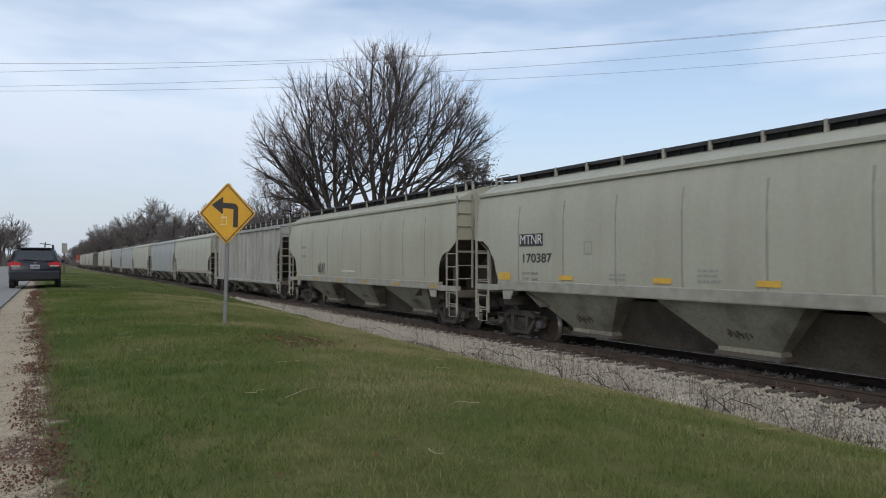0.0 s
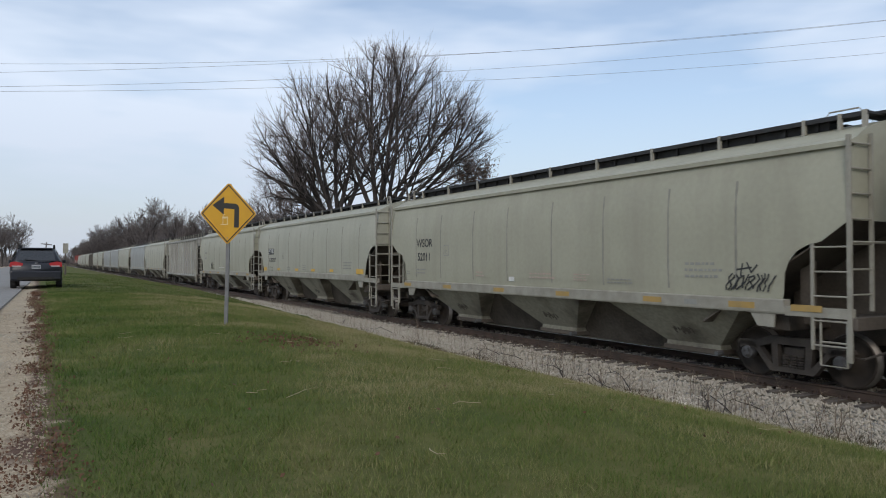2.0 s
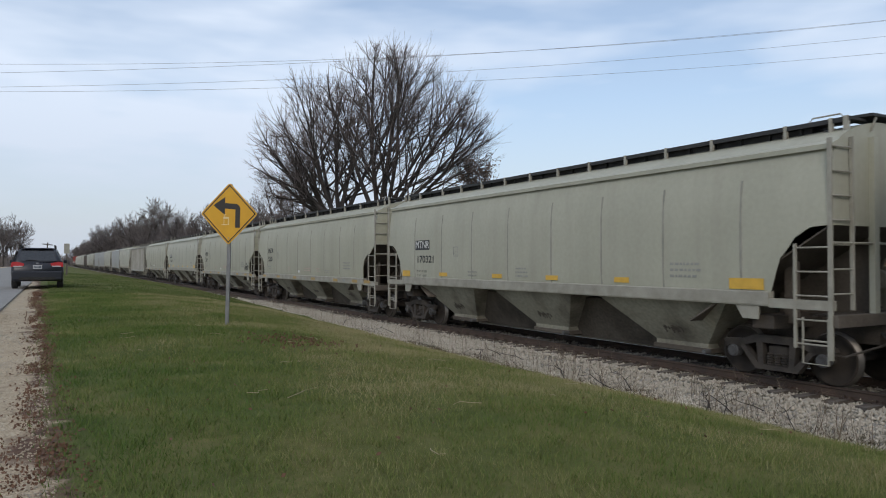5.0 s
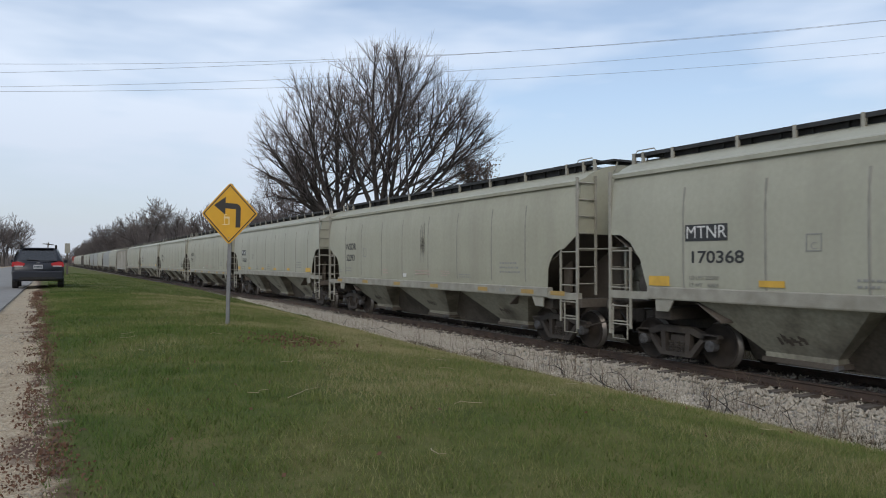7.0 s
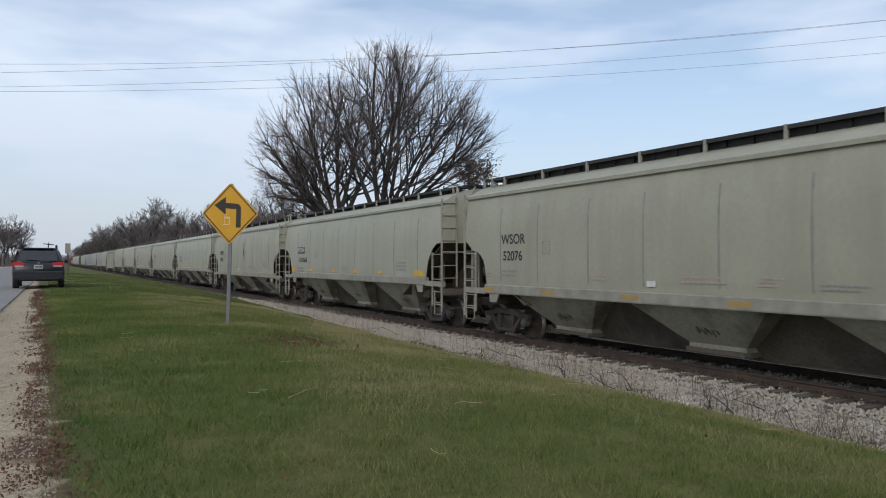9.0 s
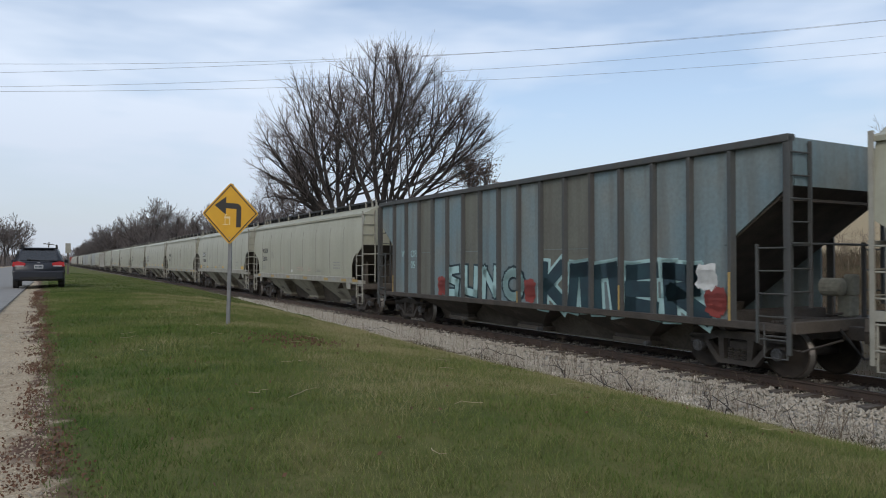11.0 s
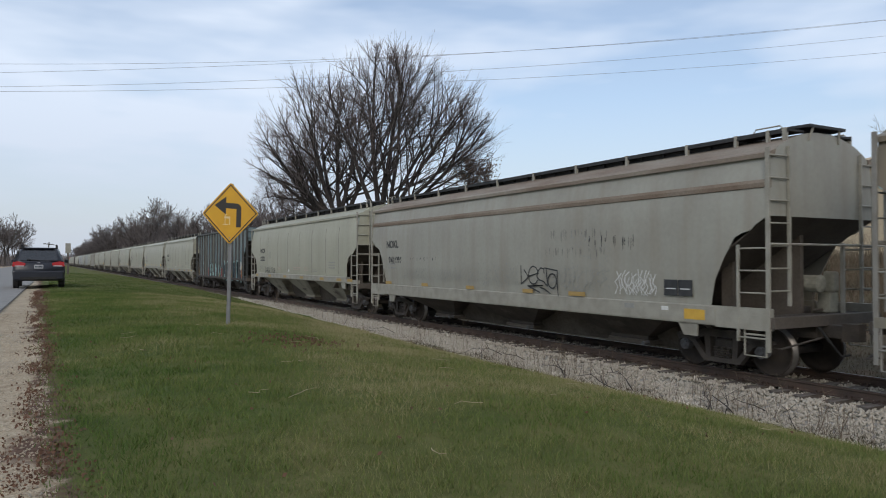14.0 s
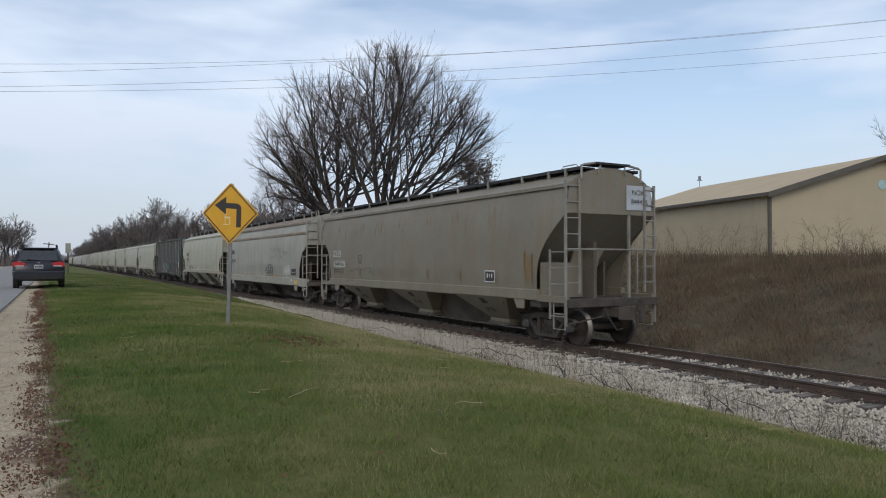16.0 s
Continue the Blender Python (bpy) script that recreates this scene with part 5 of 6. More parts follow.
def locomotive():
    loco = empty("locomotive", "red and grey diesel locomotive with a lit headlamp", "locomotive", "", None)
    bm = bmesh.new()
    box(bm, -1.5, 1.5, -8.6, 8.6, 1.1, 1.7, 0.05)
    part("frame", bm, M_UNDER, loco)
    bm = bmesh.new()
    box(bm, -0.95, 0.95, -7.6, 4.6, 1.7, 4.2, 0.12)
    part("long_hood", bm, M_LOCORED, loco)
    bm = bmesh.new()
    box(bm, -1.5, 1.5, 4.6, 6.8, 1.7, 4.6, 0.12)
    part("cab", bm, M_LOCORED, loco)
    bm = bmesh.new()
    box(bm, -0.9, 0.9, 6.8, 8.4, 1.7, 3.0, 0.1)
    part("short_hood", bm, M_LOCORED, loco)
    bm = bmesh.new()
    disc_stack(bm, [(-7.68, 0.16), (-7.62, 0.2), (-7.58, 0.2)], 12, "y")
    for v in bm.verts:
        v.co.z += 3.9
    part("headlamp", bm, M_LAMP, loco, "lit headlamp")
    for y in (-5.6, 5.6):
        build_truck(loco, y)
    for k in (-1, 1):
        bm = bmesh.new()
        for i in range(12):
            tube(bm, [(k * 1.45, -8.2 + i * 1.1, 1.7), (k * 1.45, -8.2 + i * 1.1, 2.7)], 0.025, 5)
        tube(bm, [(k * 1.45, -8.2, 2.7), (k * 1.45, 3.9, 2.7)], 0.025, 5)
        part("handrail", bm, M_GALV, loco)
    return loco


W_LABEL = "pale grey covered hopper car with black reporting marks on the track"


def build_train():
    """All cars with the place of their middles along the track at 8 s."""
    cars = []
    wsor = lambda n, s, e=None: covered_hopper(W_LABEL, M_CREAM, M_CREAM, M_GALV, "wsor", marks_wsor(n, s, e))
    mtnr = lambda n, s: covered_hopper("pale grey covered hopper with a black name board and yellow reflectors", M_CREAM2, M_CREAM2, M_GALV, "mtnr", marks_mtnr(n, s))
    cars.append((covered_hopper("rust-stained taupe covered hopper at the train's tail", M_TAUPE, M_TAUPE, M_LADTAUPE, "end", marks_844456), -76.13))
    cars.append((covered_hopper("weathered grey covered hopper with a rusty roof edge and sprayed tags", M_OLDGREY, M_RUSTROOF, M_GALV, "nokl", marks_841686), -57.1))
    cars.append((wsor("52022", 5, tag_52022), -38.75))
    cars.append((ribbed_hopper("weathered blue open hopper car with teal graffiti", M_BLUE, M_BLUE_DK, M_BLUE_DK, 4.28, 16, False, marks_blue, 8.45, 14.45), -20.6))
    cars.append((wsor("52076", 6), -2.3))
    cars.append((mtnr("170368", 7), 15.75))
    cars.append((wsor("52093", 8, tag_52093), 33.5))
    cars.append((mtnr("170321", 9), 51.45))
    cars.append((wsor("52101", 10, None), 69.33))
    first = wsor("52011", 11, lambda c: (scrawl("spray_tag", c, -6.5, 1.78, 0.95, 0.3, M_BLACKINK, 14, 13, 0.03, lean=0.5), strokes("spray_tag", c, -6.25, 2.0, [[(0, 0), (0.3, 0.04)], [(0.12, 0.1), (0.08, -0.1)], [(0.22, 0.12), (0.3, -0.05), (0.42, 0.08)]], M_BLACKINK, 0.03)))
    cars.append((first, 87.05))
    cars.append((mtnr("170387", 12), 105.05))
    plain = covered_hopper("pale grey covered hopper car with a black sprayed tag", M_CREAM, M_CREAM, M_GALV, "wsor", lambda c: (marks_plain(31)(c), graffiti_tag(c)))
    cars.append((plain, 122.8))
    ribbed = ribbed_hopper("chalky white ribbed covered hopper car with rust streaks", M_RIBWHITE, M_RIBWHITE, M_GALV, 4.0, 15, True, marks_none)
    cars.append((ribbed, 140.8))
    white = covered_hopper("pale grey covered hopper car far along the train", M_CREAM2, M_CREAM2, M_GALV, "wsor", marks_plain(41))
    bluegrey = covered_hopper("faded blue-grey covered hopper car", M_BLUEGREY, M_BLUEGREY, M_GALV, "end", marks_plain(51))
    cars += [(white, 158.7), (bluegrey, 176.6)]
    y = 194.5
    for kind in "wbbwwdwwww":
        if kind == "d":
            car = ribbed_hopper("dark brown ribbed hopper car far along the train", M_DARKCAR, M_DARKCAR, M_DARKCAR, 4.1, 15, False, marks_none)
        else:
            car = copy_thing({"w": white, "b": bluegrey}[kind], Matrix())
        cars.append((car, y))
        y += 17.9
    loco = locomotive()
    cars += [(loco, y + 1), (copy_thing(loco, Matrix()), y + 20)]
    return cars


SPEED, GAIN = 12.155, 0.01978


def travelled(t):
    return SPEED * (t - 8) + GAIN * (t - 8) ** 2


def motions():
    """The train rolls away along the track, and its wheels turn."""
    for car, y8 in TRAIN:
        walk(car, [(0.5 * i, on_track(y8 + travelled(0.5 * i))) for i in range(33)])
    first = {}
    for car, y8 in TRAIN[:13]:
        for o in car.children_recursive:
            if o.name.split(".")[0] != "wheelset":
                continue
            q = round(o.location.y, 3)
            if q not in first:
                rows = []
                for i in range(481):
                    rows.append((i / 30, pose(0, q, 0.457, -math.degrees((travelled(i / 30) - travelled(0)) / 0.457))))
                walk(o, rows)
                first[q] = o
            else:
                src = first[q]
                o.rotation_mode = "QUATERNION"
                data = o.animation_data_create()
                data.action = src.animation_data.action
                data.action_slot = src.animation_data.action_slot


# ---------- trees and plants ----------
def grow_tree(seed, height, spread, stems, depth, twig_r=0.012, base_r=0.3, lean=0.45, dome=None, many=(7, 6, 5, 5, 4), limbs=(), wobble=(0.10, 0.16), turn=(22, 48), rise=(0.10, 0.06), trunks=()):
    """Limbs and twigs of a bare tree as tapered bars: corner and face arrays for limbs and for twigs."""
    rng = random.Random(seed)
    sets = {"limb": ([], []), "twig": ([], [])}

    def bar(pts, r0, r1, sides, kind):
        verts, faces = sets[kind]
        base = len(verts)
        n = len(pts)
        for i, p in enumerate(pts):
            d = (pts[min(i + 1, n - 1)] - pts[max(i - 1, 0)]).normalized()
            u = d.orthogonal().normalized()
            w = d.cross(u)
            r = r0 + (r1 - r0) * i / (n - 1)
            for k in range(sides):
                a = 2 * math.pi * k / sides
                verts.append(p + (u * math.cos(a) + w * math.sin(a)) * r)
        for i in range(n - 1):
            for k in range(sides):
                faces.append((base + i * sides + k, base + i * sides + (k + 1) % sides, base + (i + 1) * sides + (k + 1) % sides, base + (i + 1) * sides + k))

    def branch(p, d, length, r, level):
        n = 6 if level == 0 else 2 if level == depth else 4 if level < 2 or depth > 4 and level < 3 else 3
        pts = [p.copy()]
        dirs = [d.copy()]
        q = p.copy()
        e = d.copy()
        for i in range(n - 1):
            wob = wobble[1] if level else wobble[0]
            e = (e + Vector((rng.gauss(0, wob), rng.gauss(0, wob), rng.gauss(0, wob * 0.6))) + Vector((0, 0, rise[0] if level < 3 else rise[1]))).normalized()
            q = q + e * length / (n - 1)
            pts.append(q.copy())
            dirs.append(e.copy())
        if dome and 0 < level < (3 if limbs else 9):
            rx, zc, rz, cx = (*dome, 0.0)[:4]
            for _ in range(4):
                e_in = pts[-1]
                if ((e_in.x - cx) ** 2 + e_in.y ** 2) / rx ** 2 + ((e_in.z - zc) / rz) ** 2 <= (rng.uniform(0.66, 0.96) if limbs else rng.uniform(0.86, 1.08)):
                    break
                pts = [p + (w - p) * 0.72 for w in pts]
            if (pts[-1] - p).length < 0.22:
                return
            length = min(length, (pts[-1] - p).length * 1.15)
        last = level >= depth
        bar(pts, max(r, twig_r), max(r * (0.45 if not last else 0.5), twig_r * 0.6), 6 if level == 0 else 4 if level < 2 else 3, "limb" if level < 3 else "twig")
        if last:
            return
        kids = many[min(level, 4)]
        for k in range(kids):
            f = rng.uniform(0.28 if level else 0.16 if limbs else 0.35, 0.97)
            i = min(int(f * (n - 1)), n - 2)
            g = f * (n - 1) - i
            o = pts[i].lerp(pts[i + 1], g)
            dd = dirs[i + 1]
            side = dd.orthogonal().normalized()
            side.rotate(Matrix.Rotation(rng.uniform(0, 6.283), 3, dd))
            ang = radians(rng.uniform(*turn))
            nd = (dd * math.cos(ang) + side * math.sin(ang)).normalized()
            branch(o, nd, length * rng.uniform(0.42, 0.62) * (1.15 - 0.35 * f), r * (0.36 + 0.2 * (1 - f)), level + 1)
        branch(pts[-1], dirs[-1], length * 0.5, r * 0.45, level + 1)

    for pts, r0, r1 in trunks:
        bar(pts, r0, r1, 9, "limb")
    for start, d, length, r in limbs:
        branch(start, d, length, r, 0)
    for s in range(stems):
        a = 2 * math.pi * (s + rng.uniform(-0.25, 0.25)) / stems
        tilt = lean * (0.25 + 0.75 * rng.random()) if stems > 1 else 0.05
        d = Vector((math.cos(a) * tilt * spread, math.sin(a) * tilt * spread, 1)).normalized()
        start = Vector((math.cos(a), math.sin(a), 0)) * (base_r * (1.2 if stems > 1 else 0))
        branch(start, d, height * rng.uniform(0.52, 0.64), base_r * (0.75 if stems > 1 else 1), 0)
    return sets


def bare_tree(name, label, sets, limb_m, twig_m, group=""):
    tree = empty(name, label, "tree", group)
    for key, nm, m in (("limb", "trunk", limb_m), ("twig", "crown", twig_m)):
        v, f = sets[key]
        ob = mesh_of(nm, [tuple(p) for p in v], f, m)
        ob.parent = tree
    return tree


def fan_tree():
    """Two trunks side by side, each opening into straight limbs that fan out to a round crown. x runs along the widest side."""
    rng = random.Random(17)
    rx, zc, rz, cx = 8.6, 7.9, 8.6, 0.4
    limbs, trunks = [], []
    for x0, x1, low, high, count in ((-1.2, -2.3, -66, 24, 9), (0.7, 0.8, -24, 54, 10)):
        top = Vector((x1, 0.0, 4.6))
        trunks.append(([Vector((x0, 0, -0.3)), Vector((x0 + (x1 - x0) * 0.35, 0.1, 1.6)), Vector((x0 + (x1 - x0) * 0.8, 0.0, 3.3)), top], 0.46, 0.30))
        for i in range(count):
            a = radians(low + (high - low) * (i + 0.5 + rng.uniform(-0.3, 0.3)) / count)
            b = radians(rng.uniform(-38, 38))
            d = Vector((math.sin(a), math.cos(a) * math.sin(b), math.cos(a) * math.cos(b))).normalized()
            start = Vector((x1 * (0.8 + 0.2 * rng.random()), rng.uniform(-0.15, 0.15), rng.uniform(3.4, 4.6)))
            # run out to the crown's edge
            length = 0.5
            while length < 14:
                p = start + d * length
                if ((p.x - cx) ** 2 + p.y ** 2) / rx ** 2 + ((p.z - zc - 0.25 * p.x * (p.x < 0)) / rz) ** 2 > 0.52:
                    break
                length += 0.2
            limbs.append((start, d, length, rng.uniform(0.14, 0.20)))
    return grow_tree(23, 0, 1, 0, 4, 0.0064, 0.3, 0.5, (rx, zc, rz, cx), (8, 5, 4, 2, 2), limbs, (0.055, 0.10), (20, 48), (0.04, 0.09), trunks)


def build_trees():
    big = bare_tree("bare_tree", "large bare tree with two trunks and a wide fan of limbs", fan_tree(), M_BARK, M_TWIG)
    big.matrix_basis = pose(18.95, 43.0, 0.3, 0, 0, -23.6)
    side = bare_tree("bare_tree", "smaller bare tree beside the large one", grow_tree(5, 9.0, 1.0, 4, 4, 0.009, 0.13, 0.5, None, (6, 5, 4, 3, 3)), M_BARK, M_TWIG)
    side.matrix_basis = pose(13.2 + 3.2, 52.0, 0.3)
    rng = random.Random(4)
    kinds = []
    for k, (hgt, st) in enumerate(((13, 1), (12, 3), (10, 4), (11, 2), (8, 5))):
        kinds.append(bare_tree("woodland_tree", "bare brown tree in the wood beside the track", grow_tree(50 + k, hgt, 0.9, st, 4 if k == 0 else 3, 0.022 if k == 0 else 0.032, 0.2, 0.5, (hgt * 0.42, hgt * 0.5, hgt * 0.55), (7, 6, 5, 3, 3) if st < 3 else (6, 5, 5, 3, 3)), M_BARK, M_FARTWIG, "bare wood along the track"))
    spots = []
    y = 74.0
    while y < 560:
        for row in range(4 if y < 220 else 3):
            spots.append((18.4 + bend(y)[0] + row * 3.4 + rng.uniform(-1.2, 1.2), y + rng.uniform(-3, 3)))
        y += 4.2 + y * 0.019
    for i, (x, y) in enumerate(spots):
        k = 2 if y < 100 and rng.random() < 0.7 else rng.randrange(5)
        sc = rng.uniform(0.72, 1.0) * (0.84 if y < 110 else 0.8 if y < 165 else 1.2)
        if abs(y - 148) < 5 and x < 22:
            k, sc = 0, 1.12
        m = pose(x, y, 1.0, 0, 0, rng.uniform(0, 360)) @ Matrix.Scale(sc, 4)
        if i < 5:
            kinds[i].matrix_basis = m
        else:
            t = copy_thing(kinds[k], pose(0, 0, 0))
            t.matrix_basis = m
    t = copy_thing(kinds[0], pose(0, 0, 0))
    t.matrix_basis = pose(21.4, 147, 0.8, 0, 0, 70) @ Matrix.Scale(1.17, 4)
    for x, y, k, sc in ((-6.6, 186, 0, 0.95), (-7.6, 196, 1, 1.1), (-6.0, 212, 3, 1.05), (-7.2, 226, 0, 1.15), (-5.6, 250, 1, 1.2), (-10.5, 195, 0, 0.8), (-14, 215, 0, 0.9), (-9.5, 190, 0, 0.85), (-13, 205, 1, 0.95), (-18, 180, 3, 0.9), (-12, 260, 1, 1.0), (-22, 240, 0, 1.0), (-30, 200, 2, 1.1), (-9, 320, 1, 0.9), (-16, 330, 3, 1.0)):
        t = copy_thing(kinds[k], pose(0, 0, 0))
        t.matrix_basis = pose(x, y, 1.0, 0, 0, x * 31) @ Matrix.Scale(sc, 4)
        t["group"] = "bare trees across the road"
        t["label"] = "bare grey-brown tree beside the road"
    r = np.random.RandomState(3)
    n = 38000
    by = 62 + 520 * r.uniform(0, 1, n) ** 1.7
    bx = 17.6 + 15 * r.uniform(0, 1, n) ** 1.3 + np.array([bend(q)[0] for q in by])
    over = r.uniform(0, 1, n) < 0.12
    by = np.where(over, 180 + 160 * r.uniform(0, 1, n), by)
    bx = np.where(over, -5.6 - 30 * r.uniform(0, 1, n), bx)
    far = r.uniform(0, 1, n) < 0.14
    by = np.where(far, 560 + 120 * r.uniform(0, 1, n), by)
    bx = np.where(far, -70 + 110 * r.uniform(0, 1, n), bx)
    hgt = r.uniform(1.2, 4.4, n) * np.clip(0.55 + by / 300, 0.5, 1.0) * np.where(far, 1.9, 1.0)
    wid = 0.03 + by * 0.0005
    a = r.uniform(0, 6.283, n)
    z0 = np.full(n, 0.4)
    v = np.stack([np.stack([bx - wid * np.cos(a), by - wid * np.sin(a), z0], 1), np.stack([bx + wid * np.cos(a), by + wid * np.sin(a), z0], 1),
                  np.stack([bx + r.normal(0, 0.35, n) * hgt * 0.6, by + r.normal(0, 0.35, n) * hgt * 0.6, z0 + hgt], 1)], 1).reshape(-1, 3)
    mesh_of("brushwood", v, np.arange(3 * n).reshape(-1, 3), M_FARTWIG, "stuff", "dense bare brown brushwood under the trees", "brush")
    # the tree beyond the barn
    t = copy_thing(side, pose(0, 0, 0))
    t.matrix_basis = pose(80, 36.5, 2.5, 0, 0, 60) @ Matrix.Scale(1.9, 4)
    t["label"], t["group"] = "bare tree behind the tan barn", ""
    # small tree that keeps its withered leaves
    tree = empty("oak_tree", "small tree with withered reddish-brown leaves", "tree")
    sets = grow_tree(21, 8.0, 0.6, 1, 3, 0.02, 0.16)
    for key, nm, m in (("limb", "trunk", M_BARK), ("twig", "branches", M_TWIG)):
        ob = mesh_of(nm, [tuple(p) for p in sets[key][0]], sets[key][1], m)
        ob.parent = tree
    pts = np.array([tuple(p) for p in sets["twig"][0]])
    r = np.random.RandomState(2)
    c = pts[r.randint(0, len(pts), 5500)] + r.normal(0, 0.13, (5500, 3))
    ob = leaf_cloud("crown", c, 0.075, M_BROWNLEAF, r)
    ob.parent = tree
    tree.matrix_basis = pose(26.0, 42.5, 1.6)


def leaf_cloud(name, centres, size, material, r):
    n = len(centres)
    a = r.normal(0, 1, (n, 3))
    a /= np.linalg.norm(a, axis=1)[:, None]
    b = np.cross(a, r.normal(0, 1, (n, 3)))
    b /= np.linalg.norm(b, axis=1)[:, None]
    s = size * r.uniform(0.5, 1.2, (n, 1))
    v = np.stack([centres - a * s, centres + b * s * 0.6, centres + a * s, centres - b * s * 0.6], 1).reshape(-1, 3)
    return mesh_of(name, v, np.arange(4 * n).reshape(-1, 4), material)


def surface(xs, ys):
    return np.array([ground_z(x, y) for x, y in zip(xs, ys)])


def blades(name, xs, ys, height, width, material, r, label, lean=0.5):
    n = len(xs)
    z = surface(xs, ys) - 0.01
    a = r.uniform(0, 6.283, n)
    hgt = height * r.uniform(0.5, 1.25, n)
    dx, dy = np.cos(a), np.sin(a)
    lx, ly = r.normal(0, lean, n) * hgt, r.normal(0, lean, n) * hgt
    v = np.stack([np.stack([xs - dx * width / 2, ys - dy * width / 2, z], 1), np.stack([xs + dx * width / 2, ys + dy * width / 2, z], 1),
                  np.stack([xs + lx, ys + ly, z + hgt], 1)], 1).reshape(-1, 3)
    return mesh_of(name, v, np.arange(3 * n).reshape(-1, 3), material, "stuff", label, "grass")


def build_plants():
    r = np.random.RandomState(7)
    # mown grass: thick near the road's shoulder, thinner along the verge
    n = 520000
    y = 1.3 + 25 * r.uniform(0, 1, n) ** 2.0
    x = r.uniform(0.12, 10.3, n)
    keep = (x < 0.8 + y * 2.05) & (x > 0.12 + 0.25 * r.uniform(0, 1, n) ** 2)
    x, y = x[keep], y[keep]
    w = 0.003 + 0.0007 * y
    # tufts: taller and shorter growth side by side
    tuft = np.array([noise.noise((a * 3.2, b * 3.2, 5.0)) + 0.7 * noise.noise((a * 9.0, b * 9.0, 2.0)) for a, b in zip(x.tolist(), y.tolist())])
    blades("grass", x, y, np.clip(0.05 + 0.034 * tuft, 0.028, 0.10), w, M_BLADE, r, "short green mown grass with dry straw on the verge")
    n = 60000
    y = 26 + 50 * r.uniform(0, 1, n) ** 1.6
    x = r.uniform(0.3, 10.3, n) + np.array([bend(q)[0] for q in y]) * 0.8
    blades("grass", x, y, 0.05, 0.03, M_BLADE_FAR, r, "short green mown grass along the verge")
    n = 2600
    y = 2.0 + 20 * r.uniform(0, 1, n) ** 2
    x = 0.10 + r.normal(0, 0.07, n)
    blades("grass", x, y, 0.04, 0.005 + 0.0008 * y, M_BLADE, r, "thin grass creeping over the gravel shoulder")
    n = 45000
    y = r.uniform(-9, 1.4, n)
    x = r.uniform(0.15, 10.2, n)
    blades("grass", x, y, 0.043, 0.009, M_BLADE, r, "short green mown grass beside the road")
    # leaf litter on the shoulder
    n = 13000
    y = 2.0 + 26 * r.uniform(0, 1, n) ** 1.7
    x = 0.04 + r.normal(0, 0.10, n)
    clump = np.array([noise.noise((a * 5.0, q * 1.6, 1.0)) + 0.5 * noise.noise((a * 16, q * 7.0, 4.0)) for a, q in zip(x, y)])
    keep = clump + r.normal(0, 0.10, n) > 0.02
    x, y = x[keep], y[keep]
    c = np.stack([x, y, surface(x, y) + r.uniform(0.0, 0.025, len(x))], 1)
    tagged(leaf_cloud("leaf_litter", c, 0.0085 + 0.0009 * y[:, None], M_LITTER, r), "reddish-brown dead leaves along the gravel shoulder", "leaf litter", "", "stuff")
    # fallen leaves and twigs strewn over the grass
    n = 160
    y = 3 + 16 * r.uniform(0, 1, n) ** 1.4
    x = r.uniform(0.4, 6, n)
    c = np.stack([x, y, surface(x, y) + 0.045], 1)
    tagged(leaf_cloud("fallen_leaves", c, 0.016, M_LITTER, r), "scattered dead leaves lying in the grass", "fallen leaves", "", "stuff")
    n = 7000
    y = 1.5 + 45 * r.uniform(0, 1, n) ** 1.6
    x = 10.28 + r.normal(0, 0.16, n) + 0.18 * np.sin(y * 1.3) + np.array([bend(q)[0] for q in y])
    blades("dead_grass", x, y, 0.13, 0.008, M_DRY, r, "dead grass tufts at the ballast's foot", 0.5)
    n = 9000
    y = r.uniform(2.5, 20, n)
    x = 10.12 + r.normal(0, 0.15, n) + 0.16 * np.sin(y * 1.3) + 0.1 * np.sin(y * 3.1 + 1) + np.array([bend(q)[0] for q in y])
    blades("dead_grass", x, y, 0.10, 0.014, M_DRY, r, "matted dead grass along the ballast's foot", 0.8)
    build_shoulder_gravel(r)
    # a worn patch of dead leaves in the grass
    n = 420
    x, y = 3.05 + r.normal(0, 0.30, n), 9.3 + r.normal(0, 0.55, n)
    c = np.stack([x, y, surface(x, y) + r.uniform(0.015, 0.05, n)], 1)
    tagged(leaf_cloud("dead_leaf_patch", c, 0.022, M_LITTER, r), "patch of dead leaves and straw in the grass", "fallen leaves", "", "stuff")
    # the rough bank beyond the track
    n = 230000
    y = 4 + 58 * r.uniform(0, 1, n) ** 1.35
    x = 15.6 + 13.8 * r.uniform(0, 1, n)
    clump = np.array([noise.noise((a * 0.45, b * 0.45, 9.0)) + 0.6 * noise.noise((a * 1.7, b * 1.7, 6.0)) for a, b in zip(x.tolist(), y.tolist())])
    tall = 0.14 + 0.14 * np.clip((x - 16) / 8, 0, 1) + 0.20 * clump
    blades("rough_growth", x, y, np.clip(tall, 0.05, 0.6), 0.014 + 0.0005 * y, M_BANK, r, "rough dead grass and weeds on the far bank", 0.45)
    n = 16000
    y = r.uniform(10, 70, n)
    x = r.uniform(26.5, 44, n)
    clump = np.array([noise.noise((a * 0.3, b * 0.3, 3.0)) for a, b in zip(x.tolist(), y.tolist())])
    blades("dead_grass", x, y, np.clip(0.55 + 0.9 * clump, 0.2, 1.3), 0.028, M_DRY, r, "tall dead grass before the tan barn", 0.22)
    build_stalks(r)
    rng = random.Random(8)
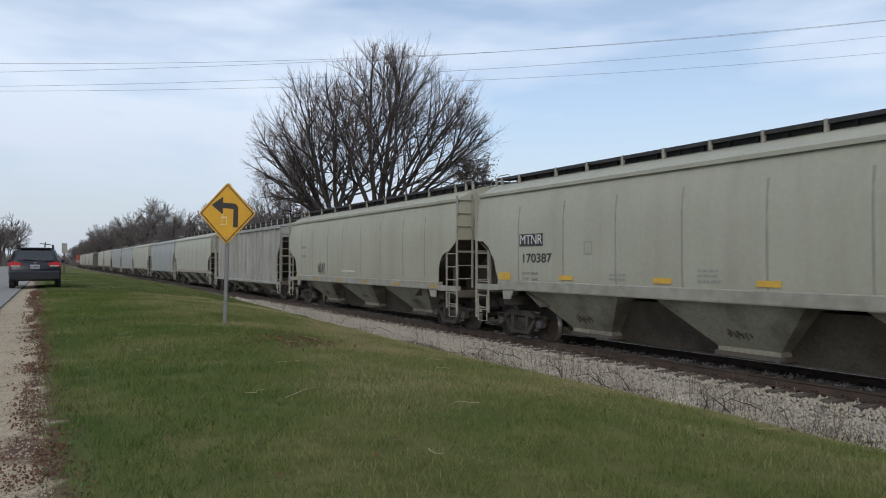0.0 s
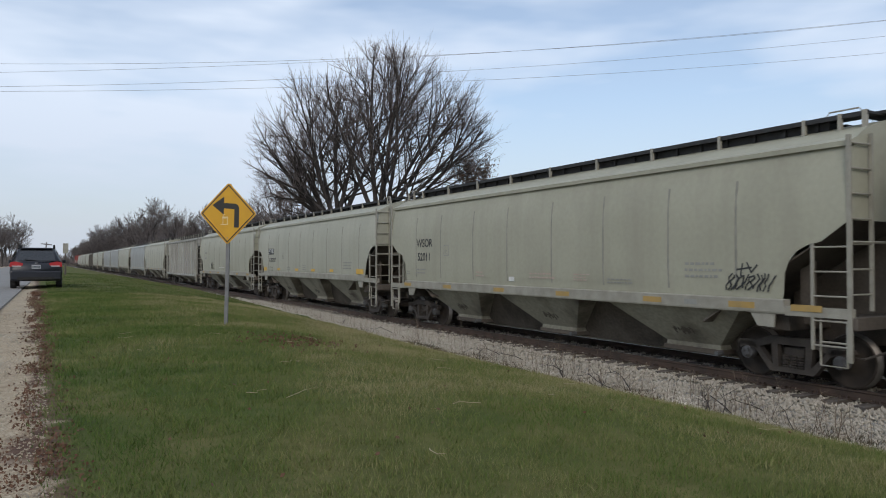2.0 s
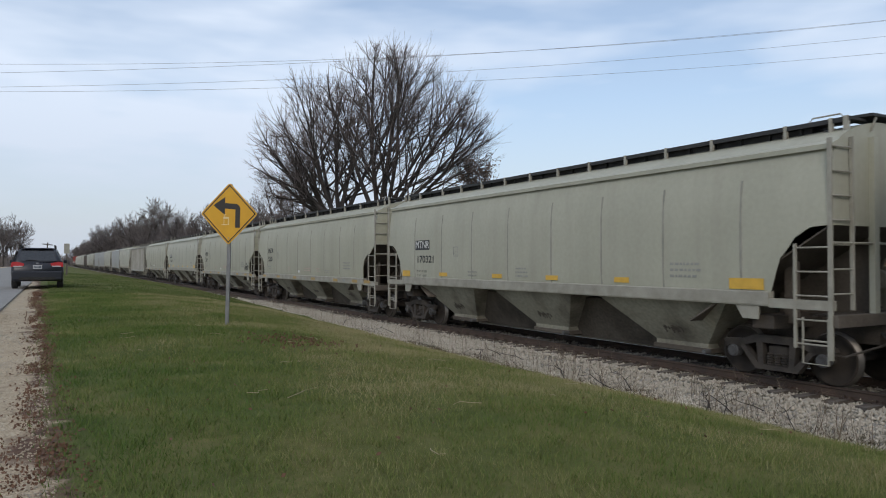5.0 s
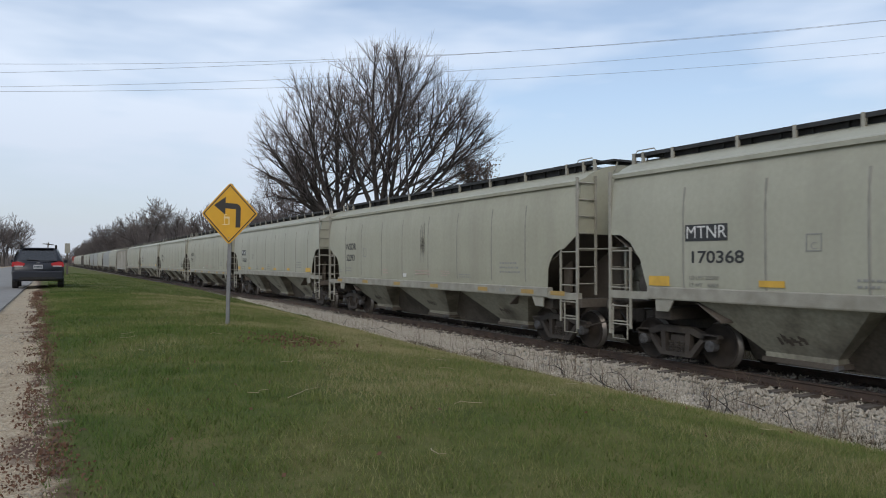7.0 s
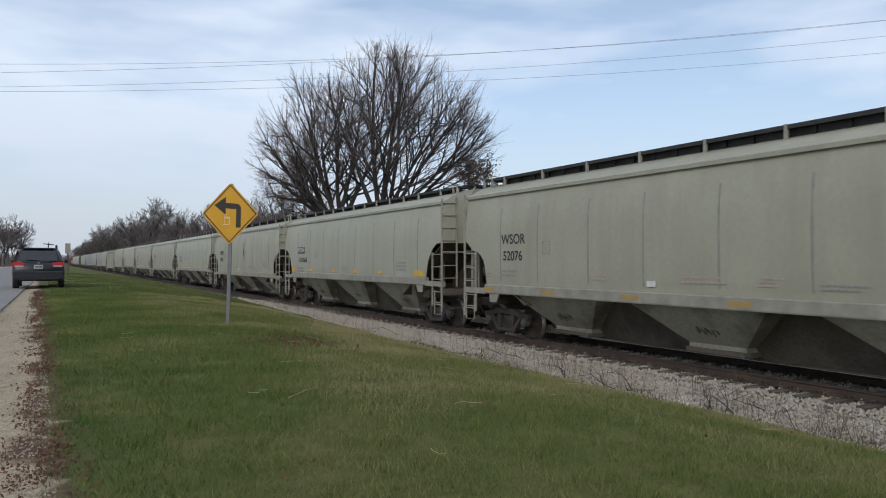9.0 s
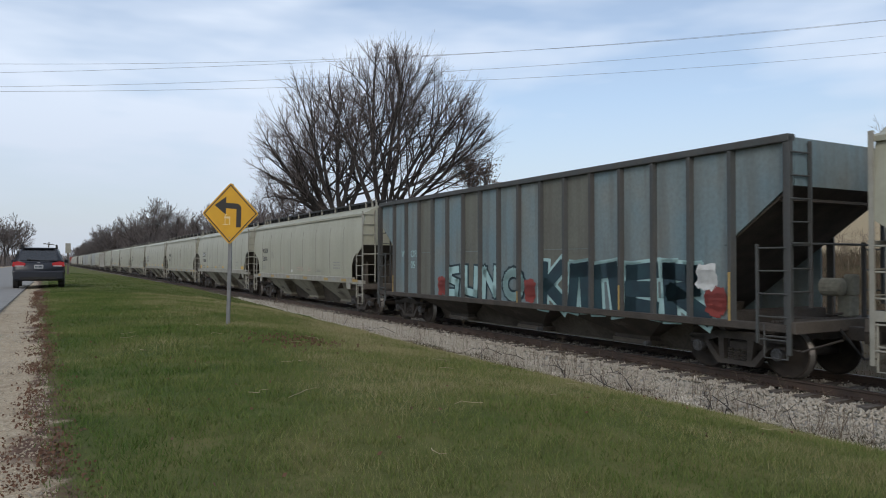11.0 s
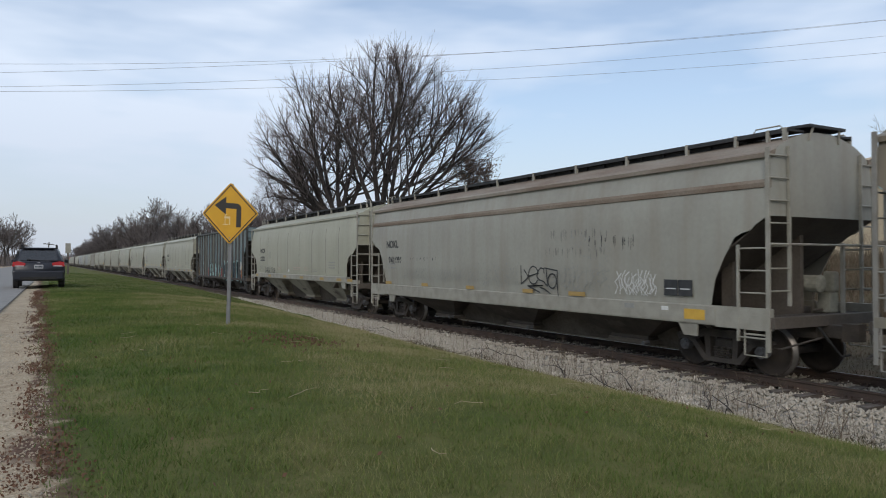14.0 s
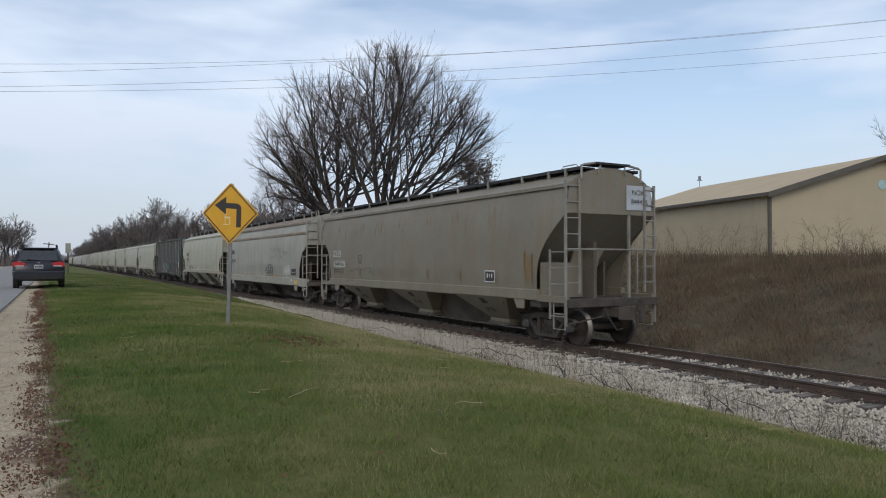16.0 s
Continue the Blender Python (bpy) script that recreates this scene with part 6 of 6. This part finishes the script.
    for i in range(26):
        x, y = rng.uniform(0.3, 5.5), rng.uniform(3.2, 12)
        if i < 2:
            x, y = (1.75, 5.2) if i == 0 else (3.3, 9.4)
        bm = bmesh.new()
        a = rng.uniform(0, 6.28)
        l = rng.uniform(0.08, 0.25) if i > 1 else 0.5
        pts = []
        for k in range(4):
            f = k / 3 - 0.5
            px, py = x + math.cos(a) * l * f + rng.gauss(0, 0.02), y + math.sin(a) * l * f + rng.gauss(0, 0.02)
            pts.append((px, py, ground_z(px, py) + 0.045 + rng.uniform(0, 0.02)))
        tube(bm, pts, [0.0032, 0.003, 0.0025, 0.002], 4)
        tagged(part("fallen_twig", bm, M_STRAW), "pale dry twig lying in the grass", "twig", "twigs in the grass")


def stalk_mesh(rng, height, twigs):
    bm = bmesh.new()
    p = Vector((0, 0, -0.05))
    pts = [p]
    for i in range(3):
        p = p + Vector((rng.gauss(0, 0.05) * height, rng.gauss(0, 0.05) * height, height / 3))
        pts.append(p)
    tube(bm, pts, [0.007, 0.006, 0.005, 0.003], 3, False)
    for i in range(twigs):
        f = rng.uniform(0.35, 0.95)
        k = min(int(f * 3), 2)
        o = pts[k].lerp(pts[k + 1], f * 3 - k)
        d = Vector((rng.gauss(0, 1), rng.gauss(0, 1), rng.uniform(0.5, 1.6))).normalized() * height * rng.uniform(0.12, 0.3)
        tube(bm, [o, o + d], [0.004, 0.002], 3, False)
    me = bpy.data.meshes.new("weed_stalk")
    bm.to_mesh(me)
    bm.free()
    me.materials.append(M_STALK)
    return me


def build_stalks(r):
    rng = random.Random(12)
    shapes = [stalk_mesh(rng, 0.55 + 0.07 * i, 2 + i) for i in range(6)]
    for i in range(240):
        y = 3.5 + 34 * rng.random() ** 1.5
        s = rng.choice((rng.gauss(10.35, 0.16), rng.gauss(10.6, 0.3)))
        x = s + bend(y)[0]
        o = new("weed_stalk", rng.choice(shapes))
        k = rng.uniform(0.35, 0.9)
        o.matrix_basis = pose(x, y, ground_z(x, y), 0, 0, rng.uniform(0, 360)) @ Matrix.Scale(k, 4)
        tagged(o, "thin dry weed stalk at the ballast's foot", "weed", "dry weeds along the ballast")
    vs, fs, base = [], [], 0
    for i in range(85):
        y = rng.choice((6.2, 7.4, 8.1, 9.6, 11.0, 12.8, 14.5)) + rng.gauss(0, 0.45)
        x = 10.33 + rng.gauss(0, 0.16) + bend(y)[0]
        me = rng.choice(shapes)
        m = pose(x, y, ground_z(x, y), 0, 0, rng.uniform(0, 360)) @ Matrix.Scale(rng.uniform(0.4, 0.8), 4)
        vs += [tuple(m @ v.co) for v in me.vertices]
        fs += [tuple(base + k for k in p.vertices) for p in me.polygons]
        base = len(vs)
    me = bpy.data.meshes.new("weed_thicket")
    me.from_pydata(vs, [], fs)
    me.materials.append(M_STALK)
    tagged(new("weed_thicket", me), "clumps of thin dry weeds in the ballast's foot", "weeds", "", "stuff")
    for i in range(16):
        y = rng.uniform(6.5, 13) if i < 10 else rng.uniform(13, 30)
        x = 10.3 + rng.gauss(0, 0.25) + bend(y)[0]
        bm = bmesh.new()
        a, l = rng.uniform(0.6, 2.4), rng.uniform(0.7, 1.5)
        pts = []
        for k in range(6):
            f = k / 5
            px, py = x + math.cos(a) * l * (f - 0.5) + rng.gauss(0, 0.03), y + math.sin(a) * l * (f - 0.5) + rng.gauss(0, 0.03)
            pts.append(Vector((px, py, ground_z(px, py) + 0.02 + 0.22 * math.sin(f * 2.6) * rng.uniform(0.6, 1.1))))
        tube(bm, pts, [0.011, 0.010, 0.009, 0.007, 0.005, 0.003], 4, False)
        for k in range(5):
            o = pts[rng.randrange(1, 5)]
            tube(bm, [o, o + Vector((rng.gauss(0, 0.12), rng.gauss(0, 0.12), rng.uniform(0.05, 0.25)))], [0.005, 0.002], 3, False)
        tagged(part("dead_branch", bm, M_BARK), "dark dead branch lying along the ballast's foot", "branch", "dead branches by the ballast")
    tall = [stalk_mesh(rng, 1.3 + 0.2 * i, 9 + 3 * i) for i in range(4)]
    for me in tall:
        for v in me.vertices:
            v.co.x *= 1.6
            v.co.y *= 1.6
    vs, fs, base = [], [], 0
    for i in range(300):
        y = rng.uniform(14, 60)
        x = rng.choice((rng.uniform(24, 30), rng.uniform(24, 40)))
        me = rng.choice(tall)
        m = pose(x, y, ground_z(x, y), 0, 0, rng.uniform(0, 360)) @ Matrix.Scale(rng.uniform(0.5, 1.1), 4)
        vs += [tuple(m @ v.co) for v in me.vertices]
        fs += [tuple(base + k for k in p.vertices) for p in me.polygons]
        base = len(vs)
    me = bpy.data.meshes.new("tall_weeds")
    me.from_pydata(vs, [], fs)
    me.materials.append(M_STALK)
    tagged(new("tall_weeds", me), "tall dead weeds on the bank before the barn", "weeds", "", "stuff")


def stones(name, x, y, z, size, material, r, label, category):
    base = np.array([(1, 0, 0), (-1, 0, 0), (0, 1, 0), (0, -1, 0), (0, 0, 1), (0, 0, -1)], float)
    faces = np.array([(0, 2, 4), (2, 1, 4), (1, 3, 4), (3, 0, 4), (2, 0, 5), (1, 2, 5), (3, 1, 5), (0, 3, 5)])
    n = len(x)
    v = base[None] * (size[:, None] * r.uniform(0.6, 1.25, (n, 3)))[:, None, :] + r.normal(0, 0.25, (n, 6, 3)) * size[:, None, None]
    a = r.uniform(0, 6.283, n)
    c, q = np.cos(a)[:, None], np.sin(a)[:, None]
    v = np.stack([v[:, :, 0] * c - v[:, :, 1] * q, v[:, :, 0] * q + v[:, :, 1] * c, v[:, :, 2]], 2)
    v += np.stack([x, y, z], 1)[:, None, :]
    f = faces[None] + (np.arange(n) * 6)[:, None, None]
    return mesh_of(name, v.reshape(-1, 3), f.reshape(-1, 3), material, "stuff", label, category)


def build_shoulder_gravel(r):
    n = 12000
    y = 2.0 + 18 * r.uniform(0, 1, n) ** 2
    x = r.uniform(-0.75, 0.08, n)
    stones("shoulder_gravel", x, y, surface(x, y), r.uniform(0.004, 0.011, n), M_PEBBLE, r, "fine tan gravel on the road's shoulder", "gravel")


def build_ballast():
    r = np.random.RandomState(5)
    n = 66000
    y = -1 + 44 * r.uniform(0, 1, n) ** 1.35
    s = np.where(r.uniform(0, 1, n) < 0.56, r.uniform(10.15, 11.5, n), r.uniform(11.3, 14.6, n))
    far = r.uniform(0, 1, n) < 0.05
    s = np.where(far, r.normal(10.05, 0.15, n), s)
    x = s + np.array([bend(q)[0] for q in y])
    off_tie = np.abs((y + 3) % 0.53 - 0.265) < 0.155
    keep = (s < 11.3) | (s > 14.1) | off_tie | (y > 30)
    x, y, s, n = x[keep], y[keep], s[keep], int(keep.sum())
    z = surface(x, y)
    between = (s > 11.15) & (s < 14.3)
    size = r.uniform(0.018, 0.040, n) * (1 + 0.012 * y)
    z = z + np.where(between & (s > 11.9), 0.07, np.where(between, 0.035, 0.01)) + r.uniform(-0.01, 0.015, n)
    stones("ballast", x, y, z, size, M_STONE, r, "pale crushed limestone ballast along the track", "ballast")


# ---------- roadside things ----------
def build_turn_sign():
    sign = empty("road_sign", "yellow diamond warning sign with a black left-turn arrow", "road sign")
    bm = bmesh.new()
    prism(bm, [(-0.032, -0.012), (-0.032, 0.012), (-0.012, 0.03), (0.012, 0.03), (0.032, 0.012), (0.032, -0.012)], "z", -0.3, 2.40)
    part("post", bm, M_POST, sign)
    d = 0.539
    plate = part("plate", _diamond(d, -0.020, -0.016, 0.045), M_SIGNY, sign)
    bm = bmesh.new()
    rim = [(0, d - 0.035), (d - 0.035, 0), (0, -d + 0.035), (-d + 0.035, 0)]
    rin = [(0, d - 0.062), (d - 0.062, 0), (0, -d + 0.062), (-d + 0.062, 0)]
    for i in range(4):
        j = (i + 1) % 4
        prism(bm, [rim[i], rim[j], rin[j], rin[i]], "y", -0.0225, -0.0205)
    part("border", bm, M_SIGNK, plate)
    bm = bmesh.new()
    prism(bm, [(0.21, -0.24), (0.12, -0.24), (0.12, 0.075), (-0.08, 0.09), (-0.08, -0.02), (-0.30, 0.145), (-0.08, 0.29), (-0.08, 0.185), (0.145, 0.17), (0.19, 0.14), (0.21, 0.10)], "y", -0.0235, -0.0205)
    part("turn_arrow", bm, M_SIGNK, plate)
    rng = random.Random(2)
    bm = bmesh.new()
    for pts in ([(-0.13, -0.19), (-0.03, -0.19)], [(-0.09, -0.19), (-0.09, -0.02)], [(-0.1, -0.08), (0.0, -0.06)], [(-0.01, -0.06), (0.0, -0.19)], [(-0.085, -0.02), (-0.06, -0.02)]):
        (x0, z0), (x1, z1) = pts
        box(bm, min(x0, x1) - 0.006, max(x0, x1) + 0.006, -0.0245, -0.0236, min(z0, z1) - 0.006, max(z0, z1) + 0.006)
    part("scratched_sticker", bm, M_STICKER, plate, "torn white sticker remains")
    bm = bmesh.new()
    for z in (-0.42,):
        tube(bm, [(0, -0.026, z), (0, 0.01, z)], 0.012, 8)
    part("bolt", bm, M_POST, plate)
    plate.location = (0, -0.012, 1.885)
    sign.matrix_basis = pose(2.86, 12.55, 1.09, 0, 1.4, -42)


def _diamond(d, y0, y1, r):
    pts = []
    for cx, cz, a0 in ((0, d, 45), (d, 0, -45), (0, -d, -135), (-d, 0, 135)):
        k = math.hypot(cx, cz)
        c = Vector((cx, cz)) * ((k - r * 1.414) / k)
        for i in range(4):
            a = radians(a0 + 90 - i * 30)
            pts.append((c.x + math.cos(a) * r, c.y + math.sin(a) * r))
    bm = bmesh.new()
    return prism(bm, pts, "y", y0, y1)


def build_far_sign():
    sign = empty("road_sign", "grey back of a roadside sign on a wooden post", "road sign")
    bm = bmesh.new()
    box(bm, -0.07, 0.07, -0.07, 0.07, -0.3, 2.4, 0.01)
    part("post", bm, M_WOOD, sign)
    bm = bmesh.new()
    box(bm, -0.2, 0.2, -0.09, -0.075, 1.72, 2.55, 0.004)
    part("plate", bm, M_GALV, sign)
    sign.matrix_basis = pose(2.1, 66.0, 1.1)


def build_pole_and_wires():
    pole = empty("utility_pole", "dark wooden utility pole with a crossarm", "utility pole")
    bm = bmesh.new()
    tube(bm, [(0, 0, -0.5), (0, 0, 6.9)], [0.2, 0.17], 8)
    part("post", bm, M_WOOD, pole)
    bm = bmesh.new()
    box(bm, -1.5, 1.5, -0.1, 0.1, 6.2, 6.42)
    part("crossarm", bm, M_WOOD, pole)
    for x in (-1.0, -0.5, 0.5, 1.0):
        bm = bmesh.new()
        disc_stack(bm, [(6.42, 0.06), (6.52, 0.09), (6.6, 0.04)], 8, "z")
        for v in bm.verts:
            v.co.x += x
        part("insulator", bm, M_GALV, pole)
    pole.matrix_basis = pose(2.1, 240, 1.0, 0, 5, 20)
    # cables high across the verge and the track, hung in a flat curve behind the trees
    def cable(z0, z1, z2, z3):
        xs = np.array([-2.8, 18.0, 31.5, 65.7])
        co = np.polyfit(xs, [z0, z1, z2, z3], 2)
        bm = bmesh.new()
        pts = []
        for i in range(41):
            x = -60 + 180 * i / 40
            pts.append((x, (60 - 0.43 * x) / 0.9, float(np.polyval(co, x))))
        tube(bm, pts, 0.013, 5, False)
        tagged(part("power_line", bm, M_WIRE), "thin grey overhead cable high across the track", "power line", "overhead cables")
    cable(17.57, 18.72, 19.9, 23.75)
    cable(16.42, 17.35, 18.55, 22.3)
    cable(16.05, 16.6, 17.7, 20.8)
    cable(18.28, 18.95, 19.95, 23.7)


def build_barn():
    """A long pole barn of tan sheet with a low gable, turned a little to the track."""
    barn = empty("barn", "long tan metal barn with a low gabled roof", "barn")
    L, W, H, R = 22.7, 19.2, 4.55, 2.85
    bm = bmesh.new()
    box(bm, 0, 0.12, 0, L, -0.6, H)
    part("side_wall", bm, M_TANWALL, barn)
    bm = bmesh.new()
    box(bm, W - 0.12, W, 0, L, -0.6, H)
    part("side_wall", bm, M_TANWALL, barn)
    for y0, y1 in ((0.0, 0.12), (L - 0.12, L)):
        bm = bmesh.new()
        prism(bm, [(0.12, -0.6), (W - 0.12, -0.6), (W - 0.12, H), (W / 2, H + R - 0.05), (0.12, H)], "y", y0, y1)
        part("gable_wall", bm, M_TANWALL, barn)
    for s in (0, 1):
        bm = bmesh.new()
        e, m = (-0.45, W / 2) if s == 0 else (W + 0.45, W / 2)
        z = H - 0.13
        prism(bm, [(e, z), (m, H + R), (m, H + R + 0.1), (e, z + 0.1)], "y", -0.5, L + 0.5)
        part("roof", bm, M_TANROOF, barn)
    bm = bmesh.new()
    for i in range(int(L / 0.75)):
        box(bm, -0.022, 0.0, 0.3 + i * 0.75, 0.34 + i * 0.75, -0.6, H - 0.02)
    part("siding_rib", bm, M_TANWALL, barn)
    bm = bmesh.new()
    box(bm, -0.06, 0.14, -0.06, 0.14, -0.6, H)
    box(bm, -0.50, -0.44, -0.5, L + 0.5, H - 0.28, H - 0.02)
    part("corner_trim", bm, M_TRIM, barn)
    for s in (0, 1):
        bm = bmesh.new()
        e, m = (-0.5, W / 2) if s == 0 else (W + 0.5, W / 2)
        prism(bm, [(e, H - 0.40), (m, H + R - 0.27), (m, H + R + 0.12), (e, H - 0.02)], "y", -0.56, -0.5)
        part("rake_trim", bm, M_TRIM, barn)
    bm = bmesh.new()
    disc_stack(bm, [(-0.03, 0.30), (-0.02, 0.36), (0.0, 0.36)], 20, "y")
    for v in bm.verts:
        v.co += Vector((W / 2 + 0.1, -0.02, H + 0.8))
    part("round_emblem", bm, M_PALETEAL, barn, "small pale green round emblem")
    bm = bmesh.new()
    tube(bm, [(W / 2, L, H + R), (W / 2, L, H + R + 1.0)], 0.03, 5)
    tube(bm, [(W / 2 - 0.3, L, H + R + 0.8), (W / 2 + 0.3, L, H + R + 0.8)], 0.05, 5)
    box(bm, W / 2 - 0.12, W / 2 + 0.16, L - 0.03, L + 0.03, H + R + 0.85, H + R + 1.25)
    part("weather_vane", bm, M_WIRE, barn)
    barn.matrix_basis = pose(45.0, 32.3, 2.5, 0, 0, -15.7)


def build_parked_car():
    car = empty("parked_car", "dark grey estate car parked half on the gravel shoulder", "car")
    rng = random.Random(1)

    def loft(sections):
        """Closed body from rings of (half width, z) pairs at y."""
        bm = bmesh.new()
        prev = None
        first = None
        for y, ring in sections:
            row = [bm.verts.new((x, y, z)) for x, z in ring] + [bm.verts.new((-x, y, z)) for x, z in ring[::-1]]
            if prev:
                n = len(row)
                for k in range(n):
                    bm.faces.new((prev[k], prev[(k + 1) % n], row[(k + 1) % n], row[k]))
            else:
                first = row
            prev = row
        bm.faces.new(first)
        bm.faces.new(prev[::-1])
        bmesh.ops.recalc_face_normals(bm, faces=bm.faces[:])
        return bm

    low = lambda y, w, zt, zb=0.30: (y, [(w * 0.88, zb), (w * 0.97, zb + 0.12), (w, 0.62), (w * 0.985, zt - 0.14), (w * 0.92, zt)])
    body = loft([low(-2.38, 0.80, 0.98, 0.36), low(-2.30, 0.88, 1.02), low(-1.9, 0.91, 1.05), low(0, 0.91, 1.04), low(1.2, 0.905, 0.98), low(2.0, 0.87, 0.86), low(2.38, 0.74, 0.70)])
    part("body", body, M_CARPAINT, car, smooth=True)
    top = lambda y, w0, w1, z0, z1: (y, [(w0, z0), (w0 * 0.985, z0 + 0.1), (w1 * 1.03, z1 - 0.12), (w1 * 0.96, z1 - 0.03), (w1 * 0.7, z1)])
    cabin = loft([top(-2.26, 0.84, 0.78, 0.98, 1.04), top(-1.95, 0.85, 0.64, 1.0, 1.55), top(-1.6, 0.85, 0.65, 1.0, 1.61), top(-0.2, 0.85, 0.69, 1.0, 1.62), top(0.4, 0.85, 0.68, 1.0, 1.58), top(1.2, 0.84, 0.74, 0.95, 1.02)])
    part("cabin", cabin, M_CARPAINT, car, smooth=True)
    bm = bmesh.new()
    vs = [bm.verts.new(p) for p in ((-0.66, -2.245, 1.08), (0.66, -2.245, 1.08), (0.56, -1.955, 1.50), (-0.56, -1.955, 1.50))]
    vb = [bm.verts.new(v.co + Vector((0, -0.02, 0.012))) for v in vs]
    bm.faces.new(vb)
    for k in range(4):
        bm.faces.new((vs[k], vs[(k + 1) % 4], vb[(k + 1) % 4], vb[k]))
    part("rear_window", bm, M_GLASS, car)
    for k in (-1, 1):
        bm = bmesh.new()
        vs = [bm.verts.new(p) for p in ((k * 0.858, -1.9, 1.08), (k * 0.866, 0.7, 1.06), (k * 0.735, 0.25, 1.48), (k * 0.72, -1.75, 1.48))]
        bm.faces.new(vs)
        part("side_window", bm, M_GLASS, car)
        bm = bmesh.new()
        tube(bm, [(k * 0.60, -1.8, 1.56), (k * 0.60, -1.72, 1.68), (k * 0.61, 0.1, 1.70), (k * 0.61, 0.3, 1.6)], 0.045, 6)
        part("roof_rail", bm, M_RUBBER, car)
        bm = bmesh.new()
        prism(bm, [(k * 0.89, 0.86), (k * 0.86, 1.03), (k * 0.70, 1.06), (k * 0.44, 0.99), (k * 0.46, 0.90), (k * 0.72, 0.86)], "y", -2.40, -2.26)
        lamp = part("tail_light", bm, M_TAIL, car, "red tail lamp")
        bm = bmesh.new()
        box(bm, *sorted((k * 0.50, k * 0.80)), -2.408, -2.395, 0.86, 0.90)
        part("clear_lens", bm, M_TAILW, lamp)
        bm = bmesh.new()
        disc_stack(bm, [(-2.42, 0.03), (-2.40, 0.04), (-2.38, 0.04)], 10, "y")
        for v in bm.verts:
            v.co += Vector((k * 0.66, 0, 0.62))
        part("reflector", bm, M_TAIL if k > 0 else M_TAILW, car)
        bm = bmesh.new()
        box(bm, *sorted((k * 0.92, k * 1.06)), 0.62, 0.74, 1.0, 1.14, 0.03)
        part("wing_mirror", bm, M_CARPAINT, car)
        for y in (-1.42, 1.35):
            bm = bmesh.new()
            disc_stack(bm, [(k * 0.68, 0.2), (k * 0.68, 0.31), (k * 0.71, 0.335), (k * 0.86, 0.335), (k * 0.89, 0.31), (k * 0.895, 0.22)], 24)
            for v in bm.verts:
                v.co += Vector((0, y, 0.335))
            wheel = part("wheel", bm, M_RUBBER, car)
            bm = bmesh.new()
            disc_stack(bm, [(k * 0.885, 0.21), (k * 0.90, 0.20), (k * 0.89, 0.05)], 16)
            for v in bm.verts:
                v.co += Vector((0, y, 0.335))
            part("rim", bm, M_GALV, wheel)
    bm = bmesh.new()
    box(bm, -0.86, 0.86, -2.45, -2.2, 0.34, 0.70, 0.05)
    part("bumper", bm, M_CARPAINT, car)
    bm = bmesh.new()
    box(bm, -0.62, 0.62, -2.46, -2.44, 0.36, 0.46, 0.005)
    part("bumper_valance", bm, M_RUBBER, car)
    bm = bmesh.new()
    box(bm, -0.155, 0.155, -2.415, -2.39, 0.78, 0.93)
    plate = part("number_plate", bm, M_PLATE, car)
    bm = bmesh.new()
    for i in range(6):
        box(bm, -0.125 + i * 0.043, -0.095 + i * 0.043, -2.419, -2.4155, 0.82, 0.88)
    part("plate_bars", bm, M_NAVY, plate)
    bm = bmesh.new()
    box(bm, -0.05, 0.05, -2.41, -2.385, 0.985, 1.015)
    part("badge", bm, M_PLATE, car)
    bm = bmesh.new()
    tube(bm, [(0.0, -2.27, 1.1), (-0.4, -2.26, 1.13)], 0.012, 5)
    part("rear_wiper", bm, M_RUBBER, car)
    bm = bmesh.new()
    box(bm, -0.55, 0.55, -2.03, -1.85, 1.555, 1.59, 0.012)
    part("roof_spoiler", bm, M_CARPAINT, car)
    car.matrix_basis = pose(0.05, 33.4, 1.115, 0, 0, -1.0) @ Matrix.Scale(0.98, 4)


build_ground()
build_road()
build_parked_car()
build_turn_sign()
build_far_sign()
build_barn()
build_trees()
build_pole_and_wires()
TRAIN = build_train()
build_plants()
build_ballast()
build_track()
motions()
